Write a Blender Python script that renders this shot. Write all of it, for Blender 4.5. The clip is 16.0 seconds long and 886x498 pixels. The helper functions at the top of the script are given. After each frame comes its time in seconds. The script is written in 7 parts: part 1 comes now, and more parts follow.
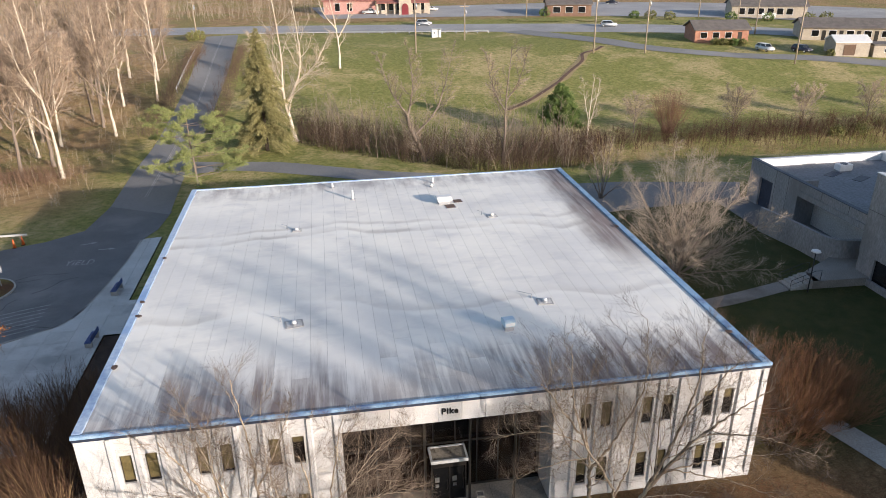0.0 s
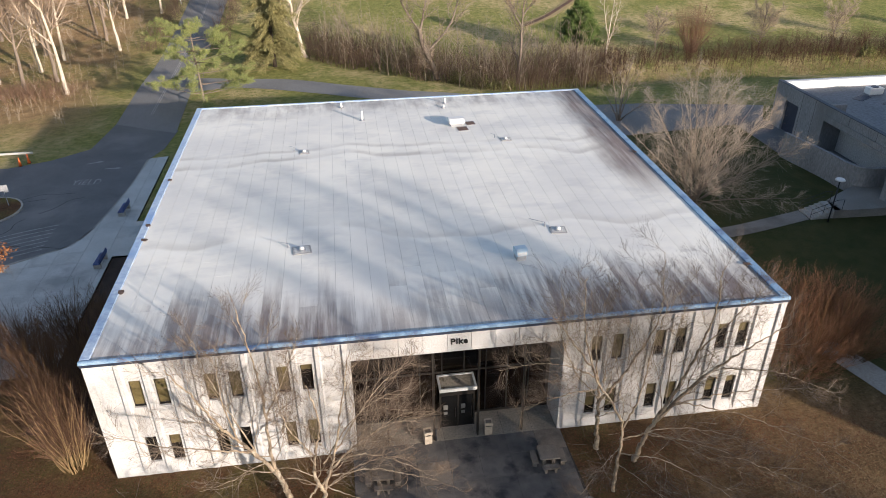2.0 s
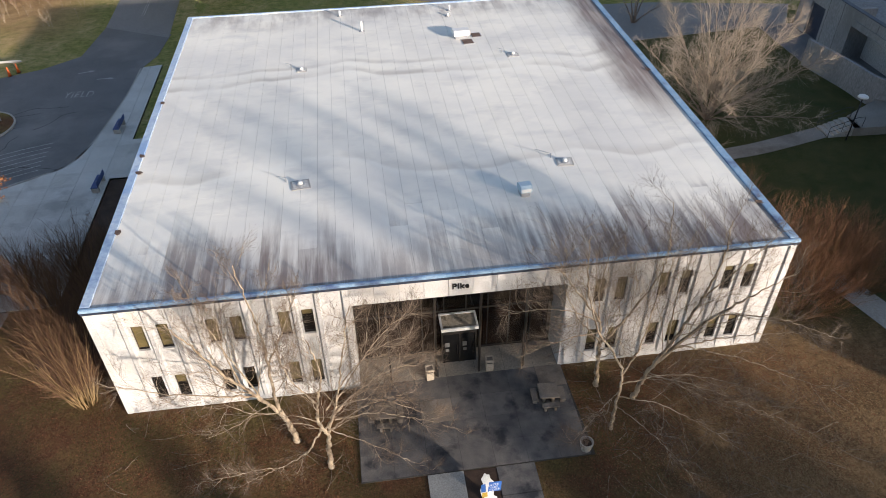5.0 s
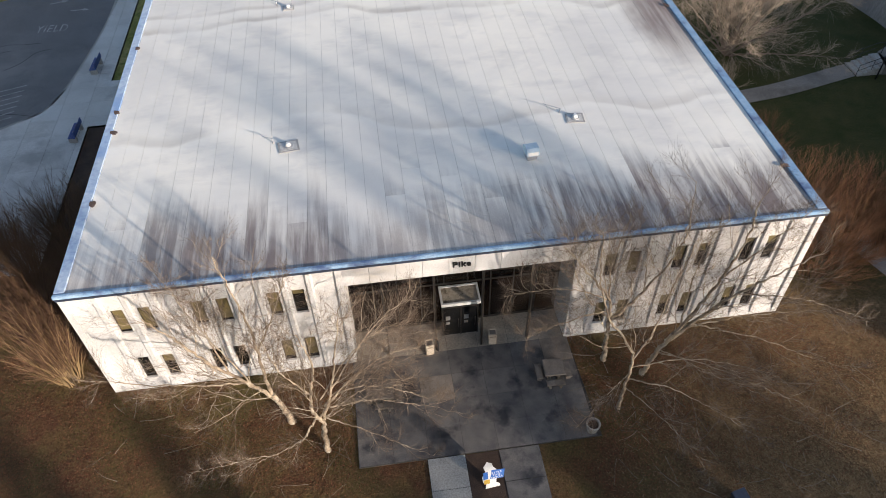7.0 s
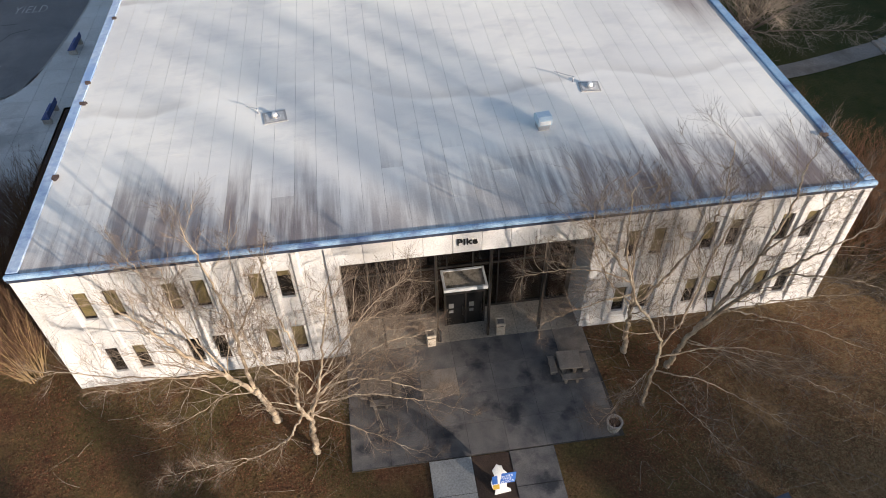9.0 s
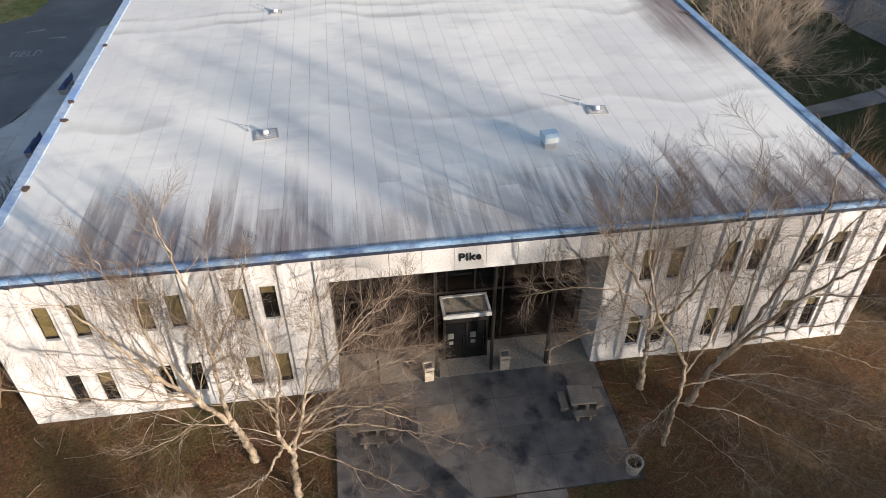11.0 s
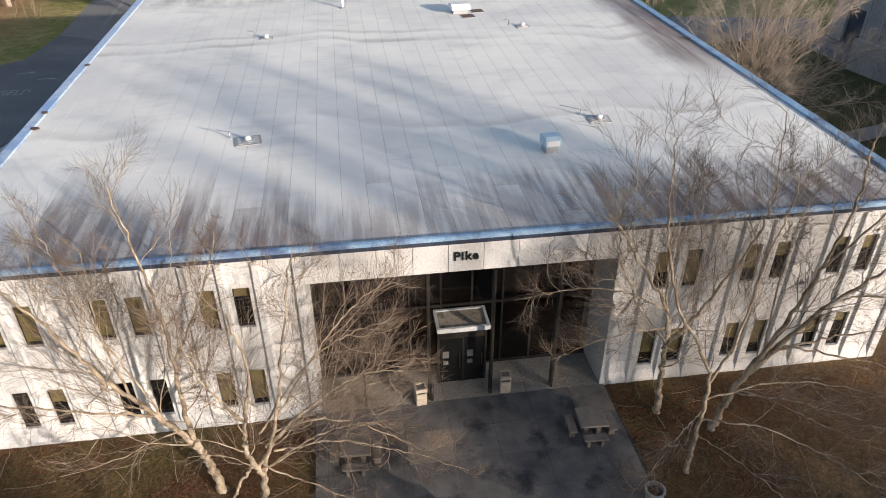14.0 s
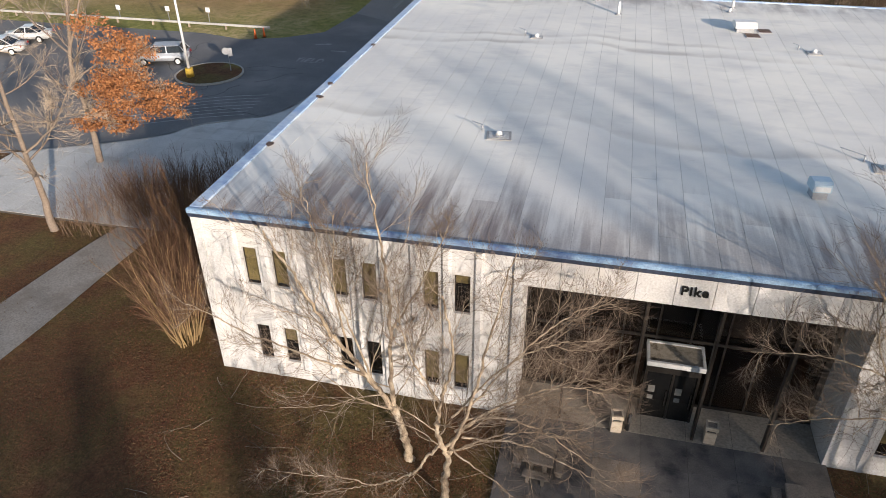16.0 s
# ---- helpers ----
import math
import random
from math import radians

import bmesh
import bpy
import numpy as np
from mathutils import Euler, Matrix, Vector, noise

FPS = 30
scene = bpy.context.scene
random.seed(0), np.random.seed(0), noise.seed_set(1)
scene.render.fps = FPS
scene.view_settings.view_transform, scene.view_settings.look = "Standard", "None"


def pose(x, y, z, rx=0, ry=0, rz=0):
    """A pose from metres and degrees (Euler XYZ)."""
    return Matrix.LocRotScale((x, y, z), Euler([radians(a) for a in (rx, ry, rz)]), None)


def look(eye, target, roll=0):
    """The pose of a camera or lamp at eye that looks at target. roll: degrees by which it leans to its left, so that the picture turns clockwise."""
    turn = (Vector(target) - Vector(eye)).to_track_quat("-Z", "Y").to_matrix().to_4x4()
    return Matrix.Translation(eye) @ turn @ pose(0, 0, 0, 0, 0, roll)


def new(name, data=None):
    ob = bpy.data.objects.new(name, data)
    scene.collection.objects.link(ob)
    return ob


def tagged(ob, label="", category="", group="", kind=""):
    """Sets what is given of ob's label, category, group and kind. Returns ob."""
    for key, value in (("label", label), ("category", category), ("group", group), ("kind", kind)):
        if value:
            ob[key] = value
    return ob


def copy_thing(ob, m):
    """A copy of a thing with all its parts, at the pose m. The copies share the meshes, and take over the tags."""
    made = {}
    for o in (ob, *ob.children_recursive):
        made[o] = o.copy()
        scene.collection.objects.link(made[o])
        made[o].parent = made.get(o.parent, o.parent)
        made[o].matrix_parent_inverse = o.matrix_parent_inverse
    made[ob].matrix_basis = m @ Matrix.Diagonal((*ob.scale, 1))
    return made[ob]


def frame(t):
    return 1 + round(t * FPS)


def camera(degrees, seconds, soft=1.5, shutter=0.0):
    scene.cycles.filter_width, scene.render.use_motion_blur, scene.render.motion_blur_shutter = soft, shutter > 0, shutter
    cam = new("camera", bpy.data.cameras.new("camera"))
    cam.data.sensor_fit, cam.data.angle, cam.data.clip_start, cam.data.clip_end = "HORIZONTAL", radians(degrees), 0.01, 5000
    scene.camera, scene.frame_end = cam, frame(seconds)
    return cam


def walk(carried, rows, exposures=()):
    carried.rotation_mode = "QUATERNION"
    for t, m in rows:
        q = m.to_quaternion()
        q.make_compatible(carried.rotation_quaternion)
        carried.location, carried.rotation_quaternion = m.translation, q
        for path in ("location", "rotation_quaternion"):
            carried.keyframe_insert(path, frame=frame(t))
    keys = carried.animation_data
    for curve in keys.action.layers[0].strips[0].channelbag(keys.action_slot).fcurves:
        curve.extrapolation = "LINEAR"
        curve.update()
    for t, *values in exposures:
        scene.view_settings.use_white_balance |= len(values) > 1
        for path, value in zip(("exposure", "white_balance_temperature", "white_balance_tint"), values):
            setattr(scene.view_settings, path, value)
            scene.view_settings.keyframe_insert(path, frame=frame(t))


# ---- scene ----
cam = camera(64.3, 16.0, soft=0.9)
PATH = [
    (0, (12.879, -28.937, 28.615), (13.173, -27.129, 27.812), -0.6),
    (0.5, (13.019, -28.342, 28.645), (13.306, -26.533, 27.84), -0.6),
    (1, (13.073, -27.936, 28.614), (13.354, -26.126, 27.81), -0.6),
    (1.5, (13.121, -27.745, 28.541), (13.391, -25.949, 27.703), -0.6),
    (2, (13.096, -27.728, 28.503), (13.341, -26.017, 27.497), -0.4),
    (2.5, (13.185, -27.241, 28.453), (13.405, -25.646, 27.266), -0.4),
    (3, (13.342, -26.292, 28.622), (13.549, -24.756, 27.358), -0.5),
    (3.5, (13.406, -25.849, 28.658), (13.611, -24.314, 27.393), -0.5),
    (4, (13.465, -25.705, 29.033), (13.669, -24.168, 27.769), -0.6),
    (4.2, (13.497, -25.691, 29.325), (13.7, -24.154, 28.062), -0.6),
    (6.3, (14.12, -23.751, 31.123), (14.291, -22.326, 29.73), -1.3),
    (6.5, (14.141, -23.273, 31.055), (14.308, -21.885, 29.625), -1.3),
    (7, (14.369, -21.554, 30.905), (14.535, -20.19, 29.452), -1.3),
    (7.5, (14.484, -20.392, 30.172), (14.651, -19.027, 28.72), -1.3),
    (8, (14.469, -20.012, 29.208), (14.636, -18.642, 27.76), -1.3),
    (8.5, (14.47, -19.985, 28.324), (14.635, -18.614, 26.877), -1.5),
    (9, (14.388, -20.106, 27.383), (14.557, -18.723, 25.948), -1.4),
    (9.2, (14.289, -20.145, 27.017), (14.466, -18.739, 25.606), -1.2),
    (11.3, (13.971, -20.034, 23.315), (14.188, -18.495, 22.057), -0.1),
    (11.5, (13.888, -19.996, 23.018), (14.111, -18.459, 21.757), -0.0),
    (12, (13.832, -19.988, 22.068), (14.06, -18.447, 20.815), 0.0),
    (12.5, (13.939, -20.035, 21.105), (14.163, -18.481, 19.866), -0.1),
    (13, (14.081, -20.013, 20.483), (14.305, -18.426, 19.285), -0.2),
    (13.5, (14.11, -19.953, 20.12), (14.345, -18.319, 18.992), -0.1),
    (14, (14.23, -19.738, 20.072), (14.468, -18.076, 18.985), -0.2),
    (14.5, (14.319, -19.705, 20.122), (14.536, -18.04, 19.035), -0.4),
    (15, (14.246, -19.63, 20.146), (14.364, -17.955, 19.059), -0.3),
    (15.5, (14.3, -19.589, 20.239), (14.126, -17.918, 19.153), -0.4),
    (16, (14.277, -19.572, 20.302), (13.883, -17.94, 19.215), -0.4),
]
walk(cam, [(t, look(eye, target, roll)) for t, eye, target, roll in PATH], [(0.0, 0.48, 6180, 15), (3.0, 0.50, 6300, 14), (6.0, 0.50, 6350, 14), (12.5, 0.52, 6300, 14), (14.0, 0.43, 6300, 14), (15.0, 0.40, 6300, 14), (16.0, 0.33, 6300, 14)])

# ---- light ----
SUN_EL, SUN_DIR = radians(12.6), Vector((0.63, -0.775, 0)).normalized()
world = bpy.data.worlds.new("sky")
scene.world = world
world.use_nodes = True
sky = world.node_tree.nodes.new("ShaderNodeTexSky")
sky.sky_type, sky.sun_disc = "NISHITA", False
sky.sun_elevation, sky.sun_rotation = SUN_EL, math.atan2(SUN_DIR.x, SUN_DIR.y)
world.node_tree.links.new(sky.outputs[0], world.node_tree.nodes["Background"].inputs[0])
world.node_tree.nodes["Background"].inputs[1].default_value = 0.142
sun = new("sun", bpy.data.lights.new("sun", "SUN"))
sun.data.energy, sun.data.angle, sun.data.color = 5.2, radians(0.9), (1.0, 0.875, 0.72)
away = SUN_DIR * math.cos(SUN_EL) + Vector((0, 0, math.sin(SUN_EL)))
sun.matrix_world = look(away * 100, (0, 0, 0))


# ---- materials ----
def nodes_of(name, rough, metal=0.0):
    m = bpy.data.materials.new(name)
    m.use_nodes = True
    n, l = m.node_tree.nodes, m.node_tree.links
    b = n["Principled BSDF"]
    b.inputs["Roughness"].default_value, b.inputs["Metallic"].default_value = rough, metal
    return m, n, l, b


def coords(n, l, stretch=(1, 1, 1)):
    c = n.new("ShaderNodeTexCoord")
    s = n.new("ShaderNodeMapping")
    s.inputs["Scale"].default_value = stretch
    l.new(c.outputs["Object"], s.inputs["Vector"])
    return s.outputs[0]


def noise_tex(n, l, vec, scale, detail=4, rough=0.55):
    t = n.new("ShaderNodeTexNoise")
    t.inputs["Scale"].default_value, t.inputs["Detail"].default_value, t.inputs["Roughness"].default_value = scale, detail, rough
    l.new(vec, t.inputs["Vector"])
    return t.outputs[0]


def ramp(n, l, fac, a, b, ca=(0, 0, 0), cb=(1, 1, 1)):
    r = n.new("ShaderNodeValToRGB")
    r.color_ramp.elements[0].position, r.color_ramp.elements[1].position = a, b
    r.color_ramp.elements[0].color, r.color_ramp.elements[1].color = (*ca, 1), (*cb, 1)
    l.new(fac, r.inputs[0])
    return r.outputs[0]


def mix(n, l, fac, a, b, how="MIX"):
    x = n.new("ShaderNodeMix")
    x.data_type, x.blend_type = "RGBA", how
    for value, slot in ((fac, 0), (a, 6), (b, 7)):
        if isinstance(value, (int, float)):
            x.inputs[slot].default_value = value
        elif isinstance(value, tuple):
            x.inputs[slot].default_value = (*value, 1)
        else:
            l.new(value, x.inputs[slot])
    return x.outputs[2]


def calc(n, l, how, a, b):
    x = n.new("ShaderNodeMath")
    x.operation, x.use_clamp = how, how in ("MULTIPLY", "ADD", "SUBTRACT")
    for value, slot in ((a, 0), (b, 1)):
        if isinstance(value, (int, float)):
            x.inputs[slot].default_value = value
        else:
            l.new(value, x.inputs[slot])
    return x.outputs[0]


def band(n, l, value, lo, hi):
    r = n.new("ShaderNodeMapRange")
    r.interpolation_type = "SMOOTHSTEP"
    r.inputs[1].default_value, r.inputs[2].default_value = lo, hi
    l.new(value, r.inputs[0])
    return r.outputs[0]


def bumped(n, l, b, height, strength, dist=0.05):
    u = n.new("ShaderNodeBump")
    u.inputs["Strength"].default_value, u.inputs["Distance"].default_value = strength, dist
    l.new(height, u.inputs["Height"])
    l.new(u.outputs[0], b.inputs["Normal"])


def mat(name, c1, c2, scale=3.0, rough=0.8, metal=0.0, bump=0.3, fine=12.0, c3=None, stretch=(1, 1, 1), vary=0.0, spec=0.5):
    """Two colours mixed by coarse and fine noise, a third as stains and blotches; vary: lightness from object to
    object.
    """
    m, n, l, b = nodes_of(name, rough, metal)
    v = coords(n, l, stretch)
    coarse, small = noise_tex(n, l, v, scale), noise_tex(n, l, v, scale * fine, 3)
    col = mix(n, l, ramp(n, l, coarse, 0.35, 0.68), c1, c2)
    col = mix(n, l, 0.45, col, ramp(n, l, small, 0.3, 0.7, (0.25, 0.25, 0.25), (0.75, 0.75, 0.75)), "OVERLAY")
    if c3:
        col = mix(n, l, ramp(n, l, noise_tex(n, l, v, scale * 0.45, 6, 0.65), 0.52, 0.66), col, c3)
    if vary:
        o = n.new("ShaderNodeObjectInfo")
        g = n.new("ShaderNodeMapRange")
        g.inputs[3].default_value, g.inputs[4].default_value = 0.5 - vary, 0.5 + vary
        l.new(o.outputs["Random"], g.inputs[0])
        col = mix(n, l, 0.6, col, g.outputs[0], "OVERLAY")
    l.new(col, b.inputs["Base Color"])
    b.inputs["Specular IOR Level"].default_value = spec
    if bump:
        bumped(n, l, b, small, bump)
    return m


def leafy(name, c1, c2, rough=0.7):
    """Foliage or twigs, whose colour varies from piece to piece."""
    m, n, l, b = nodes_of(name, rough)
    g = n.new("ShaderNodeNewGeometry")
    col = mix(n, l, g.outputs["Random Per Island"], c1, c2)
    l.new(col, b.inputs["Base Color"])
    b.inputs["Specular IOR Level"].default_value = 0.2
    return m


def ground_material():
    m, n, l, b = nodes_of("ground_cover", 0.95)
    b.inputs["Specular IOR Level"].default_value = 0.165
    v = coords(n, l)
    sep = n.new("ShaderNodeSeparateXYZ")
    l.new(v, sep.inputs[0])
    big, mid, small = noise_tex(n, l, v, 0.06, 6, 0.7), noise_tex(n, l, v, 0.45, 6, 0.7), noise_tex(n, l, v, 9.0, 4, 0.75)
    mown = noise_tex(n, l, coords(n, l, (0.6, 1.4, 1)), 2.6, 5, 0.75)
    turf = noise_tex(n, l, v, 1.3, 6, 0.8)
    field = mix(n, l, ramp(n, l, turf, 0.32, 0.66), (0.120, 0.160, 0.034), (0.34, 0.300, 0.105))
    field = mix(n, l, 0.6, field, ramp(n, l, mown, 0.3, 0.7, (0.25, 0.25, 0.25), (0.75, 0.75, 0.75)), "OVERLAY")
    field = mix(n, l, calc(n, l, "MULTIPLY", ramp(n, l, big, 0.48, 0.60), ramp(n, l, turf, 0.36, 0.56)), field, (0.50, 0.39, 0.20))
    litter = mix(n, l, ramp(n, l, mid, 0.38, 0.62), (0.115, 0.055, 0.029), (0.160, 0.088, 0.042))
    patchy = noise_tex(n, l, v, 0.22, 5, 0.65)
    litter = mix(n, l, ramp(n, l, patchy, 0.44, 0.60), litter, (0.118, 0.090, 0.034))
    sward = mix(n, l, ramp(n, l, turf, 0.34, 0.64), (0.135, 0.086, 0.042), (0.300, 0.200, 0.104))
    sward = mix(n, l, ramp(n, l, noise_tex(n, l, v, 0.16, 4), 0.50, 0.62), sward, (0.155, 0.098, 0.048))
    open_lawn = calc(n, l, "MULTIPLY", band(n, l, calc(n, l, "ADD", calc(n, l, "MULTIPLY", sep.outputs[0], 0.02), calc(n, l, "MULTIPLY", patchy, 0.14)), 0.56, 0.70), 0.9)
    litter = mix(n, l, open_lawn, litter, sward)
    tuft = noise_tex(n, l, v, 3.4, 5, 0.75)
    litter = mix(n, l, 0.55, litter, ramp(n, l, tuft, 0.34, 0.66, (0.22, 0.22, 0.22), (0.78, 0.78, 0.78)), "OVERLAY")
    wood = mix(n, l, ramp(n, l, mid, 0.35, 0.65), (0.42, 0.285, 0.150), (0.25, 0.165, 0.080))
    wood = mix(n, l, ramp(n, l, noise_tex(n, l, v, 0.085, 4), 0.47, 0.58), wood, mix(n, l, ramp(n, l, turf, 0.35, 0.6), (0.15, 0.15, 0.045), (0.36, 0.27, 0.12)))
    front = band(n, l, calc(n, l, "ADD", calc(n, l, "MULTIPLY", sep.outputs[1], 0.025), 0.5), 0.60, 0.52)
    nook = calc(n, l, "MULTIPLY", band(n, l, calc(n, l, "ADD", calc(n, l, "MULTIPLY", sep.outputs[0], 0.05), 1.0), 0.35, 0.45), calc(n, l, "MULTIPLY", band(n, l, calc(n, l, "MULTIPLY", sep.outputs[1], 0.02), 0.52, 0.44), band(n, l, calc(n, l, "ADD", calc(n, l, "MULTIPLY", sep.outputs[0], 0.05), 0.5), 0.55, 0.5)))
    front = calc(n, l, "MAXIMUM", front, nook)
    col = mix(n, l, front, field, litter)
    # East lawn greener and darker: the shade over it is put into the colour.
    shaded_lawn = calc(n, l, "MULTIPLY", band(n, l, sep.outputs[0], 37.0, 41.0), band(n, l, sep.outputs[1], 52.0, 44.0))
    shaded_lawn = calc(n, l, "MULTIPLY", shaded_lawn, band(n, l, sep.outputs[1], -2.0, 3.0))
    col = mix(n, l, shaded_lawn, col, mix(n, l, ramp(n, l, mid, 0.35, 0.65), (0.045, 0.058, 0.018), (0.085, 0.080, 0.030)))
    west = n.new("ShaderNodeMapRange")
    west.inputs[1].default_value, west.inputs[2].default_value = -14, -22
    l.new(sep.outputs[0], west.inputs[0])
    north = band(n, l, sep.outputs[1], 45, 60)
    col = mix(n, l, calc(n, l, "MULTIPLY", calc(n, l, "MULTIPLY", west.outputs[0], north), ramp(n, l, big, 0.28, 0.42)), col, wood)
    hill = band(n, l, calc(n, l, "MULTIPLY", sep.outputs[1], 0.004), 0.775, 0.80)
    col = mix(n, l, hill, col, wood)
    col = mix(n, l, 0.75, col, ramp(n, l, small, 0.25, 0.75, (0.15, 0.15, 0.15), (0.85, 0.85, 0.85)), "OVERLAY")
    l.new(col, b.inputs["Base Color"])
    bumped(n, l, b, small, 0.9, 0.12)
    return m


def roof_material():
    """Pale membrane: cloudy grime, tide lines of old puddles, grime that runs down to the front edge strip by strip,
    shade streaks at the back.
    """
    m, n, l, b = nodes_of("roof_membrane", 0.75)
    b.inputs["Specular IOR Level"].default_value = 0.3
    g = n.new("ShaderNodeNewGeometry")
    sep = n.new("ShaderNodeSeparateXYZ")
    l.new(g.outputs["Position"], sep.inputs[0])
    x, y = sep.outputs[0], sep.outputs[1]
    o = n.new("ShaderNodeObjectInfo")

    def world_noise(scale, stretch, detail=4, rough=0.6):
        t = n.new("ShaderNodeMapping")
        t.inputs["Scale"].default_value = stretch
        l.new(g.outputs["Position"], t.inputs["Vector"])
        return noise_tex(n, l, t.outputs[0], scale, detail, rough)

    def madd(a, k, c):
        t = n.new("ShaderNodeMath")
        t.operation = "MULTIPLY_ADD"
        for value, slot in ((a, 0), (k, 1), (c, 2)):
            if isinstance(value, (int, float)):
                t.inputs[slot].default_value = value
            else:
                l.new(value, t.inputs[slot])
        return t.outputs[0]

    cloud, soft = world_noise(0.10, (1, 1.5, 1), 5), world_noise(0.40, (0.8, 1.5, 1), 5)
    streak, fine = world_noise(3.0, (1, 0.07, 1), 4, 0.62), world_noise(14, (1, 1, 1), 3)
    col = mix(n, l, ramp(n, l, cloud, 0.36, 0.62), (0.74, 0.72, 0.68), (0.90, 0.865, 0.785))
    col = mix(n, l, calc(n, l, "MULTIPLY", ramp(n, l, soft, 0.50, 0.80), 0.7), col, (0.56, 0.55, 0.545))
    # tide lines of old puddles: a thin rim that fades to one side, and a paler silt beside it
    for level, swing, span, force in ((22.4, 7.0, 0.9, 0.55), (24.3, 6.0, 0.7, 0.40), (10.6, 7.0, 1.2, 0.35)):
        off = madd(world_noise(0.11, (1, 0.35, 1), 3, 0.45), swing, madd(y, 1.0, -level - swing * 0.5))
        rim = calc(n, l, "MULTIPLY", band(n, l, off, -0.25, 0.10), band(n, l, off, span, 0.1))
        rim = calc(n, l, "MULTIPLY", rim, ramp(n, l, world_noise(0.22, (1, 0.6, 1), 4), 0.36, 0.60))
        silt = calc(n, l, "MULTIPLY", band(n, l, off, -1.1, -0.4), band(n, l, off, 0.0, -0.3))
        col = mix(n, l, calc(n, l, "MULTIPLY", silt, 0.30), col, (0.92, 0.90, 0.84))
        col = mix(n, l, calc(n, l, "MULTIPLY", rim, force), col, (0.44, 0.40, 0.35))
    # dirt along the front: heavy on the east, patchy on the west, thin before the entrance
    zone = n.new("ShaderNodeValToRGB")
    zone.color_ramp.interpolation = "B_SPLINE"
    stops = ((0.0, 0.70), (0.10, 0.82), (0.18, 1.0), (0.30, 0.98), (0.38, 0.72), (0.54, 0.55), (0.63, 0.92), (0.74, 1.0), (0.98, 1.0))
    while len(zone.color_ramp.elements) < len(stops):
        zone.color_ramp.elements.new(0.5)
    for e, (at_x, v) in zip(zone.color_ramp.elements, stops):
        e.position, e.color = at_x, (v, v, v, 1)
    l.new(madd(x, 1 / 35.4, 0.0), zone.inputs[0])
    edge = madd(cloud, -5.0, madd(streak, -3.0, madd(o.outputs["Random"], 2.6, y)))
    reach = band(n, l, madd(edge, 0.1, 0.31), 0.62, 0.14)
    dirt_shade = calc(n, l, "MULTIPLY", calc(n, l, "MULTIPLY", reach, zone.outputs[0]), ramp(n, l, streak, 0.32, 0.58, (0.40, 0.40, 0.40)))
    patch = world_noise(0.30, (1, 0.4, 1), 4)
    east = calc(n, l, "MULTIPLY", band(n, l, madd(patch, 5.0, x), 33.6, 36.6), calc(n, l, "MULTIPLY", band(n, l, y, 11.0, 18.0), ramp(n, l, streak, 0.25, 0.6, (0.6, 0.6, 0.6))))
    # Back edge: grime together with streaks of tree shade put into the colour.
    back = calc(n, l, "MULTIPLY", band(n, l, madd(patch, 4.0, y), 33.0, 38.0), ramp(n, l, world_noise(0.8, (1, 0.3, 1), 4), 0.38, 0.64))
    dirt_shade = calc(n, l, "MAXIMUM", dirt_shade, calc(n, l, "MAXIMUM", calc(n, l, "MULTIPLY", east, 1.0), calc(n, l, "MULTIPLY", back, 0.7)))
    col = mix(n, l, calc(n, l, "MULTIPLY", dirt_shade, 0.93), col, mix(n, l, ramp(n, l, patch, 0.38, 0.62), (0.128, 0.104, 0.112), (0.220, 0.165, 0.152)))
    lift = n.new("ShaderNodeMapRange")
    lift.inputs[3].default_value, lift.inputs[4].default_value = 0.465, 0.535
    l.new(o.outputs["Random"], lift.inputs[0])
    col = mix(n, l, 0.5, col, lift.outputs[0], "OVERLAY")
    col = mix(n, l, 0.25, col, ramp(n, l, fine, 0.3, 0.7, (0.3, 0.3, 0.3), (0.7, 0.7, 0.7)), "OVERLAY")
    l.new(col, b.inputs["Base Color"])
    bumped(n, l, b, fine, 0.15, 0.02)
    return m


def pane_material(name, tint, rough=0.05):
    m, n, l, b = nodes_of(name, rough)
    v = coords(n, l)
    col = mix(n, l, ramp(n, l, noise_tex(n, l, v, 0.9), 0.35, 0.7), tint, tuple(c * 0.6 for c in tint))
    l.new(col, b.inputs["Base Color"])
    b.inputs["Specular IOR Level"].default_value = 0.6
    return m


def clear_glass(name, tint):
    m, n, l, b = nodes_of(name, 0.02)
    b.inputs["Base Color"].default_value = (*tint, 1)
    b.inputs["Transmission Weight"].default_value = 1.0
    b.inputs["IOR"].default_value = 1.45
    return m


M_ground, M_roof = ground_material(), roof_material()
M_concrete_wall = mat("precast_panel", (0.615, 0.605, 0.595), (0.56, 0.548, 0.535), 0.7, 0.8, bump=0.15, c3=(0.57, 0.54, 0.50), fine=20)
M_soffit = mat("painted_soffit", (0.62, 0.60, 0.57), (0.54, 0.52, 0.49), 0.8)
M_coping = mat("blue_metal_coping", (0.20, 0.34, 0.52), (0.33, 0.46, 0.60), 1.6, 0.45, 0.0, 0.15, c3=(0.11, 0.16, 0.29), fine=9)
# Same blue metal, paled: the sheen on these edges is put into the colour.
M_coping_sheen = mat("sheen_blue_coping", (0.36, 0.48, 0.66), (0.52, 0.60, 0.70), 0.5, 0.4, 0.0, 0.1, c3=(0.25, 0.38, 0.62), fine=8)
M_fascia_dark = mat("dark_drip_edge", (0.025, 0.035, 0.06), (0.04, 0.05, 0.08), 1.0, 0.5)
M_bronze = mat("dark_bronze_frame", (0.022, 0.019, 0.017), (0.035, 0.030, 0.026), 2.0, 0.45, 0.3, 0.05)
M_blind = mat("tan_window_blind", (0.155, 0.120, 0.045), (0.110, 0.085, 0.035), 1.2, 0.6, bump=0.05)
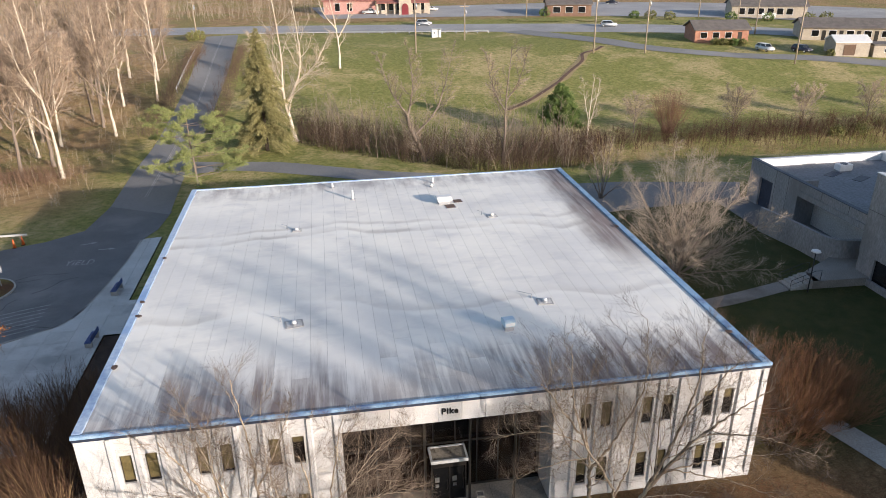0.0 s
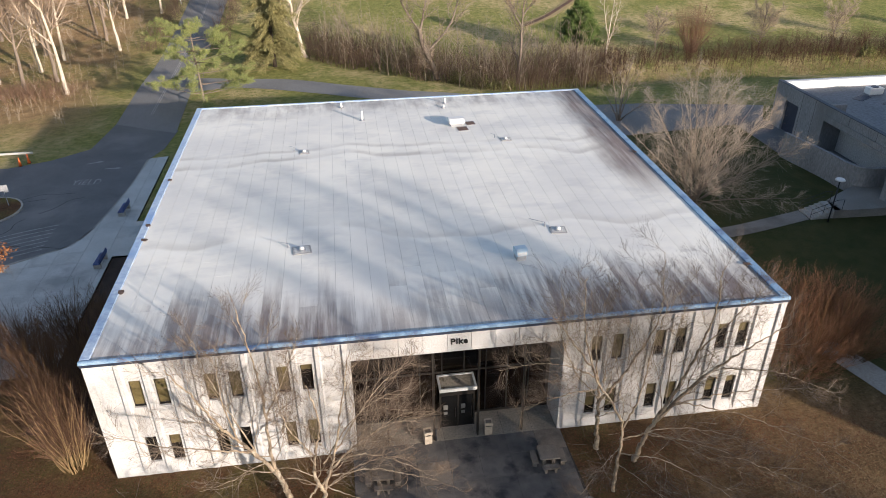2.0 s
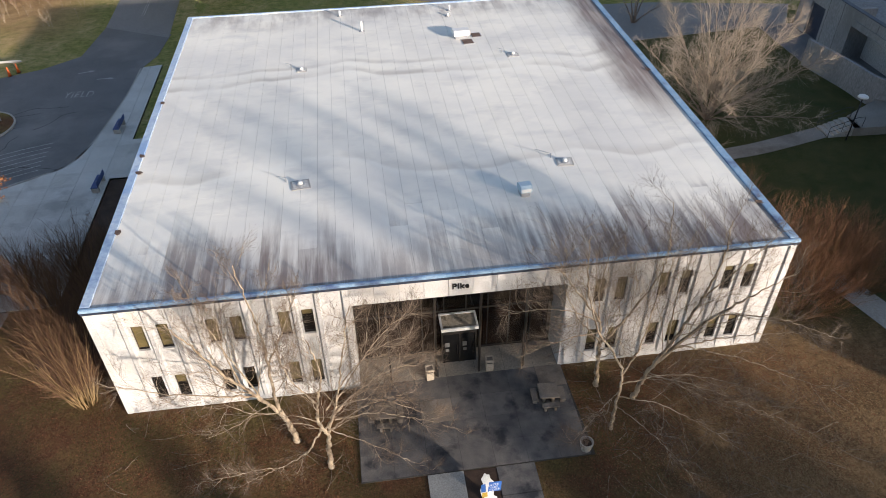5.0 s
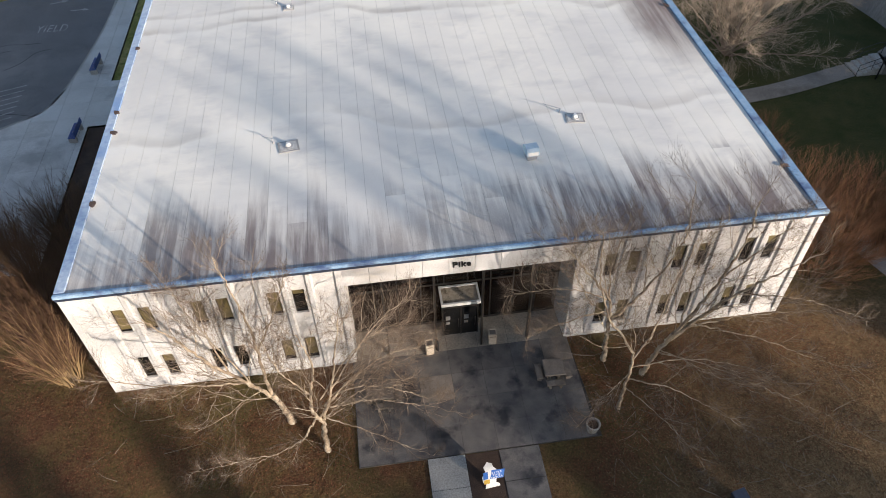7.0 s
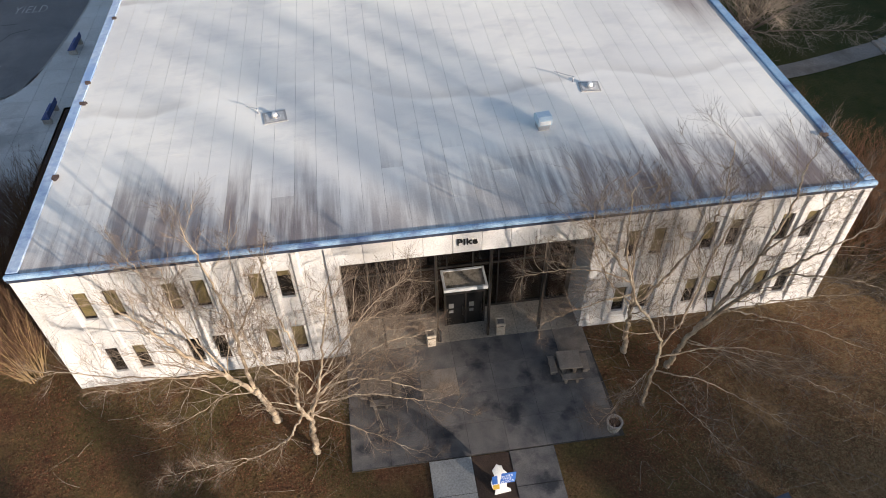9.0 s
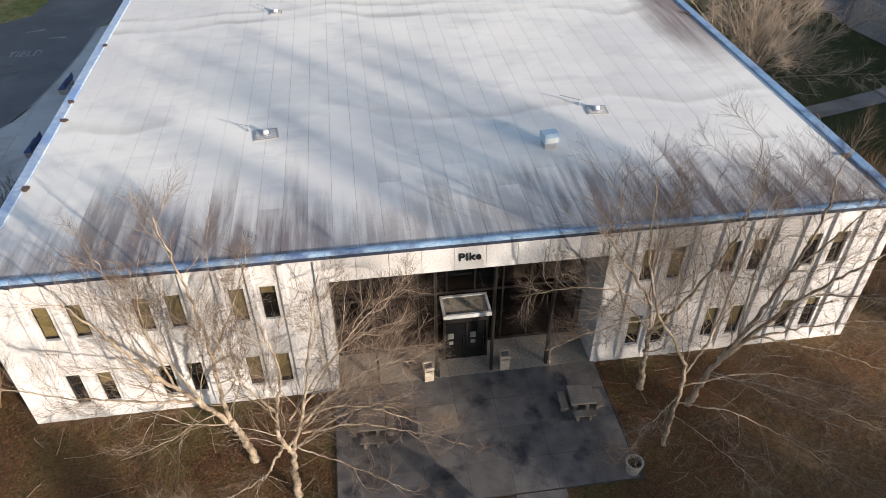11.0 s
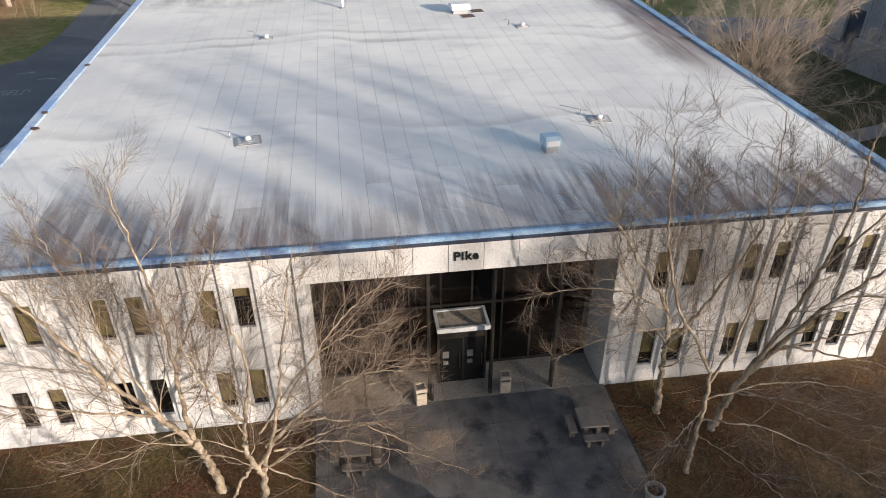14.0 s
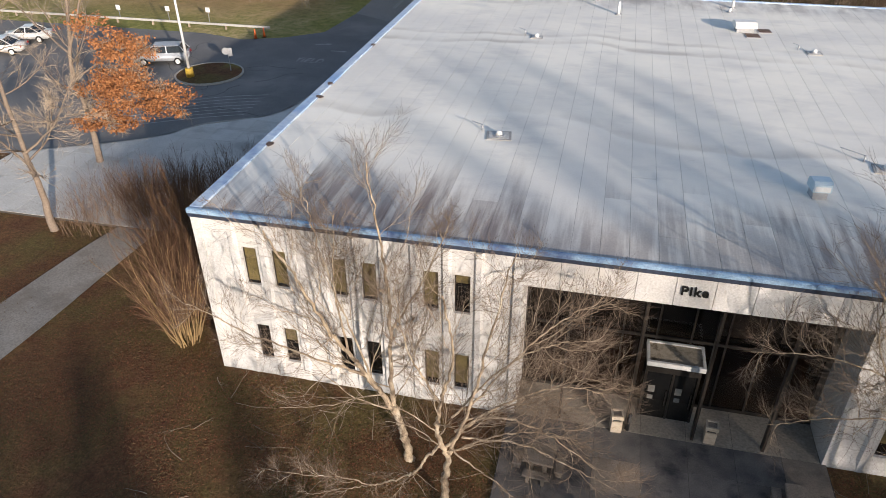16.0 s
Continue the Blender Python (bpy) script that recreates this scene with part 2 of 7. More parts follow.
M_dark_pane = pane_material("dark_window_pane", (0.012, 0.012, 0.012))
M_glass = clear_glass("tinted_glass", (0.55, 0.50, 0.45))
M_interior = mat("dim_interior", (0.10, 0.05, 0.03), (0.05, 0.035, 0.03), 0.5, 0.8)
M_canopy_gravel = mat("canopy_gravel", (0.42, 0.36, 0.28), (0.30, 0.26, 0.20), 6.0, 0.95, c3=(0.12, 0.09, 0.06))
M_alu = mat("brushed_aluminium", (0.76, 0.76, 0.75), (0.62, 0.62, 0.61), 3.0, 0.4, 0.1, 0.05)
# Grey slabs with broad near-black bluish blotches.
M_slab = mat("paving_slab", (0.170, 0.155, 0.142), (0.095, 0.090, 0.088), 1.3, 0.85, c3=(0.034, 0.035, 0.040), fine=18, vary=0.09)
M_joint = mat("paving_joint", (0.045, 0.042, 0.038), (0.07, 0.06, 0.05), 2.0, 0.95)
M_seam = mat("roof_seam", (0.26, 0.25, 0.24), (0.34, 0.33, 0.31), 1.0, 0.9)
M_pad = mat("grey_roof_pad", (0.40, 0.395, 0.385), (0.31, 0.305, 0.30), 2.0, 0.9)
M_glass_backing = mat("brown_glass_backing", (0.15, 0.13, 0.11), (0.11, 0.095, 0.08), 0.8, 0.9)
M_table = mat("weathered_concrete", (0.24, 0.205, 0.17), (0.17, 0.145, 0.12), 1.5, 0.9, c3=(0.11, 0.095, 0.08), fine=15)
# Porch slabs paler than the plaza: sunlight on the floor put into the colour.
M_porch_sunlit = mat("sunlit_porch_concrete", (0.34, 0.30, 0.245), (0.25, 0.22, 0.18), 0.5, 0.9, c3=(0.15, 0.13, 0.11), fine=20, vary=0.06)
M_walk = mat("pale_concrete", (0.40, 0.385, 0.35), (0.33, 0.32, 0.29), 0.4, 0.9, c3=(0.27, 0.26, 0.24), fine=30, vary=0.06)
# Darker copy of the pale concrete: shade on these paths put into the colour.
M_path_shaded = mat("shaded_path_concrete", (0.29, 0.265, 0.235), (0.22, 0.20, 0.175), 0.4, 0.9, c3=(0.17, 0.145, 0.12), fine=30)
M_pave = mat("broom_finished_concrete", (0.62, 0.605, 0.57), (0.53, 0.52, 0.49), 0.4, 0.9, c3=(0.36, 0.35, 0.33), fine=30, vary=0.07)
M_asphalt = mat("asphalt", (0.180, 0.178, 0.178), (0.135, 0.134, 0.137), 0.25, 0.92, c3=(0.225, 0.22, 0.215), fine=80, bump=0.25)
M_asphalt_old = mat("worn_asphalt", (0.23, 0.226, 0.222), (0.19, 0.188, 0.186), 0.12, 0.92, c3=(0.27, 0.265, 0.258), fine=80, bump=0.2)
M_crack = mat("crack_seal", (0.018, 0.018, 0.02), (0.03, 0.03, 0.03), 1.0, 0.6)
M_paint = mat("road_paint", (0.40, 0.395, 0.38), (0.28, 0.278, 0.27), 3.0, 0.8, c3=(0.17, 0.17, 0.17))
M_forecourt = mat("sun_bleached_asphalt", (0.37, 0.36, 0.355), (0.29, 0.285, 0.285), 0.1, 0.9, c3=(0.27, 0.265, 0.26), fine=60, bump=0.2)
M_rail = mat("weathered_rail", (0.50, 0.49, 0.46), (0.40, 0.39, 0.37), 0.8, 0.7)
M_yellow = mat("yellow_paint", (0.65, 0.42, 0.05), (0.50, 0.32, 0.05), 2.0, 0.7)
M_curb = mat("concrete_kerb", (0.42, 0.40, 0.36), (0.33, 0.31, 0.28), 0.7, 0.9)
M_mulch = mat("dark_mulch", (0.045, 0.028, 0.020), (0.075, 0.045, 0.030), 1.5, 0.95, bump=0.8)
M_grey_concrete = mat("grey_board_concrete", (0.30, 0.295, 0.295), (0.22, 0.217, 0.218), 0.35, 0.85, c3=(0.18, 0.175, 0.17), fine=20, stretch=(1, 1, 0.4))
M_white_wall = mat("white_render", (0.55, 0.54, 0.52), (0.48, 0.47, 0.46), 0.5, 0.8)
M_roof_grey = mat("grey_roof_felt", (0.22, 0.225, 0.24), (0.17, 0.175, 0.185), 0.3, 0.85)
M_white_metal = mat("white_painted_metal", (0.75, 0.75, 0.74), (0.66, 0.66, 0.65), 1.5, 0.5, bump=0.05)
M_vent_blue = mat("pale_blue_sheet", (0.50, 0.62, 0.70), (0.42, 0.55, 0.66), 2.0, 0.4, 0.2, 0.05)
M_vent_grey = mat("galvanised_sheet", (0.42, 0.43, 0.45), (0.34, 0.35, 0.37), 2.0, 0.45, 0.5, 0.05)
M_paper = mat("faded_paper", (0.22, 0.215, 0.20), (0.14, 0.135, 0.13), 6.0, 0.8, bump=0)
M_black = mat("black_plastic", (0.012, 0.012, 0.014), (0.02, 0.02, 0.022), 3.0, 0.45)
M_letter = mat("black_sign_letter", (0.010, 0.010, 0.010), (0.014, 0.014, 0.014), 3.0, 0.4, bump=0)
M_rust = mat("rust_patch", (0.10, 0.06, 0.045), (0.16, 0.11, 0.09), 4.0, 0.9)
M_bin = mat("bin_stone_panel", (0.50, 0.43, 0.34), (0.40, 0.34, 0.27), 5.0, 0.9)
M_bench_blue = mat("blue_bench_slats", (0.02, 0.055, 0.20), (0.03, 0.07, 0.25), 2.0, 0.5)
M_bark_pale = mat("pale_bark", (0.47, 0.375, 0.265), (0.125, 0.088, 0.060), 4.0, 0.9, bump=1.0, fine=6, c3=(0.52, 0.45, 0.345), stretch=(1, 1, 0.55))
M_bark_white = mat("white_sycamore_bark", (0.66, 0.58, 0.47), (0.47, 0.39, 0.30), 0.7, 0.9, c3=(0.28, 0.21, 0.15))
M_bark_grey = mat("grey_bark", (0.24, 0.19, 0.15), (0.17, 0.13, 0.10), 1.0, 0.9, bump=0.6)
M_bark_dark = mat("dark_bark", (0.10, 0.075, 0.055), (0.07, 0.05, 0.04), 1.0, 0.9, bump=0.6)
M_twig_pale = leafy("pale_twigs", (0.075, 0.050, 0.038), (0.25, 0.190, 0.140))
M_shoot = leafy("tan_shoots", (0.12, 0.088, 0.062), (0.36, 0.295, 0.225))
M_twig_brown = leafy("brown_twigs", (0.17, 0.10, 0.065), (0.28, 0.18, 0.12))
M_twig_red = leafy("russet_twigs", (0.19, 0.092, 0.055), (0.35, 0.185, 0.105))
M_twig_wood = leafy("woodland_twigs", (0.195, 0.138, 0.098), (0.45, 0.355, 0.27))
M_twig_tan = leafy("tan_twigs", (0.34, 0.265, 0.19), (0.52, 0.42, 0.31))
M_twig_grey = leafy("grey_tan_twigs", (0.27, 0.215, 0.165), (0.56, 0.465, 0.365))
M_stem_mix = leafy("brown_and_gold_stems", (0.055, 0.030, 0.020), (0.195, 0.121, 0.051))
# Darker twigs for scrub and hedges, with the shade inside them in the colour.
M_twig_shade = leafy("shaded_brown_twigs", (0.11, 0.072, 0.05), (0.24, 0.165, 0.115))
M_twig_russet = leafy("dull_russet_twigs", (0.095, 0.052, 0.036), (0.205, 0.118, 0.072))
M_stem_vase = leafy("tan_and_gold_stems", (0.12, 0.080, 0.042), (0.34, 0.235, 0.115))
M_stem_gold = leafy("golden_stems", (0.30, 0.19, 0.07), (0.44, 0.29, 0.11))
M_leaf_orange = leafy("orange_leaves", (0.23, 0.088, 0.035), (0.42, 0.195, 0.082))
M_leaf_red = leafy("russet_leaves", (0.120, 0.046, 0.025), (0.27, 0.112, 0.054))
M_leaf_dry = leafy("dry_leaves", (0.055, 0.030, 0.018), (0.145, 0.083, 0.044))
M_needle = leafy("green_needles", (0.13, 0.14, 0.05), (0.30, 0.28, 0.11))
M_needle_pine = leafy("pine_needles", (0.17, 0.21, 0.07), (0.36, 0.37, 0.14))
M_needle_dark = leafy("deep_green_needles", (0.095, 0.145, 0.042), (0.22, 0.285, 0.090))
M_grass = leafy("grass_blades", (0.088, 0.062, 0.026), (0.190, 0.125, 0.060))
M_straw = leafy("straw_blades", (0.150, 0.100, 0.048), (0.36, 0.250, 0.135))
M_needle_olive = leafy("olive_needles", (0.16, 0.150, 0.055), (0.37, 0.325, 0.150))
M_reed = leafy("dry_reeds", (0.34, 0.25, 0.14), (0.48, 0.36, 0.22))
M_brick = mat("red_brick", (0.33, 0.15, 0.10), (0.42, 0.22, 0.15), 1.5, 0.9)
M_pink = mat("pink_render", (0.42, 0.24, 0.21), (0.36, 0.20, 0.175), 0.6, 0.9)
M_cream = mat("cream_render", (0.44, 0.385, 0.31), (0.37, 0.32, 0.26), 0.6, 0.9)
M_shingle = mat("grey_shingles", (0.12, 0.105, 0.095), (0.17, 0.15, 0.135), 0.8, 0.9)
M_shingle_red = mat("red_brown_roof", (0.30, 0.12, 0.10), (0.24, 0.10, 0.08), 0.8, 0.8)
M_pole_wood = mat("weathered_pole", (0.40, 0.33, 0.25), (0.30, 0.24, 0.18), 1.0, 0.9)
M_tyre = mat("tyre_rubber", (0.012, 0.012, 0.012), (0.02, 0.02, 0.02), 4.0, 0.9)
M_car_glass = pane_material("car_glass", (0.02, 0.024, 0.028))
M_lamp_red = mat("red_lens", (0.30, 0.02, 0.02), (0.25, 0.02, 0.02), 3.0, 0.3, bump=0)
M_lamp_clear = mat("clear_lens", (0.7, 0.7, 0.7), (0.6, 0.6, 0.6), 3.0, 0.2, bump=0)
M_orange = mat("orange_plastic", (0.75, 0.16, 0.03), (0.65, 0.12, 0.03), 3.0, 0.5, bump=0)
M_sign_blue = mat("blue_sign_face", (0.03, 0.12, 0.42), (0.04, 0.14, 0.45), 3.0, 0.5, bump=0)
M_creek = mat("creek_mud", (0.10, 0.055, 0.035), (0.16, 0.09, 0.055), 0.8, 0.9)


def paint_of(name, c):
    return mat(name, c, tuple(v * 0.9 for v in c), 1.0, 0.3, 0.2, 0.0)


M_car_silver, M_car_white = paint_of("silver_car_paint", (0.45, 0.47, 0.50)), paint_of("white_car_paint", (0.75, 0.75, 0.74))
M_car_dark, M_car_red = paint_of("dark_car_paint", (0.05, 0.05, 0.07)), paint_of("maroon_car_paint", (0.22, 0.04, 0.05))


# ---- building blocks ----
W, D, H = 35.4, 36.13, 7.6


def smooth(a, b, v):
    u = min(max((v - a) / (b - a), 0.0), 1.0)
    return u * u * (3 - 2 * u)


def lie(x, y):
    """Height of the ground."""
    z = 5.0 * smooth(72, 150, y) + 2.0 * smooth(150, 260, y) + 10 * smooth(230, 420, y)
    creek = 81 - 0.76 * (x - 8) if x < 33 else 62
    if x > 4:
        z -= 1.3 * math.exp(-(((y - creek - 3) / 4.0) ** 2)) * smooth(4, 12, x)
    return z


def mesh_of(name, verts, faces, shade=False):
    me = bpy.data.meshes.new(name)
    me.from_pydata(verts, [], faces)
    me.update()
    if shade:
        me.shade_smooth()
    return me


def part(name, data, material, parent=None, label=""):
    """One mesh object, from a bmesh or a mesh, under a thing or a part."""
    if isinstance(data, bmesh.types.BMesh):
        bm, data = data, bpy.data.meshes.new(name)
        bm.to_mesh(data)
        bm.free()
    if not data.materials:
        data.materials.append(material)
    ob = new(name, data)
    ob.parent = parent
    if label:
        ob["label"] = label
    return ob


def thing(name, label, category, place=None, group="", kind=""):
    ob = new(name)
    ob.empty_display_size = 0.2
    ob.matrix_basis = place or Matrix()
    return tagged(ob, label, category, group, kind)


def box_into(bm, x0, x1, y0, y1, z0, z1, bevel=0.0, m=None):
    r = bmesh.ops.create_cube(bm, size=1)
    t = Matrix.Translation(((x0 + x1) / 2, (y0 + y1) / 2, (z0 + z1) / 2)) @ Matrix.Diagonal((x1 - x0, y1 - y0, z1 - z0, 1))
    bmesh.ops.transform(bm, matrix=(m @ t) if m else t, verts=r["verts"])
    if bevel:
        edges = list({e for v in r["verts"] for e in v.link_edges})
        bmesh.ops.bevel(bm, geom=edges, offset=bevel, segments=2, affect="EDGES", profile=0.5)
    return bm


def box(x0, x1, y0, y1, z0, z1, bevel=0.0, m=None):
    return box_into(bmesh.new(), x0, x1, y0, y1, z0, z1, bevel, m)


def cyl(x, y, z0, z1, r0, r1=None, n=16, m=None):
    bm = bmesh.new()
    r = bmesh.ops.create_cone(bm, cap_ends=True, segments=n, radius1=r0, radius2=r0 if r1 is None else r1, depth=z1 - z0)
    t = Matrix.Translation((x, y, (z0 + z1) / 2))
    bmesh.ops.transform(bm, matrix=(m @ t) if m else t, verts=bm.verts)
    for f in bm.faces:
        f.smooth = len(f.verts) == 4
    return bm


def prism(points, z0, z1, name="prism"):
    """An upright prism over a flat outline, counter-clockwise."""
    n = len(points)
    v = [(x, y, z0) for x, y in points] + [(x, y, z1) for x, y in points]
    f = [tuple(range(n - 1, -1, -1)), tuple(range(n, 2 * n))] + [(i, (i + 1) % n, n + (i + 1) % n, n + i) for i in range(n)]
    return mesh_of(name, v, f)


def profile(points, x0, x1, name="profile"):
    """A side outline of (y, z) drawn out along x."""
    n = len(points)
    v = [(x0, y, z) for y, z in points] + [(x1, y, z) for y, z in points]
    f = [tuple(range(n)), tuple(range(2 * n - 1, n - 1, -1))] + [(i, n + i, n + (i + 1) % n, (i + 1) % n) for i in range(n)]
    return mesh_of(name, v, f)


def curve_points(points, steps=8):
    """A smooth line through a few points (Catmull-Rom)."""
    p = [Vector(q) for q in points]
    p = [2 * p[0] - p[1]] + p + [2 * p[-1] - p[-2]]
    out = []
    for a, b, c, d in zip(p, p[1:], p[2:], p[3:]):
        for k in range(steps):
            t = k / steps
            out.append(0.5 * (2 * b + (c - a) * t + (2 * a - 5 * b + 4 * c - d) * t * t + (3 * b - a - 3 * c + d) * t ** 3))
    return out + [p[-2]]


def ribbon(name, left, right, lift, steps=8, cross=4):
    """A road or path between two edge lines, laid on the ground."""
    a, b = curve_points([(*q, 0) for q in left], steps), curve_points([(*q, 0) for q in right], steps)
    verts, faces = [], []
    for p, q in zip(a, b):
        for k in range(cross + 1):
            s = p.lerp(q, k / cross)
            verts.append((s.x, s.y, lie(s.x, s.y) + lift))
    for i in range(len(a) - 1):
        for k in range(cross):
            j = i * (cross + 1) + k
            faces.append((j, j + cross + 1, j + cross + 2, j + 1))
    return mesh_of(name, verts, faces)


def offset_line(points, d, steps=8):
    line = curve_points([(*q, 0) for q in points], steps)
    out = []
    for i, p in enumerate(line):
        t = (line[min(i + 1, len(line) - 1)] - line[max(i - 1, 0)]).normalized()
        out.append((p.x - t.y * d, p.y + t.x * d))
    return out


def strip(name, points, width, z0, height, steps=8):
    """A kerb or painted line of that width and height along a line on the ground."""
    a, b = offset_line(points, width / 2, steps), offset_line(points, -width / 2, steps)
    verts, faces = [], []
    for p, q in zip(a, b):
        for (x, y), z in ((p, z0), (p, z0 + height), (q, z0 + height), (q, z0)):
            verts.append((x, y, lie(x, y) + z))
    for i in range(len(a) - 1):
        for k in range(3):
            j = i * 4 + k
            faces.append((j, j + 1, j + 5, j + 4))
    faces += [(0, 1, 2, 3), (len(verts) - 1, len(verts) - 2, len(verts) - 3, len(verts) - 4)]
    return mesh_of(name, verts, faces)


def tubes(name, lines, sides, shade=True):
    """Tapered tubes; each line is a list of (point, radius)."""
    verts, faces = [], []
    for line in lines:
        base = len(verts)
        for i, (p, r) in enumerate(line):
            t = (line[min(i + 1, len(line) - 1)][0] - line[max(i - 1, 0)][0])
            t = t.normalized() if t.length > 1e-6 else Vector((0, 0, 1))
            u = t.cross(Vector((0.3, 0.9, 0.31))).normalized()
            w = t.cross(u)
            for k in range(sides):
                a = 2 * math.pi * k / sides
                verts.append(p + r * (math.cos(a) * u + math.sin(a) * w))
        for i in range(len(line) - 1):
            for k in range(sides):
                j, j2 = base + i * sides + k, base + i * sides + (k + 1) % sides
                faces.append((j, j2, j2 + sides, j + sides))
    return mesh_of(name, [tuple(v) for v in verts], faces, shade)


def rand_dir(rng):
    return Vector((rng.gauss(0, 1), rng.gauss(0, 1), rng.gauss(0, 1))).normalized()


def limb(rng, start, way, length, r0, r1, segs, wiggle, lift):
    p, d, line = Vector(start), Vector(way).normalized(), []
    for i in range(segs + 1):
        line.append((p.copy(), r0 + (r1 - r0) * (i / segs) ** 0.8))
        d = (d + rand_dir(rng) * wiggle + Vector((0, 0, lift))).normalized()
        p += d * (length / segs)
    return line


def along(line, t):
    k = min(int(t * (len(line) - 1)), len(line) - 2)
    f = t * (len(line) - 1) - k
    return line[k][0].lerp(line[k + 1][0], f), line[k][1] * (1 - f) + line[k + 1][1] * f, (line[k + 1][0] - line[k][0]).normalized()


def sprout(rng, line, count, lo, spread, length, ratio, segs, wiggle, lift, thin=0.004):
    """Side shoots of a limb: they leave it at an angle and get shorter towards its tip."""
    out = []
    for i in range(count):
        t = lo + (1 - lo) * (i + rng.random()) / count
        p, r, d = along(line, min(t, 0.999))
        side = rand_dir(rng)
        side = (side - d * side.dot(d)).normalized()
        a = radians(spread + rng.uniform(-14, 14))
        n = length * (1.15 - 0.75 * t) * rng.uniform(0.65, 1.3)
        rr = max(thin, r * ratio)
        out.append(limb(rng, p, d * math.cos(a) + side * math.sin(a), n, rr, max(thin * 0.6, rr * 0.25), segs, wiggle, lift))
    return out


def bare_tree(name, label, seed, stems, bark, twig, place=None, group="", reach=0.42, counts=(9, 7, 6), twig_len=0.75, twig_lift=0.02, limb_spread=45, thin=0.006, lift=0.06, lo=0.3, branch_bark=None, near=False, segs=2, bole=None):
    """A leafless tree: stems are (points, base radius, tip radius); every stem gets branches, shoots and twigs."""
    rng = random.Random(seed)
    ob = thing(name, label, "tree", place, group)
    first, second, third = [], [], []
    for points, r0, r1, *rest in stems:
        full = rest[0] if rest else 1.0
        pts = curve_points(points, 9 if near else 5)
        size = sum((b - a).length for a, b in zip(pts, pts[1:]))
        line = [(p + rand_dir(rng) * 0.055 * min(1, size / 8) * (i > 0), (r0 + (r1 - r0) * (i / (len(pts) - 1)) ** 0.7) * (rng.uniform(0.77, 0.87) if near else 1)) for i, p in enumerate(pts)]
        if points[0][2] < 0.01:
            line.insert(0, (line[0][0] - Vector((0, 0, 0.15)), r0 * 1.5))
        part("trunk" if points[0][2] < 0.01 else "limb", tubes("stem", [line], 8), bark, ob)
        a = sprout(rng, line, max(4, int(counts[0] * full)), (bole or lo) if points[0][2] < 0.01 else lo, limb_spread, size * reach * full, 0.30 if near else 0.45, 10 if near else 8, 0.27 if near else 0.20, lift, thin * 2)
        first += a
        for q in a:
            n = sum((v[0] - u[0]).length for u, v in zip(q, q[1:]))
            b = sprout(rng, q, counts[1], 0.12, 40, n * 0.52, 0.55, 6 if near else 5, 0.30 if near else 0.22, lift * 0.7, thin * 1.25)
            second += b
            for s in b + [q]:
                n2 = sum((v[0] - u[0]).length for u, v in zip(s, s[1:]))
                third += sprout(rng, s, counts[2], 0.10, 36, min(1.9, max(0.7, n2)) * twig_len, 0.5, segs, 0.18, twig_lift, thin * 0.75)
    if near:
        for q in first:
            part("branch", tubes("branch", [q], 5), branch_bark or bark, ob)
    else:
        tagged(part("branch_mass", tubes("branches", first, 4), branch_bark or bark, ob), kind="stuff")
    tagged(part("shoot_mass", tubes("shoots", second, 4 if near else 3), M_shoot if near else branch_bark or bark, ob), kind="stuff")
    tagged(part("twig_mass", tubes("twigs", third, 3, False), twig, ob), kind="stuff")
    return ob


def leaves_mesh(name, rng, spots, size, flat=0.0, stretch=1.0, wide=0.32):
    """Small folded leaves or needle tufts round the given spots."""
    verts, faces = [], []
    for p, aim in spots:
        d = (rand_dir(rng) + aim).normalized()
        if flat > 0.8:
            d = Vector((d.x, d.y, abs(d.z) * (1 - flat))).normalized()
        s = rand_dir(rng)
        s.z *= 1 - flat
        s = (s - d * s.dot(d)).normalized()
        k = size * rng.uniform(0.6, 1.4)
        i = len(verts)
        verts += [tuple(p), tuple(p + d * k * 0.5 * stretch + s * k * wide), tuple(p + d * k * stretch), tuple(p + d * k * 0.5 * stretch - s * k * wide)]
        faces += [(i, i + 1, i + 2), (i, i + 2, i + 3)]
    return mesh_of(name, verts, faces)


def conifer(name, label, seed, height, radius, base, material, bark, place, droop=-0.10, dense=26, tuft=0.42, power=0.9, whorls=26, group=""):
    rng = random.Random(seed)
    ob = thing(name, label, "tree", place, group)
    part("trunk", tubes("trunk", [limb(rng, (0, 0, -0.2), (0, 0, 1), height + 0.2, 0.018 * height, 0.02, 8, 0.01, 0.1)], 8), bark, ob)
    arms, spots = [], []
    for w in range(whorls):
        t = (w + rng.random()) / whorls
        z = base + (height - base) * t
        for k in range(6):
            a = rng.uniform(0, 2 * math.pi)
            n = radius * (1 - t) ** power * rng.uniform(0.55, 1.15) + 0.15
            arm = limb(rng, (0, 0, z), (math.cos(a), math.sin(a), 0.12), n, 0.03, 0.008, 5, 0.07, droop)
            arms.append(arm)
            for _ in range(max(5, int(dense * n / radius))):
                p, _, d = along(arm, rng.uniform(0.15, 0.999))
                spots.append((p + rand_dir(rng) * 0.13 * n ** 0.5, d * 0.9 + Vector((0, 0, -0.25))))
    tagged(part("branch_mass", tubes("branches", arms, 3), bark, ob), kind="stuff")
    part("crown", leaves_mesh("needles", rng, spots, tuft, 0.3, 1.6, 0.13), material, ob)
    return ob


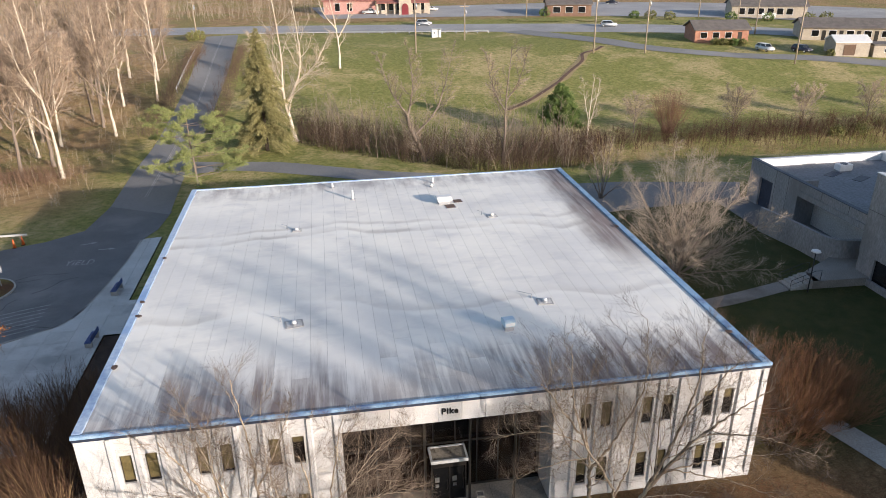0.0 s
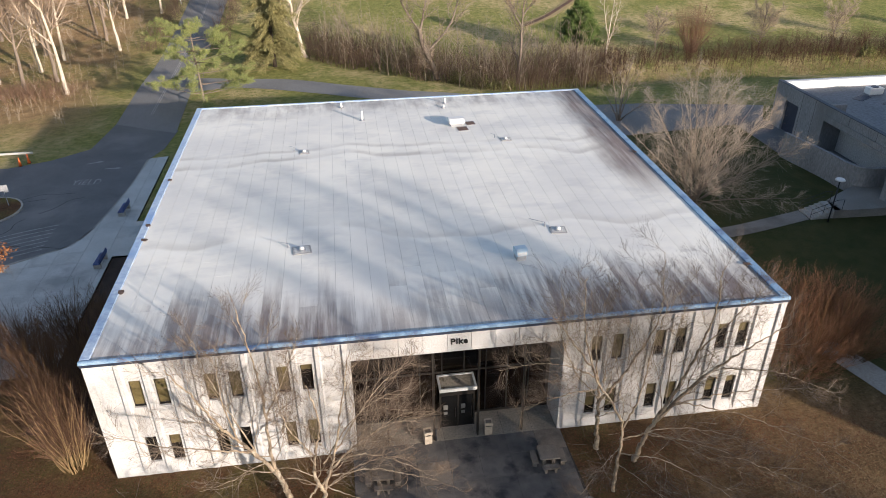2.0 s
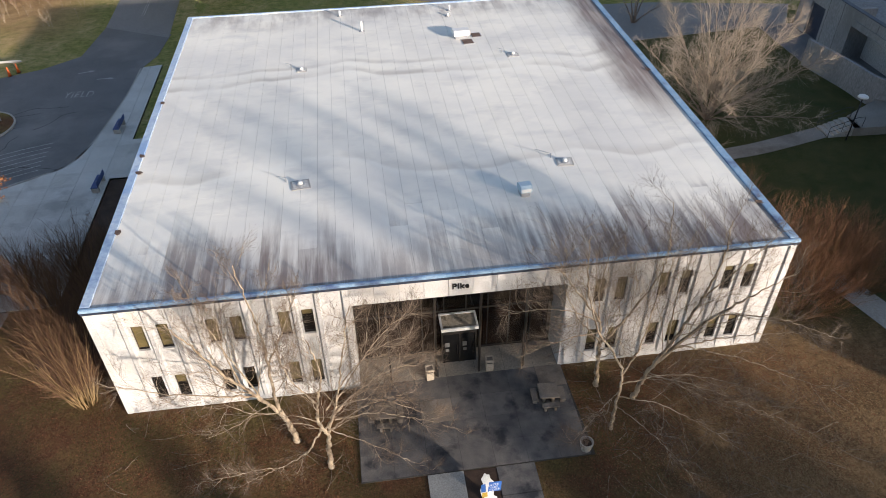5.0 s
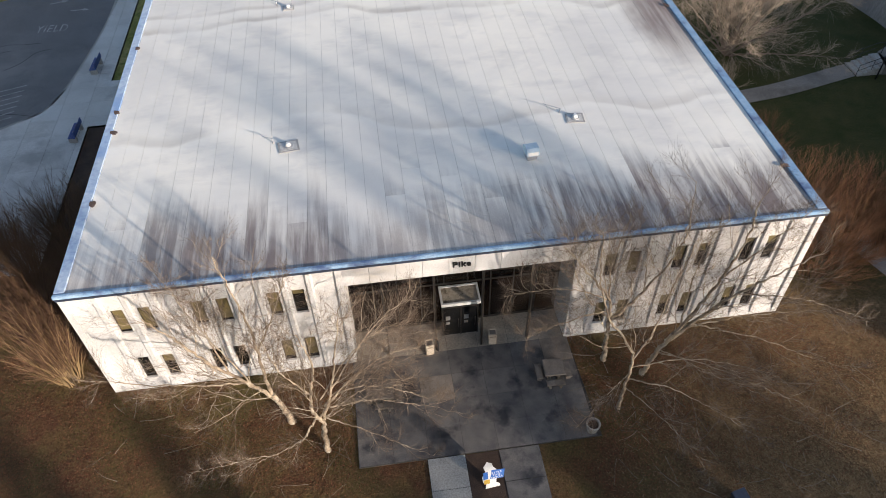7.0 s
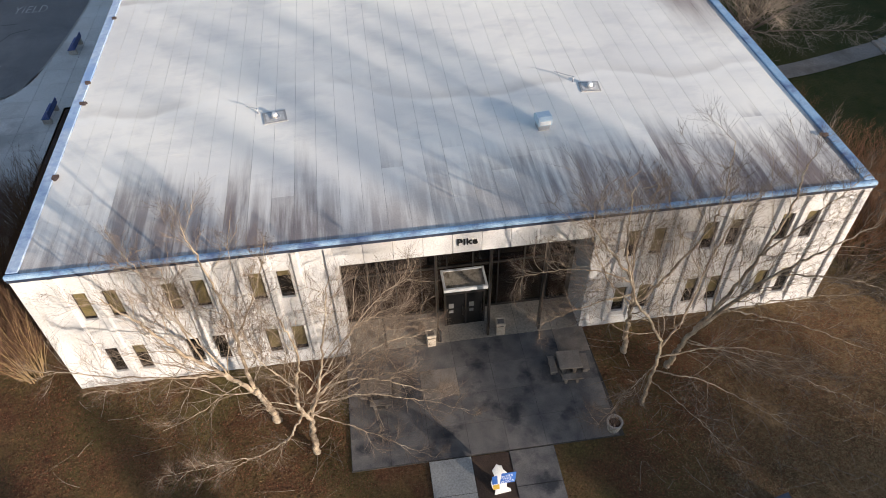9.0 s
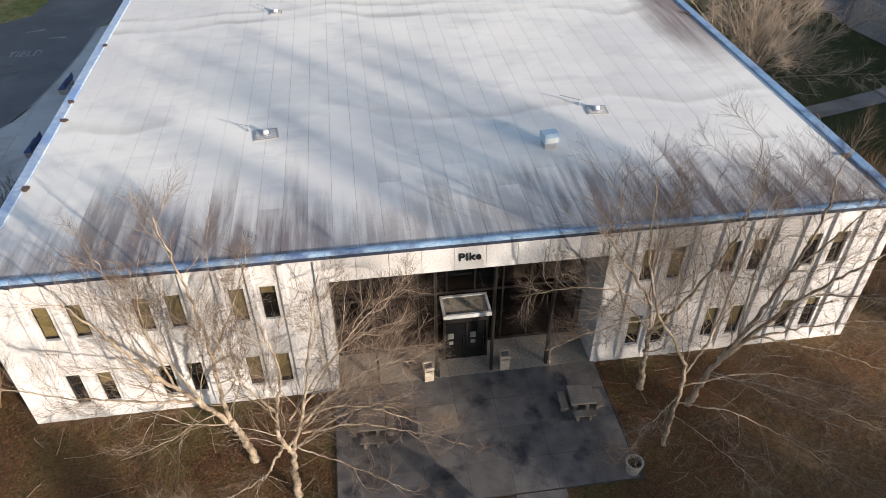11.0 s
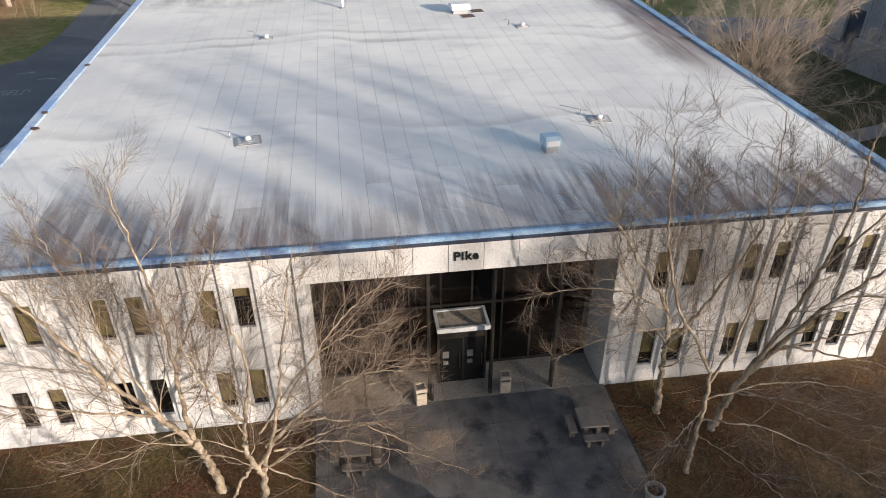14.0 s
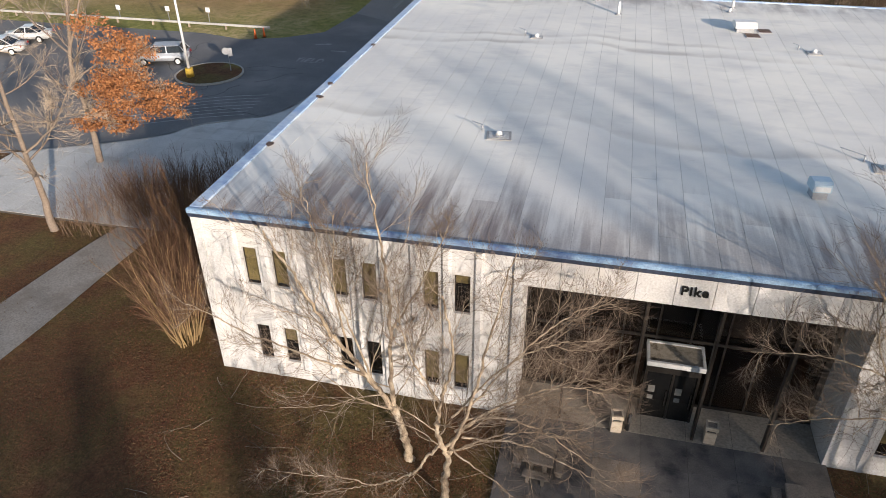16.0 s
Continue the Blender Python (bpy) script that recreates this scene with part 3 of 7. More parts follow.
def thicket(name, label, seed, place, count, height, spread, bark, twig, lean=0.45, twigs=7, group="", thick=0.035, gold=None, shoot=0.32, even=False):
    """A leafless shrub of many stems that fan out from its foot."""
    rng = random.Random(seed)
    ob = thing(name, label, "shrub", place, group)
    stems, shoots = [], []
    for i in range(count):
        a, q = rng.uniform(0, 2 * math.pi), rng.random() ** 0.6
        foot = Vector((math.cos(a) * q * spread * 0.25, math.sin(a) * q * spread * 0.25, -0.05))
        way = Vector((math.cos(a) * q * lean, math.sin(a) * q * lean, 1))
        stem = limb(rng, foot, way, height * (rng.uniform(0.86, 1.04) / math.sqrt(1 + 0.5 * (q * lean) ** 2) if even else rng.uniform(0.65, 1.1)), thick * rng.uniform(0.5, 1.1), 0.006, 8, 0.12, 0.02)
        stems.append(stem)
        shoots += sprout(rng, stem, twigs, 0.3, 38 if even else 30, height * shoot, 0.45, 4, 0.12, 0.05, 0.005)
    tagged(part("stem_clump", tubes("stems", stems, 4), gold or bark, ob), kind="stuff")
    tagged(part("twig_mass", tubes("twigs", shoots, 3, False), twig, ob), kind="stuff")
    return ob


# ---- ground ----
def ground_sheet():
    xs = sorted(set([-900, -600, -420, -300, -220] + list(range(-160, 201, 5)) + [240, 300, 420, 600, 900]))
    ys = sorted(set([-600, -300, -150, -90] + list(range(-60, 50, 10)) + list(range(50, 110, 2)) + list(range(110, 270, 6)) + [290, 330, 380, 430, 500, 700, 1000, 1600]))
    v = [(x, y, lie(x, y)) for y in ys for x in xs]
    n = len(xs)
    f = [(j * n + i, j * n + i + 1, (j + 1) * n + i + 1, (j + 1) * n + i) for j in range(len(ys) - 1) for i in range(n - 1)]
    ob = part("ground", mesh_of("ground", v, f, True), M_ground)
    return tagged(ob, "lawn with brown leaf litter and green winter field", "ground", kind="structure")


ground_sheet()


def setting(name, data, material, label, category):
    return tagged(part(name, data, material), label, category, kind="structure")


# car park, drive and roads
LOT = [(-80, 14), (-60, 14), (-24, 16), (-16.5, 20), (-13.9, 23.2), (-11.6, 24.6), (-9.7, 26.2), (-8.6, 29.5), (-7.7, 36), (-7.5, 43.3), (-6.3, 46.5), (-5.8, 52), (-13.2, 56), (-14.1, 47.5), (-17.3, 44.9), (-21, 43.4), (-26, 44.6), (-80, 44.6)]
setting("car_park", prism(LOT, -0.3, 0.03), M_asphalt, "dark cracked asphalt car park and turning loop", "car park")
DRIVE_L = [(-13.3, 55), (-13.8, 70.6), (-13.6, 80.9), (-13.7, 96.3), (-13.9, 117.2), (-14.9, 136), (-17.8, 176.2)]
DRIVE_R = [(-5.9, 51), (-6.6, 66), (-7.0, 76.2), (-6.9, 89.3), (-6.9, 116.1), (-7.2, 134.7), (-9.6, 178)]
setting("road_drive", ribbon("drive", DRIVE_L, DRIVE_R, 0.04), M_asphalt_old, "grey asphalt drive that climbs to the highway", "road")
setting("road_branch", ribbon("branch", [(-8.5, 73), (-1.8, 71.4), (6.1, 69.7), (13.9, 65.8), (21.4, 62.2), (27.2, 60.2), (34.5, 56.5), (41, 51)], [(-7.0, 66), (-2.5, 67.0), (2.4, 66.2), (9.6, 63.0), (15.2, 60.2), (24, 56.5), (31.5, 51.5), (40.1, 44)], 0.05), M_asphalt_old, "narrow grey asphalt side road behind the building", "road")
setting("road_highway", ribbon("highway", [(-200, 196), (-30.7, 195.7), (18.3, 191.6), (68.2, 184.6), (92.7, 179.2), (115.7, 171.6), (136.3, 161.5), (157.7, 145), (240, 95)], [(-200, 182), (-28.6, 181.0), (17.7, 175.5), (56.1, 169.8), (84.5, 163.1), (107.5, 156.1), (127.0, 147.8), (146.0, 134), (225, 86)], 0.06), M_forecourt, "two-lane highway of worn grey asphalt", "road")
setting("road_service", ribbon("service", [(70, 170.5), (84.5, 150.3), (91.8, 137), (106.5, 126.5), (124.7, 121), (140, 113), (200, 75)], [(62, 168), (78.0, 145.8), (87.6, 132.6), (105.0, 121.8), (121.4, 116.5), (135, 108.5), (195, 70)], 0.07), M_asphalt_old, "curving service road below the highway", "road")
setting("forecourt", ribbon("forecourt", [(10, 240), (60, 236), (110, 236), (160, 222), (210, 190)], [(14, 207), (58, 204), (104, 196), (150, 178), (196, 142)], 0.08), M_forecourt, "wide pale asphalt forecourt of roadside shops", "car park")
setting("rear_car_park", prism([(40, 42), (60.8, 44), (64, 49.4), (49, 52.4), (40, 53)], -0.2, 0.035), M_asphalt_old, "grey asphalt yard behind the building", "car park")
for k, (x0, x1, y) in enumerate(((18, 56, 200), (70, 86, 193), (90, 110, 188), (116, 140, 176), (150, 176, 158))):
    y2 = y - 0.25 * (x1 - x0) * (k > 0)
    setting("verge", ribbon("verge", [(x0, y + 2), ((x0 + x1) / 2, (y + y2) / 2 + 3.5), (x1, y2 + 2)], [(x0 + 1, y - 3), ((x0 + x1) / 2, (y + y2) / 2 - 3), (x1 - 1, y2 - 3)], 0.16), M_ground, "strip of grass beside the highway", "verge")
for d in (-0.12, 0.12):
    setting("centre_line", strip("line", [(-9.9 + d, 58), (-10.3 + d, 76), (-10.3 + d, 96), (-10.5 + d, 117), (-11.3 + d, 136), (-13.4 + d, 175)], 0.10, 0.045, 0.012), M_paint, "faded double line along the drive", "road marking")
setting("edge_line", strip("line", [(-28, 188), (18, 183.5), (62, 177), (90, 170.5), (112, 163.5), (132, 154.5), (152, 139)], 0.25, 0.065, 0.012), M_paint, "faded line along the highway", "road marking")


# pavement beside the building: slabs with joints
PAVE = [(-24, 9), (-6, 9), (-6, 23.4), (0, 23.4), (0, 29.3), (-5.4, 29.3), (-5.4, 43.9), (-7.2, 43.6), (-7.5, 37.3), (-8.5, 29.5), (-9.6, 26.0), (-11.6, 24.4), (-13.9, 23.0), (-16.5, 19.8), (-24, 15.8)]
pavement = setting("pavement", prism(PAVE, -0.2, 0.13), M_joint, "broad pale concrete pavement with scored joints", "pavement")
M_kerbline = [(-7.35, 43.4), (-7.6, 37.3), (-8.6, 29.5), (-9.7, 26.0), (-11.7, 24.5), (-14.0, 23.1), (-16.6, 19.9), (-24, 15.9)]
setting("kerb", strip("kerb", M_kerbline, 0.16, -0.1, 0.25), M_curb, "worn concrete kerb with traces of yellow paint", "kerb")
setting("planting_bed", prism([(-5.9, 4.0), (-0.05, 3.0), (-0.05, 23.3), (-5.9, 23.3)], -0.1, 0.06), M_mulch, "dark mulch bed along the wall", "planting bed")
setting("planting_strip", prism([(-5.3, 29.4), (-0.05, 29.4), (-0.05, 44), (-5.3, 44)], -0.1, 0.05), M_ground, "shaded grass strip along the wall", "lawn")
setting("path_west", ribbon("path", [(-16.4, -28), (-14.0, -10.0), (-12.5, 1.4), (-11.8, 6.6), (-11.2, 9.4)], [(-12.6, -29), (-10.4, -10.6), (-9.4, -0.6), (-9.1, 4.9), (-8.8, 9.2)], 0.05), M_path_shaded, "broad shaded concrete footpath over the lawn", "path")
setting("path_east", ribbon("path", [(37.6, 19.6), (42, 20.3), (45.6, 20.9), (51.9, 22.5)], [(37.8, 17.9), (42.2, 18.7), (46.0, 19.3), (51.9, 20.8)], 0.05), M_path_shaded, "narrow concrete footpath to the neighbouring building", "path")
setting("path_lawn", ribbon("path", [(47.6, -14), (44.4, -4), (42.5, 2.2), (41.5, 4.5)], [(49.7, -13.5), (46.4, -3.5), (44.4, 2.6), (43.4, 5.0)], 0.05), M_walk, "narrow concrete footpath over the shaded lawn", "path")

# plaza before the entrance
setting("plaza", prism([(12.1, -5.95), (23.75, -5.95), (23.55, 0.0), (23.38, 0.0), (23.38, 2.2), (12.34, 2.2), (12.34, 0.0), (12.1, 0.0)], -0.2, 0.076), M_joint, "dark blotched concrete forecourt before the entrance", "plaza")
setting("walkway_bed", prism([(17.1, -26), (18.7, -26), (18.7, -6.0), (17.1, -6.0)], -0.1, 0.055), M_mulch, "planting bed of dark leaf litter between two walks", "planting bed")


# ---- main building ----
building = thing("office_building", "two-storey white precast office block with a pale flat roof", "building")
LEFT, RIGHT, HEAD = 12.34, 23.38, 6.19
for x0, x1 in ((0.0, LEFT), (RIGHT, W)):
    part("front_wall", box(x0, x1, 0.42, 0.75, 0, H - 0.12), M_concrete_wall, building)
back = part("back_wall", box(0, W, D - 0.4, D, 0, H - 0.12), M_concrete_wall, building)
part("side_wall", box(0, 0.4, 0.75, D - 0.4, 0, H - 0.12), M_concrete_wall, building)
part("side_wall", box(W - 0.4, W, 0.75, D - 0.4, 0, H - 0.12), M_concrete_wall, building)

WIN_X = (2.08, 3.25, 5.58, 6.74, 9.05, 10.21)
WIN_X = WIN_X + tuple(W - x for x in reversed(WIN_X))
PITCH, REC = 1.163, 0.12
ROWS_Z = ((0.78, 2.52), (4.50, 6.18))
HALF = 0.29


def rib_mesh():
    """Tapered upright rib: broad at the wall, narrow at the face, splayed out at its foot."""
    z1 = H - 0.30
    v = [(-0.18, REC, 0.0), (-0.10, 0, 0.0), (0.10, 0, 0.0), (0.18, REC, 0.0), (-0.18, REC, z1), (-0.10, 0, z1), (0.10, 0, z1), (0.18, REC, z1)]
    f = [(0, 1, 5, 4), (1, 2, 6, 5), (2, 3, 7, 6), (4, 5, 6, 7), (3, 2, 1, 0)]
    return mesh_of("rib", v, f)


RIB = rib_mesh()
sides = []
for start, end, xs in ((0.0, LEFT, WIN_X[:6]), (RIGHT, W, WIN_X[6:])):
    centres = [xs[0] + PITCH * k for k in range(-1, 9)]
    ribs = [c - PITCH / 2 for c in centres if start + 0.35 < c - PITCH / 2 < end - 0.35]
    for x in ribs:
        part("rib", RIB, M_concrete_wall, building).location = (x, 0.0, 0.0)
    # bays between the ribs, cut where windows sit
    edges = [start] + ribs + [end]
    for a, b in zip(edges, edges[1:]):
        c = (a + b) / 2
        wins = [x for x in xs if a < x < b]
        bm = bmesh.new()
        y0, y1 = REC, 0.42
        if wins:
            w = wins[0]
            box_into(bm, a, w - HALF, y0, y1, 0, H - 0.12)
            box_into(bm, w + HALF, b, y0, y1, 0, H - 0.12)
            levels = [0.0] + [z for r in ROWS_Z for z in r] + [H - 0.12]
            for z0, z1 in zip(levels[::2], levels[1::2]):
                box_into(bm, w - HALF, w + HALF, y0, y1, z0, z1)
        else:
            box_into(bm, a, b, y0, y1, 0, H - 0.12)
        part("panel", bm, M_concrete_wall, building)
    # splayed foot and the band under the roof edge
    part("plinth", profile([(0.02, 0.0), (0.02, 0.16), (REC + 0.01, 0.55), (REC + 0.01, 0.0)], start, end), M_concrete_wall, building)
    part("band", box(start, end, 0.0, REC + 0.02, H - 0.34, H - 0.12), M_concrete_wall, building)
    for x in (start + 0.16, end - 0.16):
        part("corner_pier", box(x - 0.16, x + 0.16, 0.0, REC + 0.01, 0.0, H - 0.33, 0.015), M_concrete_wall, building)


def window(w, z0, z1, blind, lower):
    win = part("window", box(w - HALF, w + HALF, 0.29, 0.33, z0, z1), M_bronze, building)
    t = 0.035
    bm = bmesh.new()
    box_into(bm, w - HALF + 0.004, w - HALF + t, 0.23, 0.29, z0 + 0.004, z1 - 0.004)
    box_into(bm, w + HALF - t, w + HALF - 0.004, 0.23, 0.29, z0 + 0.004, z1 - 0.004)
    box_into(bm, w - HALF + t, w + HALF - t, 0.23, 0.29, z0 + 0.004, z0 + t)
    box_into(bm, w - HALF + t, w + HALF - t, 0.23, 0.29, z1 - t, z1 - 0.004)
    part("frame", bm, M_bronze, win)
    low = z0 + t + (z1 - z0 - 2 * t) * lower
    if lower > 0:
        part("pane", box(w - HALF + t, w + HALF - t, 0.265, 0.285, z0 + t, low), M_dark_pane, win)
    if blind and lower < 1:
        part("blind", box(w - HALF + t, w + HALF - t, 0.265, 0.282, low + 0.01, z1 - t), M_blind, win)


OPEN_LOW = {0: 1.0, 1: 0.6, 2: 1.0, 3: 1.0, 4: 0.12, 5: 0.1, 6: 0.3, 7: 0.2, 8: 0.5, 9: 0.25, 10: 0.4, 11: 0.7}
OPEN_UP = {0: 0.04, 1: 0.05, 2: 0.04, 3: 0.04, 4: 0.05, 5: 0.75, 6: 0.4, 7: 0.05, 8: 0.3, 9: 0.6, 10: 0.75, 11: 0.6}
for k, w in enumerate(WIN_X):
    for (z0, z1), how in zip(ROWS_Z, (OPEN_LOW, OPEN_UP)):
        window(w, z0, z1, True, how[k])

# lintel over the entrance: nine panels with joints, then the recess
n = 9
step = (RIGHT - LEFT) / n
for k in range(n):
    part("lintel_panel", box(LEFT + k * step + 0.008, LEFT + (k + 1) * step - 0.008, 0.0, 0.30, HEAD, H - 0.12, 0.008), M_concrete_wall, building)
part("soffit", box(LEFT, RIGHT, 0.30, 2.2, HEAD + 0.02, HEAD + 0.2), M_soffit, building)
part("reveal", box(LEFT - 0.25, LEFT + 0.01, 0.42, 2.6, 0, HEAD + 0.02), M_concrete_wall, building)
part("reveal", box(RIGHT - 0.01, RIGHT + 0.25, 0.42, 2.6, 0, HEAD + 0.02), M_concrete_wall, building)
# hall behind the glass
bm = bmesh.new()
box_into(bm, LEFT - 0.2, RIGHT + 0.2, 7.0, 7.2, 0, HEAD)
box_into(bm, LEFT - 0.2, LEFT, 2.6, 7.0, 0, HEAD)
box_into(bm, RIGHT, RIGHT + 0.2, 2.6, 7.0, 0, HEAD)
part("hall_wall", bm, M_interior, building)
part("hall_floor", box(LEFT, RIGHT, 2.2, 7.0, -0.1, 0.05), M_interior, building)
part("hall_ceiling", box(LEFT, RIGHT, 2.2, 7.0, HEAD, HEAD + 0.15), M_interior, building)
part("upper_floor_edge", box(LEFT, RIGHT, 2.32, 7.0, 3.15, 3.35), M_bronze, building)

GLASS_Y = 1.95
glazing = part("glazing", box(LEFT, RIGHT, GLASS_Y, GLASS_Y + 0.12, 0.06, 0.20), M_bronze, building)
cols = [LEFT + (RIGHT - LEFT) * k / 9 for k in range(10)]
for k, (a, b) in enumerate(zip(cols, cols[1:])):
    part("mullion", box(a - 0.03, a + 0.03, GLASS_Y - 0.02, GLASS_Y + 0.12, 0.2, HEAD), M_bronze, glazing)
    for z0, z1 in ((0.2, 3.19), (3.31, HEAD)):
        p = part("pane", box(a + 0.03, b - 0.03, GLASS_Y + 0.04, GLASS_Y + 0.055, z0, z1), M_glass, glazing)
# Brown sheets added behind the upper panes to give the glass its brown tone.
part("glass_backing", box(19.3, 21.2, 2.22, 2.27, 3.5, 6.1), M_glass_backing, building, "brown sheet added behind the upper glass")
part("glass_backing", box(21.55, 23.2, 2.22, 2.27, 3.5, 6.1), M_glass_backing, building, "brown sheet added behind the upper glass")
part("glass_backing", box(12.6, 13.4, 2.22, 2.27, 3.5, 6.1), M_glass_backing, building, "brown sheet added behind the upper glass")
part("spandrel", box(LEFT, RIGHT, GLASS_Y - 0.01, GLASS_Y + 0.11, 3.19, 3.31), M_bronze, glazing)
for x in (14.05, 16.55, 18.95, 21.42):
    part("column", box(x - 0.05, x + 0.05, 0.12, 0.38, 0.06, HEAD + 0.02, 0.01), M_bronze, building, "slender dark bronze column")

# vestibule with canopy
vest = part("vestibule", box(16.98, 18.92, 1.0, 1.08, 2.35, 2.86), M_bronze, building)
for x in (16.98, 17.95, 18.84):
    part("post", box(x, x + 0.08, 1.0, 1.1, 0.06, 2.35), M_bronze, vest)
for x in (16.98, 18.86):
    part("side_pane", box(x, x + 0.05, 1.1, GLASS_Y, 0.06, 2.86), M_dark_pane, vest)
for x0, x1 in ((17.06, 17.95), (18.03, 18.84)):
    door = part("door", box(x0, x1, 1.03, 1.07, 0.08, 2.34), M_dark_pane, vest, "dark glazed entrance door")
    part("handle", box(x1 - 0.12, x1 - 0.08, 0.96, 1.0, 0.8, 1.5), M_bronze, door)
    part("notice", box(x0 + 0.12, x0 + 0.36, 1.016, 1.029, 1.35, 1.68), M_paper, door, "faded paper notice")
    part("notice", box(x0 + 0.14, x0 + 0.34, 1.016, 1.029, 1.0, 1.2), M_paper, door, "faded paper notice")
canopy = part("canopy", box(16.97, 18.93, 0.76, 1.94, 2.87, 2.98), M_bronze, building, "flat canopy with aluminium rim and gravel top")
bm = bmesh.new()
for x0, x1, y0, y1 in ((16.93, 18.97, 0.68, 0.78), (16.93, 18.97, 1.84, 1.94), (16.93, 17.03, 0.78, 1.84), (18.87, 18.97, 0.78, 1.84)):
    box_into(bm, x0, x1, y0, y1, 2.90, 3.10)
part("rim", bm, M_alu, canopy)
part("gravel", box(17.03, 18.87, 0.78, 1.84, 2.98, 3.04), M_canopy_gravel, canopy)


def lettering(name, text, size, place, material, depth=0.02, parent=None, thick=0.0):
    c = bpy.data.curves.new(name, "FONT")
    c.body, c.size, c.extrude, c.align_x, c.align_y, c.offset = text, size, depth, "CENTER", "CENTER", thick
    c.resolution_u = 4
    c.space_character = 1.12
    c.materials.append(material)
    ob = new(name, c)
    ob.parent = parent
    ob.matrix_basis = place
    return ob


tagged(lettering("building_sign", "Pike", 0.47, pose(17.85, -0.03, 6.82, 90), M_letter, 0.03, None, 0.009), "black raised letters fixed to the white lintel", "sign")

# roof: deck, membrane strips, coping
roof = thing("flat_roof", "pale stained flat membrane roof with blue metal edge", "roof", kind="structure")
part("deck", box(0.05, W - 0.05, 0.05, D - 0.05, H - 0.30, H - 0.050), M_seam, roof)
for name, x0, x1, y0, y1, m in (("coping_front", -0.06, W + 0.06, -0.06, 0.20, M_coping), ("coping_back", -0.06, W + 0.06, D - 0.25, D + 0.06, M_coping_sheen), ("coping_west", -0.06, 0.40, 0.20, D - 0.25, M_coping_sheen), ("coping_east", W - 0.40, W + 0.06, 0.20, D - 0.25, M_coping)):
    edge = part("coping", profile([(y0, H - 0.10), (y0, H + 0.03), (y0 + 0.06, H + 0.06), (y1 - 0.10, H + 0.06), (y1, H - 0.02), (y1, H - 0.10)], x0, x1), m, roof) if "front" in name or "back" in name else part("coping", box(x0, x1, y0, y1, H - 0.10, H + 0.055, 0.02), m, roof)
part("drip_edge", box(-0.03, W + 0.03, -0.05, 0.0, H - 0.26, H - 0.101), M_fascia_dark, roof)
rng = random.Random(5)
x, count = 0.41, 0
while x < W - 0.5:
    w = min(0.955, W - 0.41 - x)
    cuts = [0.21] + sorted(rng.uniform(3, 33) for _ in range(rng.choice((1, 2, 2)))) + [D - 0.26]
    if 14 < x < 23:
        cuts = sorted(cuts + [rng.uniform(1.5, 4.5)])
    cuts = [c for k, c in enumerate(cuts) if k in (0, len(cuts) - 1) or (c - cuts[k - 1] > 0.6 and cuts[-1] - c > 0.6)]
    for a, b in zip(cuts, cuts[1:]):
        lift = rng.uniform(0.0, 0.004)
        part("membrane_strip", box(x + 0.006, x + w - 0.006, a + 0.002, b - 0.002, H - 0.10, H - 0.028 + lift), M_roof, roof)
    x += w


# ---- things on the roof ----
def roof_drain(x, y, pad, turn, rod):
    ob = thing("roof_drain", "round metal roof drain on a square grey pad", "roof drain", pose(x, y, H - 0.02, 0, 0, turn), "roof drains")
    part("pad", box(-pad, pad, -pad * 0.85, pad * 0.85, 0, 0.035, 0.01), M_pad, ob)
    part("sheet", box(-pad * 0.8, pad * 0.8, -pad * 0.66, pad * 0.66, 0.034, 0.045), M_white_wall, ob)
    part("collar", cyl(0, 0, 0.034, 0.09, 0.26, 0.22), M_vent_grey, ob)
    part("dome", cyl(0, 0, 0.089, 0.26, 0.16, 0.10), M_white_metal, ob)
    part("pipe", cyl(-0.75, 0.55, -0.01, 0.30, 0.035), M_vent_grey, ob)
    part("rod", tubes("rod", [[(Vector((-0.75, 0.55, 0.28)), 0.02), (Vector((-0.75 - rod, 0.55 + rod * 0.5, 0.34)), 0.02)]], 6), M_vent_grey, ob)


roof_drain(9.95, 9.0, 0.55, 8, 0.5)
roof_drain(25.55, 9.05, 0.50, -5, 0.9)
roof_drain(9.75, 24.2, 0.38, 3, 0.4)
roof_drain(25.7, 24.4, 0.42, 4, 0.3)
vent = thing("roof_vent", "square sheet-metal roof vent with pale blue cap", "vent", pose(22.42, 6.15, H - 0.02, 0, 0, 6))
part("curb", box(-0.26, 0.26, -0.26, 0.26, 0, 0.34), M_vent_grey, vent)
part("hood", profile([(-0.36, 0.32), (-0.36, 0.62), (-0.22, 0.72), (0.22, 0.72), (0.36, 0.62), (0.36, 0.32)], -0.33, 0.33), M_vent_blue, vent)
part("louvre", box(-0.27, 0.27, -0.375, -0.36, 0.36, 0.56), M_white_metal, vent)
unit = thing("exhaust_unit", "low white exhaust hood on the roof", "vent", pose(22.3, 28.4, H - 0.02, 0, 0, 4))
part("curb", box(-0.5, 0.5, -0.4, 0.4, 0, 0.3), M_vent_grey, unit)
part("hood", profile([(-0.6, 0.28), (-0.62, 0.45), (-0.3, 0.62), (0.3, 0.62), (0.62, 0.45), (0.6, 0.28)], -0.65, 0.65), M_white_metal, unit)
for x, y, s in ((23.55, 28.5, 0.36), (22.7, 27.3, 0.40)):
    hatch = thing("roof_hatch", "small flat brown roof patch", "hatch", pose(x, y, H - 0.02, 0, 0, 5), "roof hatches")
    part("lid", box(-s, s, -s, s, 0, 0.05, 0.015), M_rust, hatch)
    part("rim", box(-s - 0.05, s + 0.05, -s - 0.05, s + 0.05, 0, 0.03), M_vent_grey, hatch)
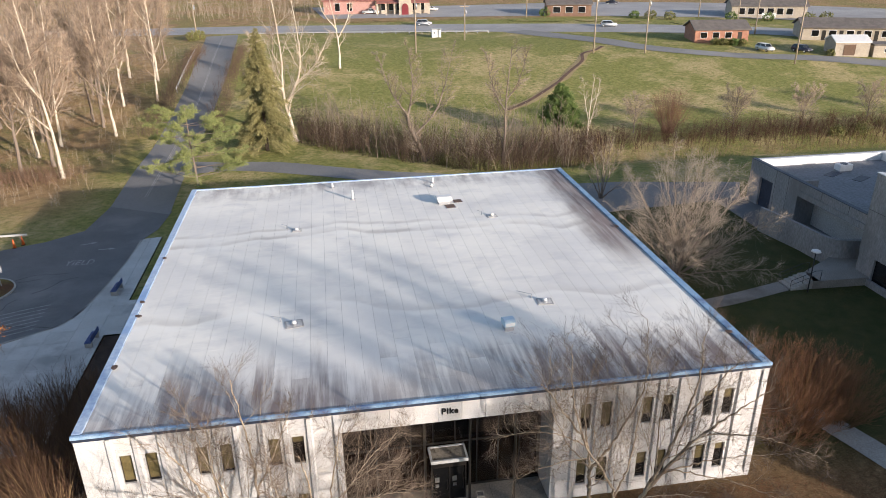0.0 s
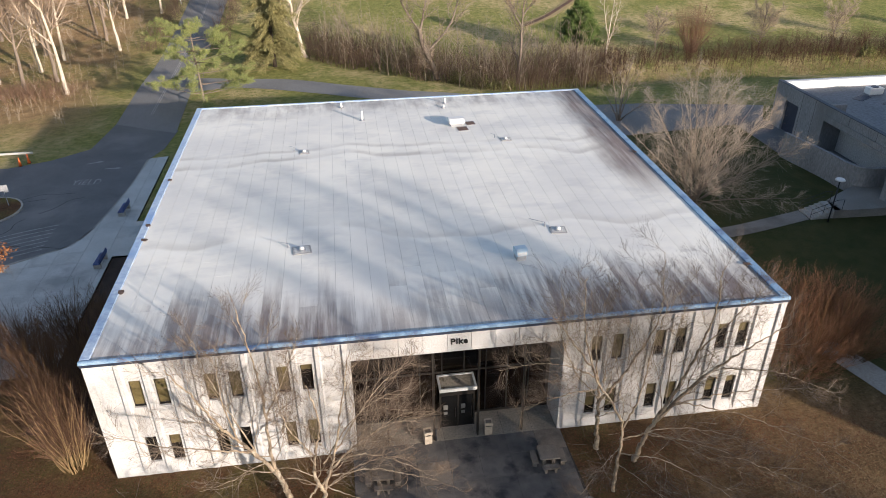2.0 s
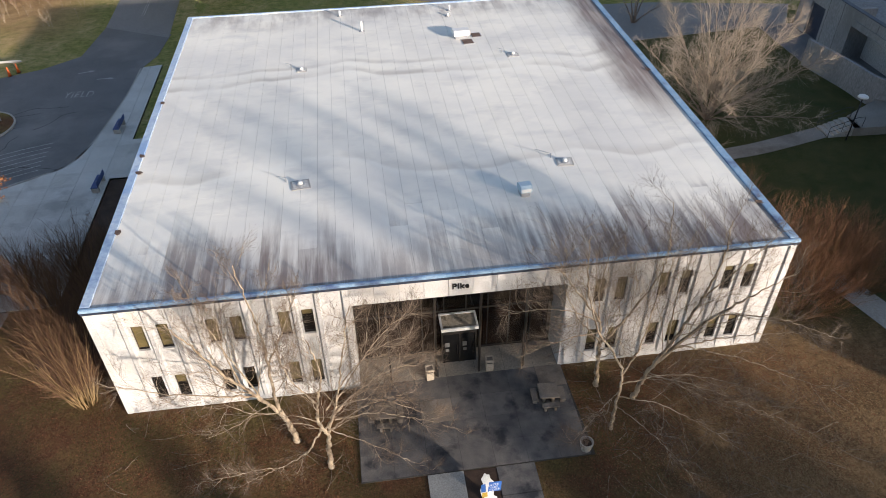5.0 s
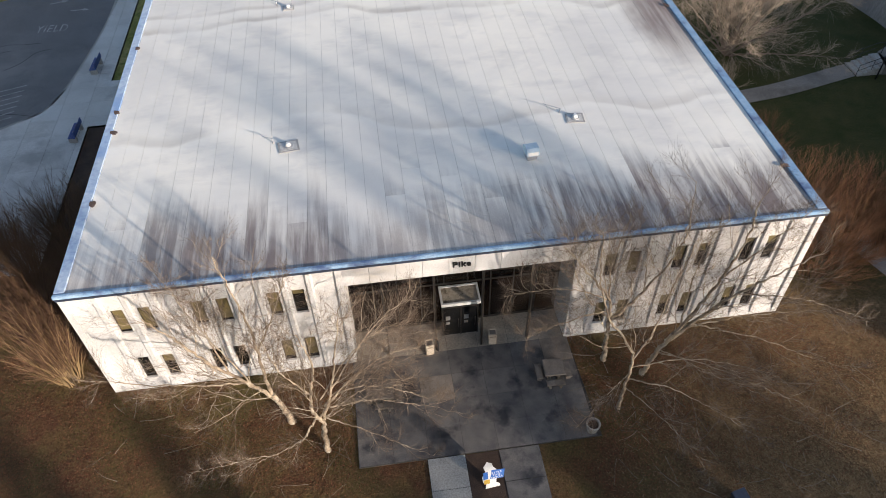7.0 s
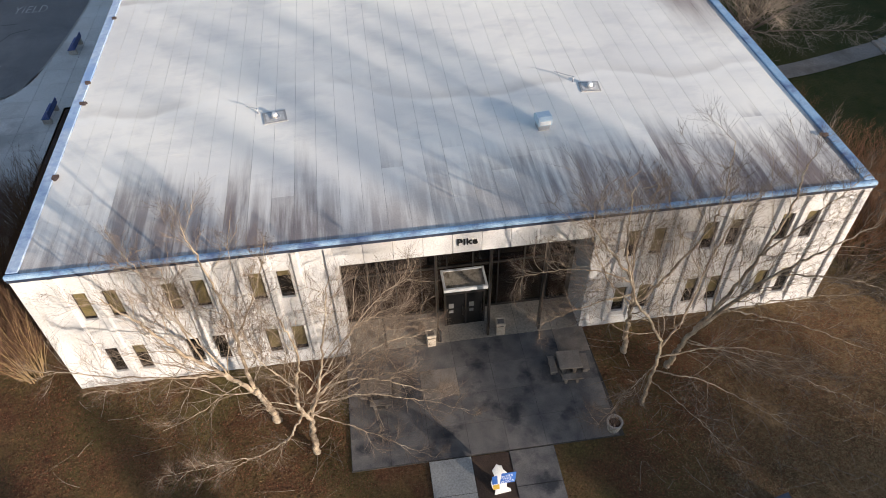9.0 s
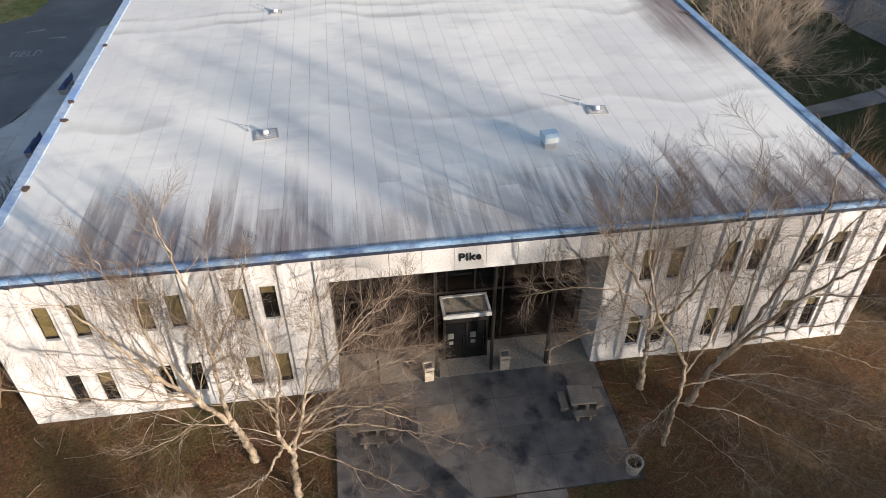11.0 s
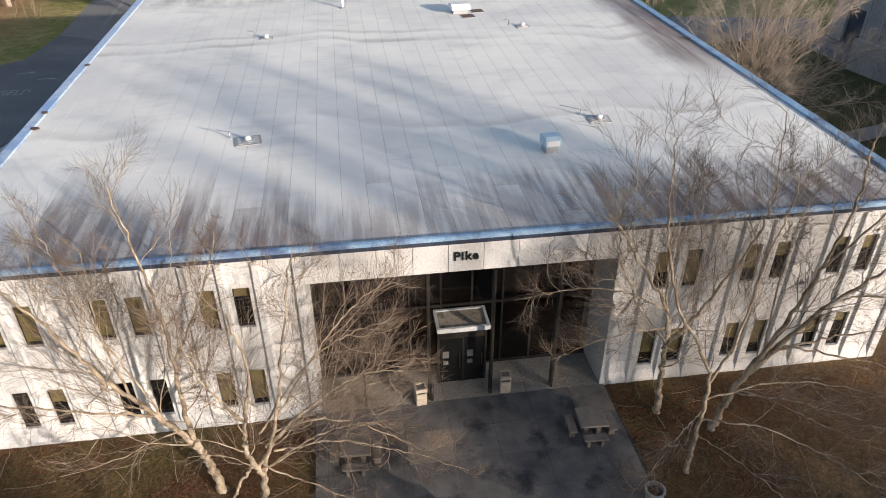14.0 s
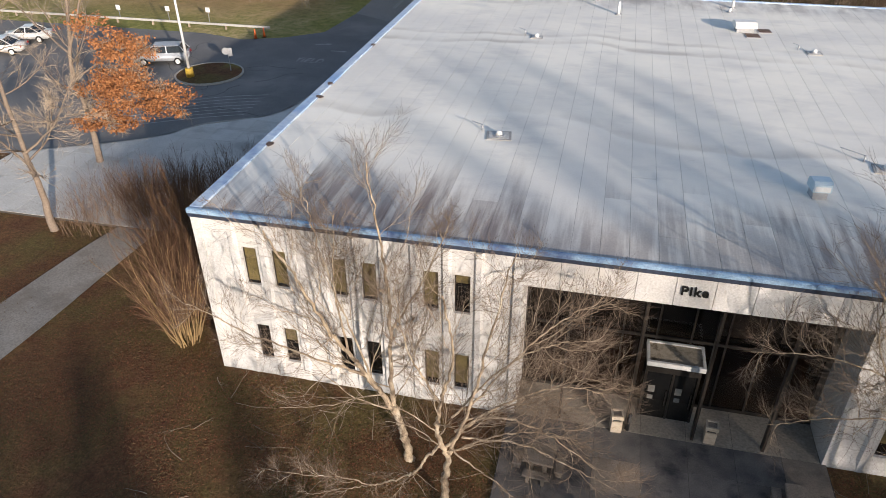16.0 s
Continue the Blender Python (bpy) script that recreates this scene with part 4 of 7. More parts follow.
for x, y, h in ((14.5, 30.8, 0.85), (12.8, 34.4, 0.45), (22.2, 34.1, 0.5), (21.9, 32.9, 0.25)):
    pipe = thing("vent_pipe", "white upright vent pipe on the roof", "pipe", pose(x, y, H - 0.02), "vent pipes")
    part("stack", cyl(0, 0, 0, h, 0.10, n=12), M_white_metal, pipe)
    part("flashing", cyl(0, 0, 0, 0.06, 0.24, 0.14, 12), M_vent_grey, pipe)
for x, y in ((0.42, 20.4), (0.5, 11.6), (0.32, 13.5), (0.52, 5.85), (34.85, 20.2), (34.9, 3.4)):
    rng = random.Random(int(y * 10))
    edge = [(rng.uniform(0.09, 0.2) * math.cos(a), rng.uniform(0.09, 0.2) * math.sin(a)) for a in [2 * math.pi * k / 11 for k in range(11)]]
    patch = part("rust_scab", prism(edge, 0, 0.015), M_rust)
    patch.matrix_basis = pose(x, y, H + 0.055, 0, 0, rng.uniform(0, 90)) @ Matrix.Diagonal((1.0, 1.7, 1, 1))
    tagged(patch, "rusty brown lifted patch on the roof edge", "patch", "rust patches")


# ---- front trees ----
def at(bx, by, pts):
    return [(x - bx, y - by, z) for x, y, z in pts]


bare_tree("birch_tree", "leafless pale-barked tree with forked leaning trunk before the facade", 11, [
    (at(9.0, -3.0, [(9.0, -3.0, 0), (8.8, -3.0, 1.2), (8.5, -2.9, 2.0), (7.6, -3.0, 3.8), (6.5, -3.1, 5.5), (5.6, -3.1, 7.5), (4.7, -3.2, 9.2)]), 0.22, 0.03),
    (at(9.0, -3.0, [(8.6, -2.95, 1.9), (8.35, -2.7, 3.2), (8.4, -2.6, 6.1), (8.2, -2.5, 9.0), (7.9, -2.5, 11.5)]), 0.15, 0.02),
    (at(9.0, -3.0, [(7.6, -3.0, 3.8), (6.0, -3.4, 4.6), (3.8, -3.6, 5.4), (1.6, -3.8, 6.6)]), 0.07, 0.015),
    (at(9.0, -3.0, [(7.0, -3.0, 4.7), (6.6, -2.6, 7.0), (6.7, -2.4, 9.6)]), 0.06, 0.012),
    (at(9.0, -3.0, [(8.4, -2.6, 5.5), (9.4, -2.2, 7.4), (10.2, -2.0, 9.4)]), 0.06, 0.015),
    (at(9.0, -3.0, [(7.9, -3.0, 3.3), (7.0, -2.7, 5.6), (6.2, -2.5, 8.2), (5.8, -2.4, 10.4)]), 0.06, 0.012),
], M_bark_pale, M_twig_pale, pose(9.0, -3.0, 0), "trees before the facade", reach=0.42, lo=0.16, near=True, segs=4, bole=0.36, thin=0.0046, twig_len=0.95, counts=(14, 7, 7), twig_lift=0.07, lift=0.08)
bare_tree("birch_tree", "leafless pale tree with crooked trunk and low drooping boughs", 12, [
    (at(10.7, -4.8, [(10.7, -4.8, 0), (10.7, -4.8, 1.4), (10.8, -4.8, 2.6), (10.45, -4.8, 3.7), (10.6, -4.7, 4.8), (10.9, -4.5, 6.6), (10.6, -4.3, 8.6)]), 0.19, 0.03),
    (at(10.7, -4.8, [(10.8, -4.75, 2.6), (11.4, -4.5, 4.6), (12.0, -4.3, 7.6), (12.5, -4.2, 10.2)]), 0.10, 0.02),
    (at(10.7, -4.8, [(10.6, -4.85, 3.2), (10.2, -5.3, 2.9), (9.9, -5.3, 2.3), (9.3, -5.3, 1.75), (8.4, -5.4, 1.3), (7.4, -5.5, 1.0), (6.6, -5.7, 0.75), (5.9, -5.8, 0.8)]), 0.07, 0.010, 0.6),
    (at(10.7, -4.8, [(8.4, -5.4, 1.3), (7.5, -5.6, 1.7), (6.2, -5.8, 1.7), (4.8, -6.0, 1.9)]), 0.03, 0.006, 0.7),
    (at(10.7, -4.8, [(11.2, -4.5, 3.3), (13.2, -4.4, 3.3), (15.4, -4.6, 2.6), (17.2, -4.7, 1.6)]), 0.05, 0.008, 0.72),
    (at(10.7, -4.8, [(11.4, -4.5, 4.6), (13.0, -3.6, 6.6), (14.2, -3.0, 7.6), (15.2, -2.6, 8.0)]), 0.05, 0.008),
    (at(10.7, -4.8, [(11.0, -4.7, 2.8), (12.6, -5.2, 2.2), (14.2, -5.8, 1.5), (15.6, -6.2, 0.8)]), 0.035, 0.008, 0.55),
    (at(10.7, -4.8, [(10.75, -4.7, 3.0), (11.6, -4.3, 3.9), (12.8, -4.0, 3.9), (14.2, -3.9, 3.2), (15.8, -3.9, 1.9)]), 0.07, 0.012),
    (at(10.7, -4.8, [(11.0, -4.6, 3.6), (12.7, -3.6, 4.4), (14.2, -2.9, 4.6), (15.4, -2.5, 4.2)]), 0.055, 0.010),
    (at(10.7, -4.8, [(10.9, -4.6, 4.2), (12.4, -3.5, 5.7), (13.8, -2.8, 6.2), (15.0, -2.4, 6.2)]), 0.05, 0.010),
    (at(10.7, -4.8, [(10.8, -4.7, 2.7), (12.3, -3.6, 2.7), (13.8, -2.9, 2.4), (15.2, -2.5, 1.7)]), 0.05, 0.010),
    (at(10.7, -4.8, [(11.2, -4.55, 4.0), (12.9, -2.6, 3.4), (14.6, -1.2, 3.4), (16.4, -0.7, 3.0)]), 0.045, 0.008),
    (at(10.7, -4.8, [(10.6, -4.7, 4.8), (9.6, -4.6, 6.6), (9.2, -4.5, 8.8)]), 0.06, 0.012),
], M_bark_pale, M_twig_pale, pose(10.7, -4.8, 0), "trees before the facade", reach=0.42, lo=0.16, near=True, segs=4, bole=0.36, thin=0.0046, twig_len=0.95, counts=(14, 7, 7), twig_lift=0.07, lift=0.08)
bare_tree("birch_tree", "leafless pale-barked tree close to the entrance wall", 13, [
    (at(25.1, -1.7, [(25.1, -1.7, 0), (25.0, -1.7, 1.2), (24.9, -1.7, 2.5), (24.6, -1.7, 5.0), (23.2, -1.8, 7.3), (22.0, -1.9, 9.2)]), 0.19, 0.03),
    (at(25.1, -1.7, [(24.8, -1.7, 3.2), (26.0, -1.8, 5.2), (27.0, -1.9, 7.6), (27.3, -1.9, 9.4), (27.0, -1.9, 12.2)]), 0.11, 0.015),
    (at(25.1, -1.7, [(24.6, -1.7, 5.0), (24.4, -1.6, 7.5), (24.8, -1.5, 10.2)]), 0.06, 0.015),
    (at(25.1, -1.7, [(24.7, -1.7, 4.2), (23.2, -2.2, 4.6), (21.6, -2.6, 4.6), (20.2, -2.8, 4.2)]), 0.05, 0.012),
    (at(25.1, -1.7, [(24.6, -1.7, 5.0), (22.9, -1.6, 5.9), (21.2, -1.6, 6.2), (19.6, -1.5, 5.9)]), 0.05, 0.010),
    (at(25.1, -1.7, [(24.8, -1.7, 3.6), (23.4, -1.7, 5.6), (22.6, -1.6, 7.8), (22.4, -1.5, 9.8)]), 0.05, 0.010),
], M_bark_pale, M_twig_pale, pose(25.1, -1.7, 0), "trees before the facade", reach=0.42, lo=0.16, near=True, segs=4, bole=0.36, thin=0.0046, twig_len=0.95, counts=(14, 7, 7), twig_lift=0.07, lift=0.08)
bare_tree("birch_tree", "tall slim leafless tree at the corner of the forecourt", 14, [
    (at(25.0, -4.6, [(25.0, -4.6, 0), (24.95, -4.6, 2.4), (24.85, -4.6, 4.7), (23.4, -4.5, 7.4), (22.6, -4.4, 10.2), (22.4, -4.3, 12.8)]), 0.13, 0.02),
    (at(25.0, -4.6, [(24.9, -4.6, 4.2), (25.6, -4.5, 6.2), (25.9, -4.4, 9.0), (26.3, -4.3, 11.8)]), 0.07, 0.015),
    (at(25.0, -4.6, [(24.95, -4.6, 3.0), (24.2, -5.0, 2.6), (23.2, -5.5, 1.7), (22.4, -5.8, 0.8)]), 0.03, 0.008),
    (at(25.0, -4.6, [(25.0, -4.6, 2.6), (26.6, -5.6, 3.0), (28.6, -6.8, 2.4), (30.5, -7.8, 1.2)]), 0.045, 0.008, 0.72),
    (at(25.0, -4.6, [(24.95, -4.6, 3.5), (26.8, -5.0, 4.4), (29.2, -5.6, 4.4), (31.6, -6.0, 3.4)]), 0.05, 0.008, 0.72),
    (at(25.0, -4.6, [(25.0, -4.6, 1.9), (25.9, -6.0, 1.9), (27.0, -7.6, 1.4), (27.8, -9.0, 0.7)]), 0.03, 0.006, 0.72),
], M_bark_pale, M_twig_pale, pose(25.0, -4.6, 0), "trees before the facade", reach=0.42, lo=0.16, near=True, segs=4, bole=0.36, thin=0.0046, twig_len=0.95, counts=(14, 7, 7), twig_lift=0.07, lift=0.08)
bare_tree("birch_tree", "leafless tree whose grey trunks lean far along the wall", 15, [
    (at(26.8, -2.8, [(26.8, -2.8, 0), (27.1, -2.8, 1.4), (27.6, -2.8, 2.8), (28.5, -2.8, 5.0), (29.3, -2.7, 7.4), (29.7, -2.6, 9.6), (29.6, -2.5, 11.4)]), 0.19, 0.03),
    (at(26.8, -2.8, [(27.5, -2.8, 2.6), (29.6, -2.9, 5.4), (31.6, -2.9, 6.9), (33.6, -2.9, 8.2)]), 0.15, 0.02),
    (at(26.8, -2.8, [(28.3, -2.85, 3.6), (30.4, -3.0, 4.2), (32.8, -3.2, 4.4), (35.0, -3.3, 4.3)]), 0.07, 0.012),
    (at(26.8, -2.8, [(29.3, -2.7, 7.0), (31.0, -2.6, 9.0), (32.4, -2.5, 10.6)]), 0.06, 0.012),
    (at(26.8, -2.8, [(28.0, -2.8, 3.8), (28.0, -2.4, 6.4), (28.3, -2.3, 9.6)]), 0.07, 0.012),
    (at(26.8, -2.8, [(27.3, -2.8, 2.0), (28.6, -3.8, 1.9), (30.2, -4.6, 1.3), (31.8, -5.2, 0.7)]), 0.04, 0.008),
    (at(26.8, -2.8, [(28.5, -2.85, 3.9), (31.0, -3.8, 3.7), (33.6, -4.8, 3.0), (36.2, -5.4, 2.0)]), 0.055, 0.008, 0.72),
    (at(26.8, -2.8, [(27.3, -2.8, 1.8), (29.2, -4.4, 2.4), (31.6, -6.0, 2.2), (34.2, -7.0, 1.2)]), 0.05, 0.008, 0.72),
    (at(26.8, -2.8, [(30.4, -3.0, 5.9), (32.6, -3.6, 6.0), (34.8, -4.0, 5.2), (36.6, -4.2, 4.2)]), 0.045, 0.008, 0.72),
], M_bark_pale, M_twig_pale, pose(26.8, -2.8, 0), "trees before the facade", reach=0.42, lo=0.16, near=True, segs=4, bole=0.36, thin=0.0046, twig_len=0.95, counts=(14, 7, 7), twig_lift=0.07, lift=0.08, branch_bark=M_bark_pale)

# shrubs at the corners
for k, (x, y, h, n) in enumerate(((-2.4, 1.2, 5.2, 190), (-3.8, 3.9, 4.7, 160), (-2.1, 6.0, 4.8, 140), (-5.2, 6.4, 4.6, 120), (-3.4, 8.9, 4.6, 120), (-6.4, 9.2, 4.0, 110), (-8.2, 11.2, 3.6, 100), (-5.6, 12.2, 3.8, 100), (-10.4, 10.6, 3.2, 90), (-3.2, 12.6, 3.6, 90))):
    if k == 0:
        thicket("dogwood_shrub", "tall leafless shrub with thick golden brown fanning stems", 30, pose(x, y, 0), 70, h, 2.4, M_stem_gold, M_twig_russet, 0.36, 28, "corner shrubs", 0.034, M_stem_vase, shoot=0.24)
    else:
        thicket("dogwood_shrub", "tall leafless purplish-brown shrub beside the wall", 30 + k, pose(x, y, 0), n, h, 2.4, M_twig_brown, M_twig_russet, 0.40, 12, "corner shrubs", 0.021, M_stem_mix, shoot=0.27)
for k, (x, y, h, n) in enumerate(((38.6, 2.0, 5.0, 150), (40.8, 3.2, 5.2, 170), (39.4, 6.0, 5.4, 160), (42.6, 5.6, 4.9, 140), (39.0, 10.0, 3.4, 90), (40.6, 13.4, 3.0, 70), (43.8, 3.4, 4.2, 130), (45.2, 6.2, 3.8, 110))):
    thicket("russet_shrub", "broad rounded leafless russet shrub beside the wall", 40 + k, pose(x, y, 0), n, h, 3.0, M_stem_mix, M_twig_red, 0.80, 17, "russet shrubs", 0.020, shoot=0.20, even=True)


def fan(seed, n, height, lean, r):
    """Stems of a many-stemmed tree."""
    rng = random.Random(seed)
    out = []
    for i in range(n):
        a = 2.4 * i + rng.uniform(-0.3, 0.3)
        u = ((i + 0.5) / n) ** 0.6
        q, h = lean * u, height * math.sqrt(1.05 - 0.93 * u * u) * rng.uniform(0.88, 1.05)
        c, s = math.cos(a), math.sin(a)
        out.append(([(c * 0.12, s * 0.12, 0), (c * q * 0.30, s * q * 0.30, h * 0.34), (c * q * 0.70, s * q * 0.70, h * 0.74), (c * q, s * q, h)], r, 0.012))
    return out


bare_tree("spreading_tree", "wide leafless many-stemmed grey tree beside the building", 51, fan(51, 24, 11.2, 8.8, 0.10), M_bark_grey, M_twig_grey, pose(43.4, 25.4, 0), reach=0.30, lo=0.22, counts=(13, 7, 6), thin=0.0055, twig_lift=0.05, lift=0.03, twig_len=0.9, limb_spread=42, branch_bark=M_twig_grey)
bare_tree("spreading_tree", "leafless grey tree behind the building corner", 52, fan(52, 6, 7.5, 4.0, 0.10), M_bark_grey, M_twig_tan, pose(44.5, 47, 0), reach=0.36, counts=(7, 6, 5), branch_bark=M_twig_tan)
for k, (x, y) in enumerate(((41.5, 21.0), (46.5, 28.5), (50, 31), (40.5, 32))):
    thicket("low_shrub", "low tangled leafless shrub", 60 + k, pose(x, y, 0), 45, 2.0, 2.6, M_twig_tan, M_twig_tan, 1.2, 7, "low shrubs", 0.02)

# oak that keeps its orange leaves, and a bare neighbour
oak = bare_tree("oak_tree", "oak with rusty orange leaves on its lower boughs", 71, [
    ([(0, 0, 0), (0.1, 0, 3), (0.0, 0, 6.4), (0.9, 0.1, 10.5), (1.1, 0.2, 14.5)], 0.24, 0.05),
    ([(0.0, 0, 4.2), (2.2, -0.3, 5.0), (4.6, -0.6, 5.4), (7.4, -0.8, 5.0)], 0.08, 0.02),
    ([(0.0, 0, 5.6), (2.4, 0.4, 7.0), (5.0, 0.6, 7.6)], 0.08, 0.02),
    ([(0.1, 0, 7.2), (-2.2, 0.3, 9.0), (-4.0, 0.3, 11.5)], 0.08, 0.02),
    ([(0.3, 0, 7.6), (1.5, 0.6, 10.5), (2.4, 1.0, 13.5)], 0.08, 0.02),
    ([(0.0, 0, 3.6), (1.8, -1.4, 4.2), (4.0, -2.4, 4.0)], 0.06, 0.02),
], M_bark_grey, M_twig_tan, pose(-17.4, 16.0, 0.1), reach=0.34, counts=(11, 8, 6))
rng = random.Random(72)
spots = []
for c, r, n in (((3.2, -0.2, 5.6), (2.6, 2.0, 1.1), 5200), ((6.2, -0.5, 5.0), (2.1, 1.7, 0.9), 3400), ((3.4, 0.5, 7.6), (2.2, 1.8, 1.0), 3000), ((3.0, -1.8, 4.1), (2.4, 1.6, 0.8), 2600), ((1.5, 0.3, 9.0), (1.5, 1.4, 0.9), 700)):
    lumps = [rand_dir(rng) * rng.uniform(0.1, 1.0) ** 0.6 for _ in range(60)]
    for _ in range(n):
        p = rng.choice(lumps) + Vector((rng.gauss(0, 0.11), rng.gauss(0, 0.11), rng.gauss(0, 0.10)))
        spots.append((Vector((c[0] + p.x * r[0], c[1] + p.y * r[1], c[2] + p.z * r[2])), Vector((0, 0, -0.5))))
tagged(part("leaf_mass", leaves_mesh("leaves", rng, spots, 0.15), M_leaf_orange, oak, "rusty orange dead leaves"), kind="stuff")
bare_tree("beech_tree", "leafless pale grey tree with many level boughs", 73, [
    ([(0, 0, 0), (-0.1, 0.1, 3), (-0.3, 0.1, 6.4), (-0.4, 0.2, 10.5), (-0.3, 0.2, 13.5)], 0.24, 0.04),
    ([(-0.2, 0, 4.0), (-2.4, 0.2, 5.6), (-4.6, 0.2, 6.4)], 0.08, 0.02),
    ([(-0.2, 0, 4.6), (1.8, 0.4, 6.2), (3.4, 0.5, 8.4)], 0.08, 0.02),
], M_bark_grey, M_twig_tan, pose(-14.6, 8.0, 0), reach=0.42, thin=0.010, counts=(18, 7, 5), limb_spread=66)

# ---- trees behind the building ----
pine = thing("pine_tree", "open-crowned green pine with layered boughs", "tree", pose(-4.0, 60.0, 0))
rng = random.Random(81)
trunk = limb(rng, (0, 0, -0.2), (0.03, 0, 1), 10.6, 0.19, 0.04, 10, 0.03, 0.1)
part("trunk", tubes("trunk", [trunk], 8), M_bark_grey, pine)
boughs, spots = [], []
for k in range(34):
    t = 0.16 + 0.83 * ((k // 5) / 6.6 + rng.uniform(-0.015, 0.015))
    p, r, d = along(trunk, t)
    a = k * 2.4 + rng.uniform(-0.4, 0.4)
    n = (6.6 - 3.2 * max(0, t - 0.55) * 2) * rng.uniform(0.55, 1.05)
    bough = limb(rng, p, (math.cos(a), math.sin(a), 0.10), n, 0.06, 0.012, 6, 0.08, 0.01)
    boughs.append(bough)
    for twig in sprout(rng, bough, 9, 0.45, 50, 1.3, 0.5, 3, 0.1, 0.03):
        boughs.append(twig)
        for _ in range(110):
            q, _, e = along(twig, rng.uniform(0.25, 0.999))
            d = rand_dir(rng) * 0.34
            spots.append((q + Vector((d.x, d.y, d.z * 0.25)), e * 0.6 + Vector((0, 0, 0.4))))
part("boughs", tubes("boughs", boughs, 4), M_bark_grey, pine)
tagged(part("needle_mass", leaves_mesh("needles", rng, spots, 0.17, 0.5, 1.8, 0.12), M_needle_pine, pine), kind="stuff")
conifer("spruce_tree", "tall drooping olive-green spruce beside the drive", 82, 17.6, 5.2, 1.9, M_needle_olive, M_bark_dark, pose(3.6, 76.6, 0), -0.16, 330, 0.27, 0.80, 44)
conifer("cedar_tree", "small bright green conical evergreen in the field", 83, 8.2, 3.3, 1.8, M_needle_dark, M_bark_dark, pose(48.5, 75.5, 0), 0.02, 420, 0.26, 0.62, 30)
bare_tree("sycamore_tree", "big leafless sycamore with white upper limbs", 84, [
    ([(0, 0, 0), (-0.5, 0.2, 3), (-1.2, 0.4, 7), (-1.0, 0.6, 13), (-1.6, 0.6, 21)], 0.42, 0.06),
    ([(-0.9, 0.3, 5.5), (1.2, 0.2, 9.5), (1.8, 0, 14), (1.2, 0, 21)], 0.24, 0.05),
    ([(-1.1, 0.4, 7.5), (-3.6, 0.6, 11), (-5.2, 0.8, 16)], 0.18, 0.04),
    ([(0.8, 0.2, 8.8), (4.0, 0.2, 11.5), (6.2, 0.2, 15.5)], 0.16, 0.04),
], M_bark_white, M_twig_tan, pose(7.6, 82.0, 0), reach=0.36, lo=0.15, counts=(16, 8, 5), thin=0.012, twig_len=0.9)
bare_tree("willow_tree", "gnarled leafless tree on the creek bank", 85, [
    ([(0, 0, 0), (-0.8, 0, 2.5), (-2.0, 0, 5.0), (-2.6, 0, 7.5)], 0.46, 0.25),
    ([(-2.6, 0, 7.3), (-4.6, 0.2, 10.5), (-6.4, 0.2, 15.5)], 0.18, 0.04),
    ([(-2.5, 0, 7.0), (-1.6, 0.3, 11.5), (-2.2, 0.3, 16.5)], 0.18, 0.04),
    ([(-1.6, 0, 4.2), (1.4, 0, 7.5), (3.0, 0.2, 11.5), (4.0, 0.2, 16)], 0.20, 0.04),
], M_bark_grey, M_twig_tan, pose(26.5, 69.5, lie(26.5, 69.5)), reach=0.34, lo=0.10, counts=(15, 7, 5), thin=0.016)
bare_tree("ivy_tree", "tall leafless tree with a thick dark vine on its trunk", 86, [
    ([(0, 0, 0), (0.2, 0, 4), (0.3, 0, 9), (1.0, 0.2, 16.5)], 0.30, 0.05),
    ([(0.25, 0, 7.5), (-1.6, 0.2, 11), (-2.6, 0.2, 15.5)], 0.14, 0.03),
    ([(0.3, 0, 9), (2.2, 0.2, 12), (3.2, 0.2, 16)], 0.12, 0.03),
], M_bark_grey, M_twig_tan, pose(37.3, 66.7, lie(37.3, 66.7)), reach=0.32, lo=0.10, counts=(15, 7, 5), thin=0.016)
bare_tree("slim_birch", "slim white-stemmed leafless tree at the edge of the field", 87, [
    ([(0, 0, 0), (0.2, 0, 4), (0.6, 0, 9.5)], 0.16, 0.03), ([(0.1, 0, 1.0), (0.8, 0, 4), (1.6, 0, 9)], 0.12, 0.02), ([(0.1, 0, 2.5), (-0.8, 0, 6), (-1.2, 0, 9)], 0.08, 0.02),
], M_bark_white, M_twig_tan, pose(52.9, 74.8, 0), reach=0.26, counts=(8, 5, 4), thin=0.010)
bare_tree("slim_sycamore", "white-limbed leafless sycamore in the open field", 88, [
    ([(0, 0, 0), (0, 0, 5), (-0.6, 0, 10), (-1.8, 0, 17)], 0.30, 0.05), ([(-0.1, 0, 6), (2.2, 0, 10), (3.2, 0, 15)], 0.16, 0.04), ([(-0.3, 0, 8), (-3.0, 0, 12), (-3.6, 0, 16)], 0.14, 0.04),
], M_bark_white, M_twig_tan, pose(16.2, 125.4, lie(16.2, 125.4)), reach=0.28, counts=(7, 5, 4), thin=0.016)
thicket("russet_thicket", "russet leafless small tree at the creek", 89, pose(66.4, 74.4, 0), 120, 7.4, 3.0, M_twig_brown, M_twig_red, 0.62, 17, thick=0.035, shoot=0.20, even=True)
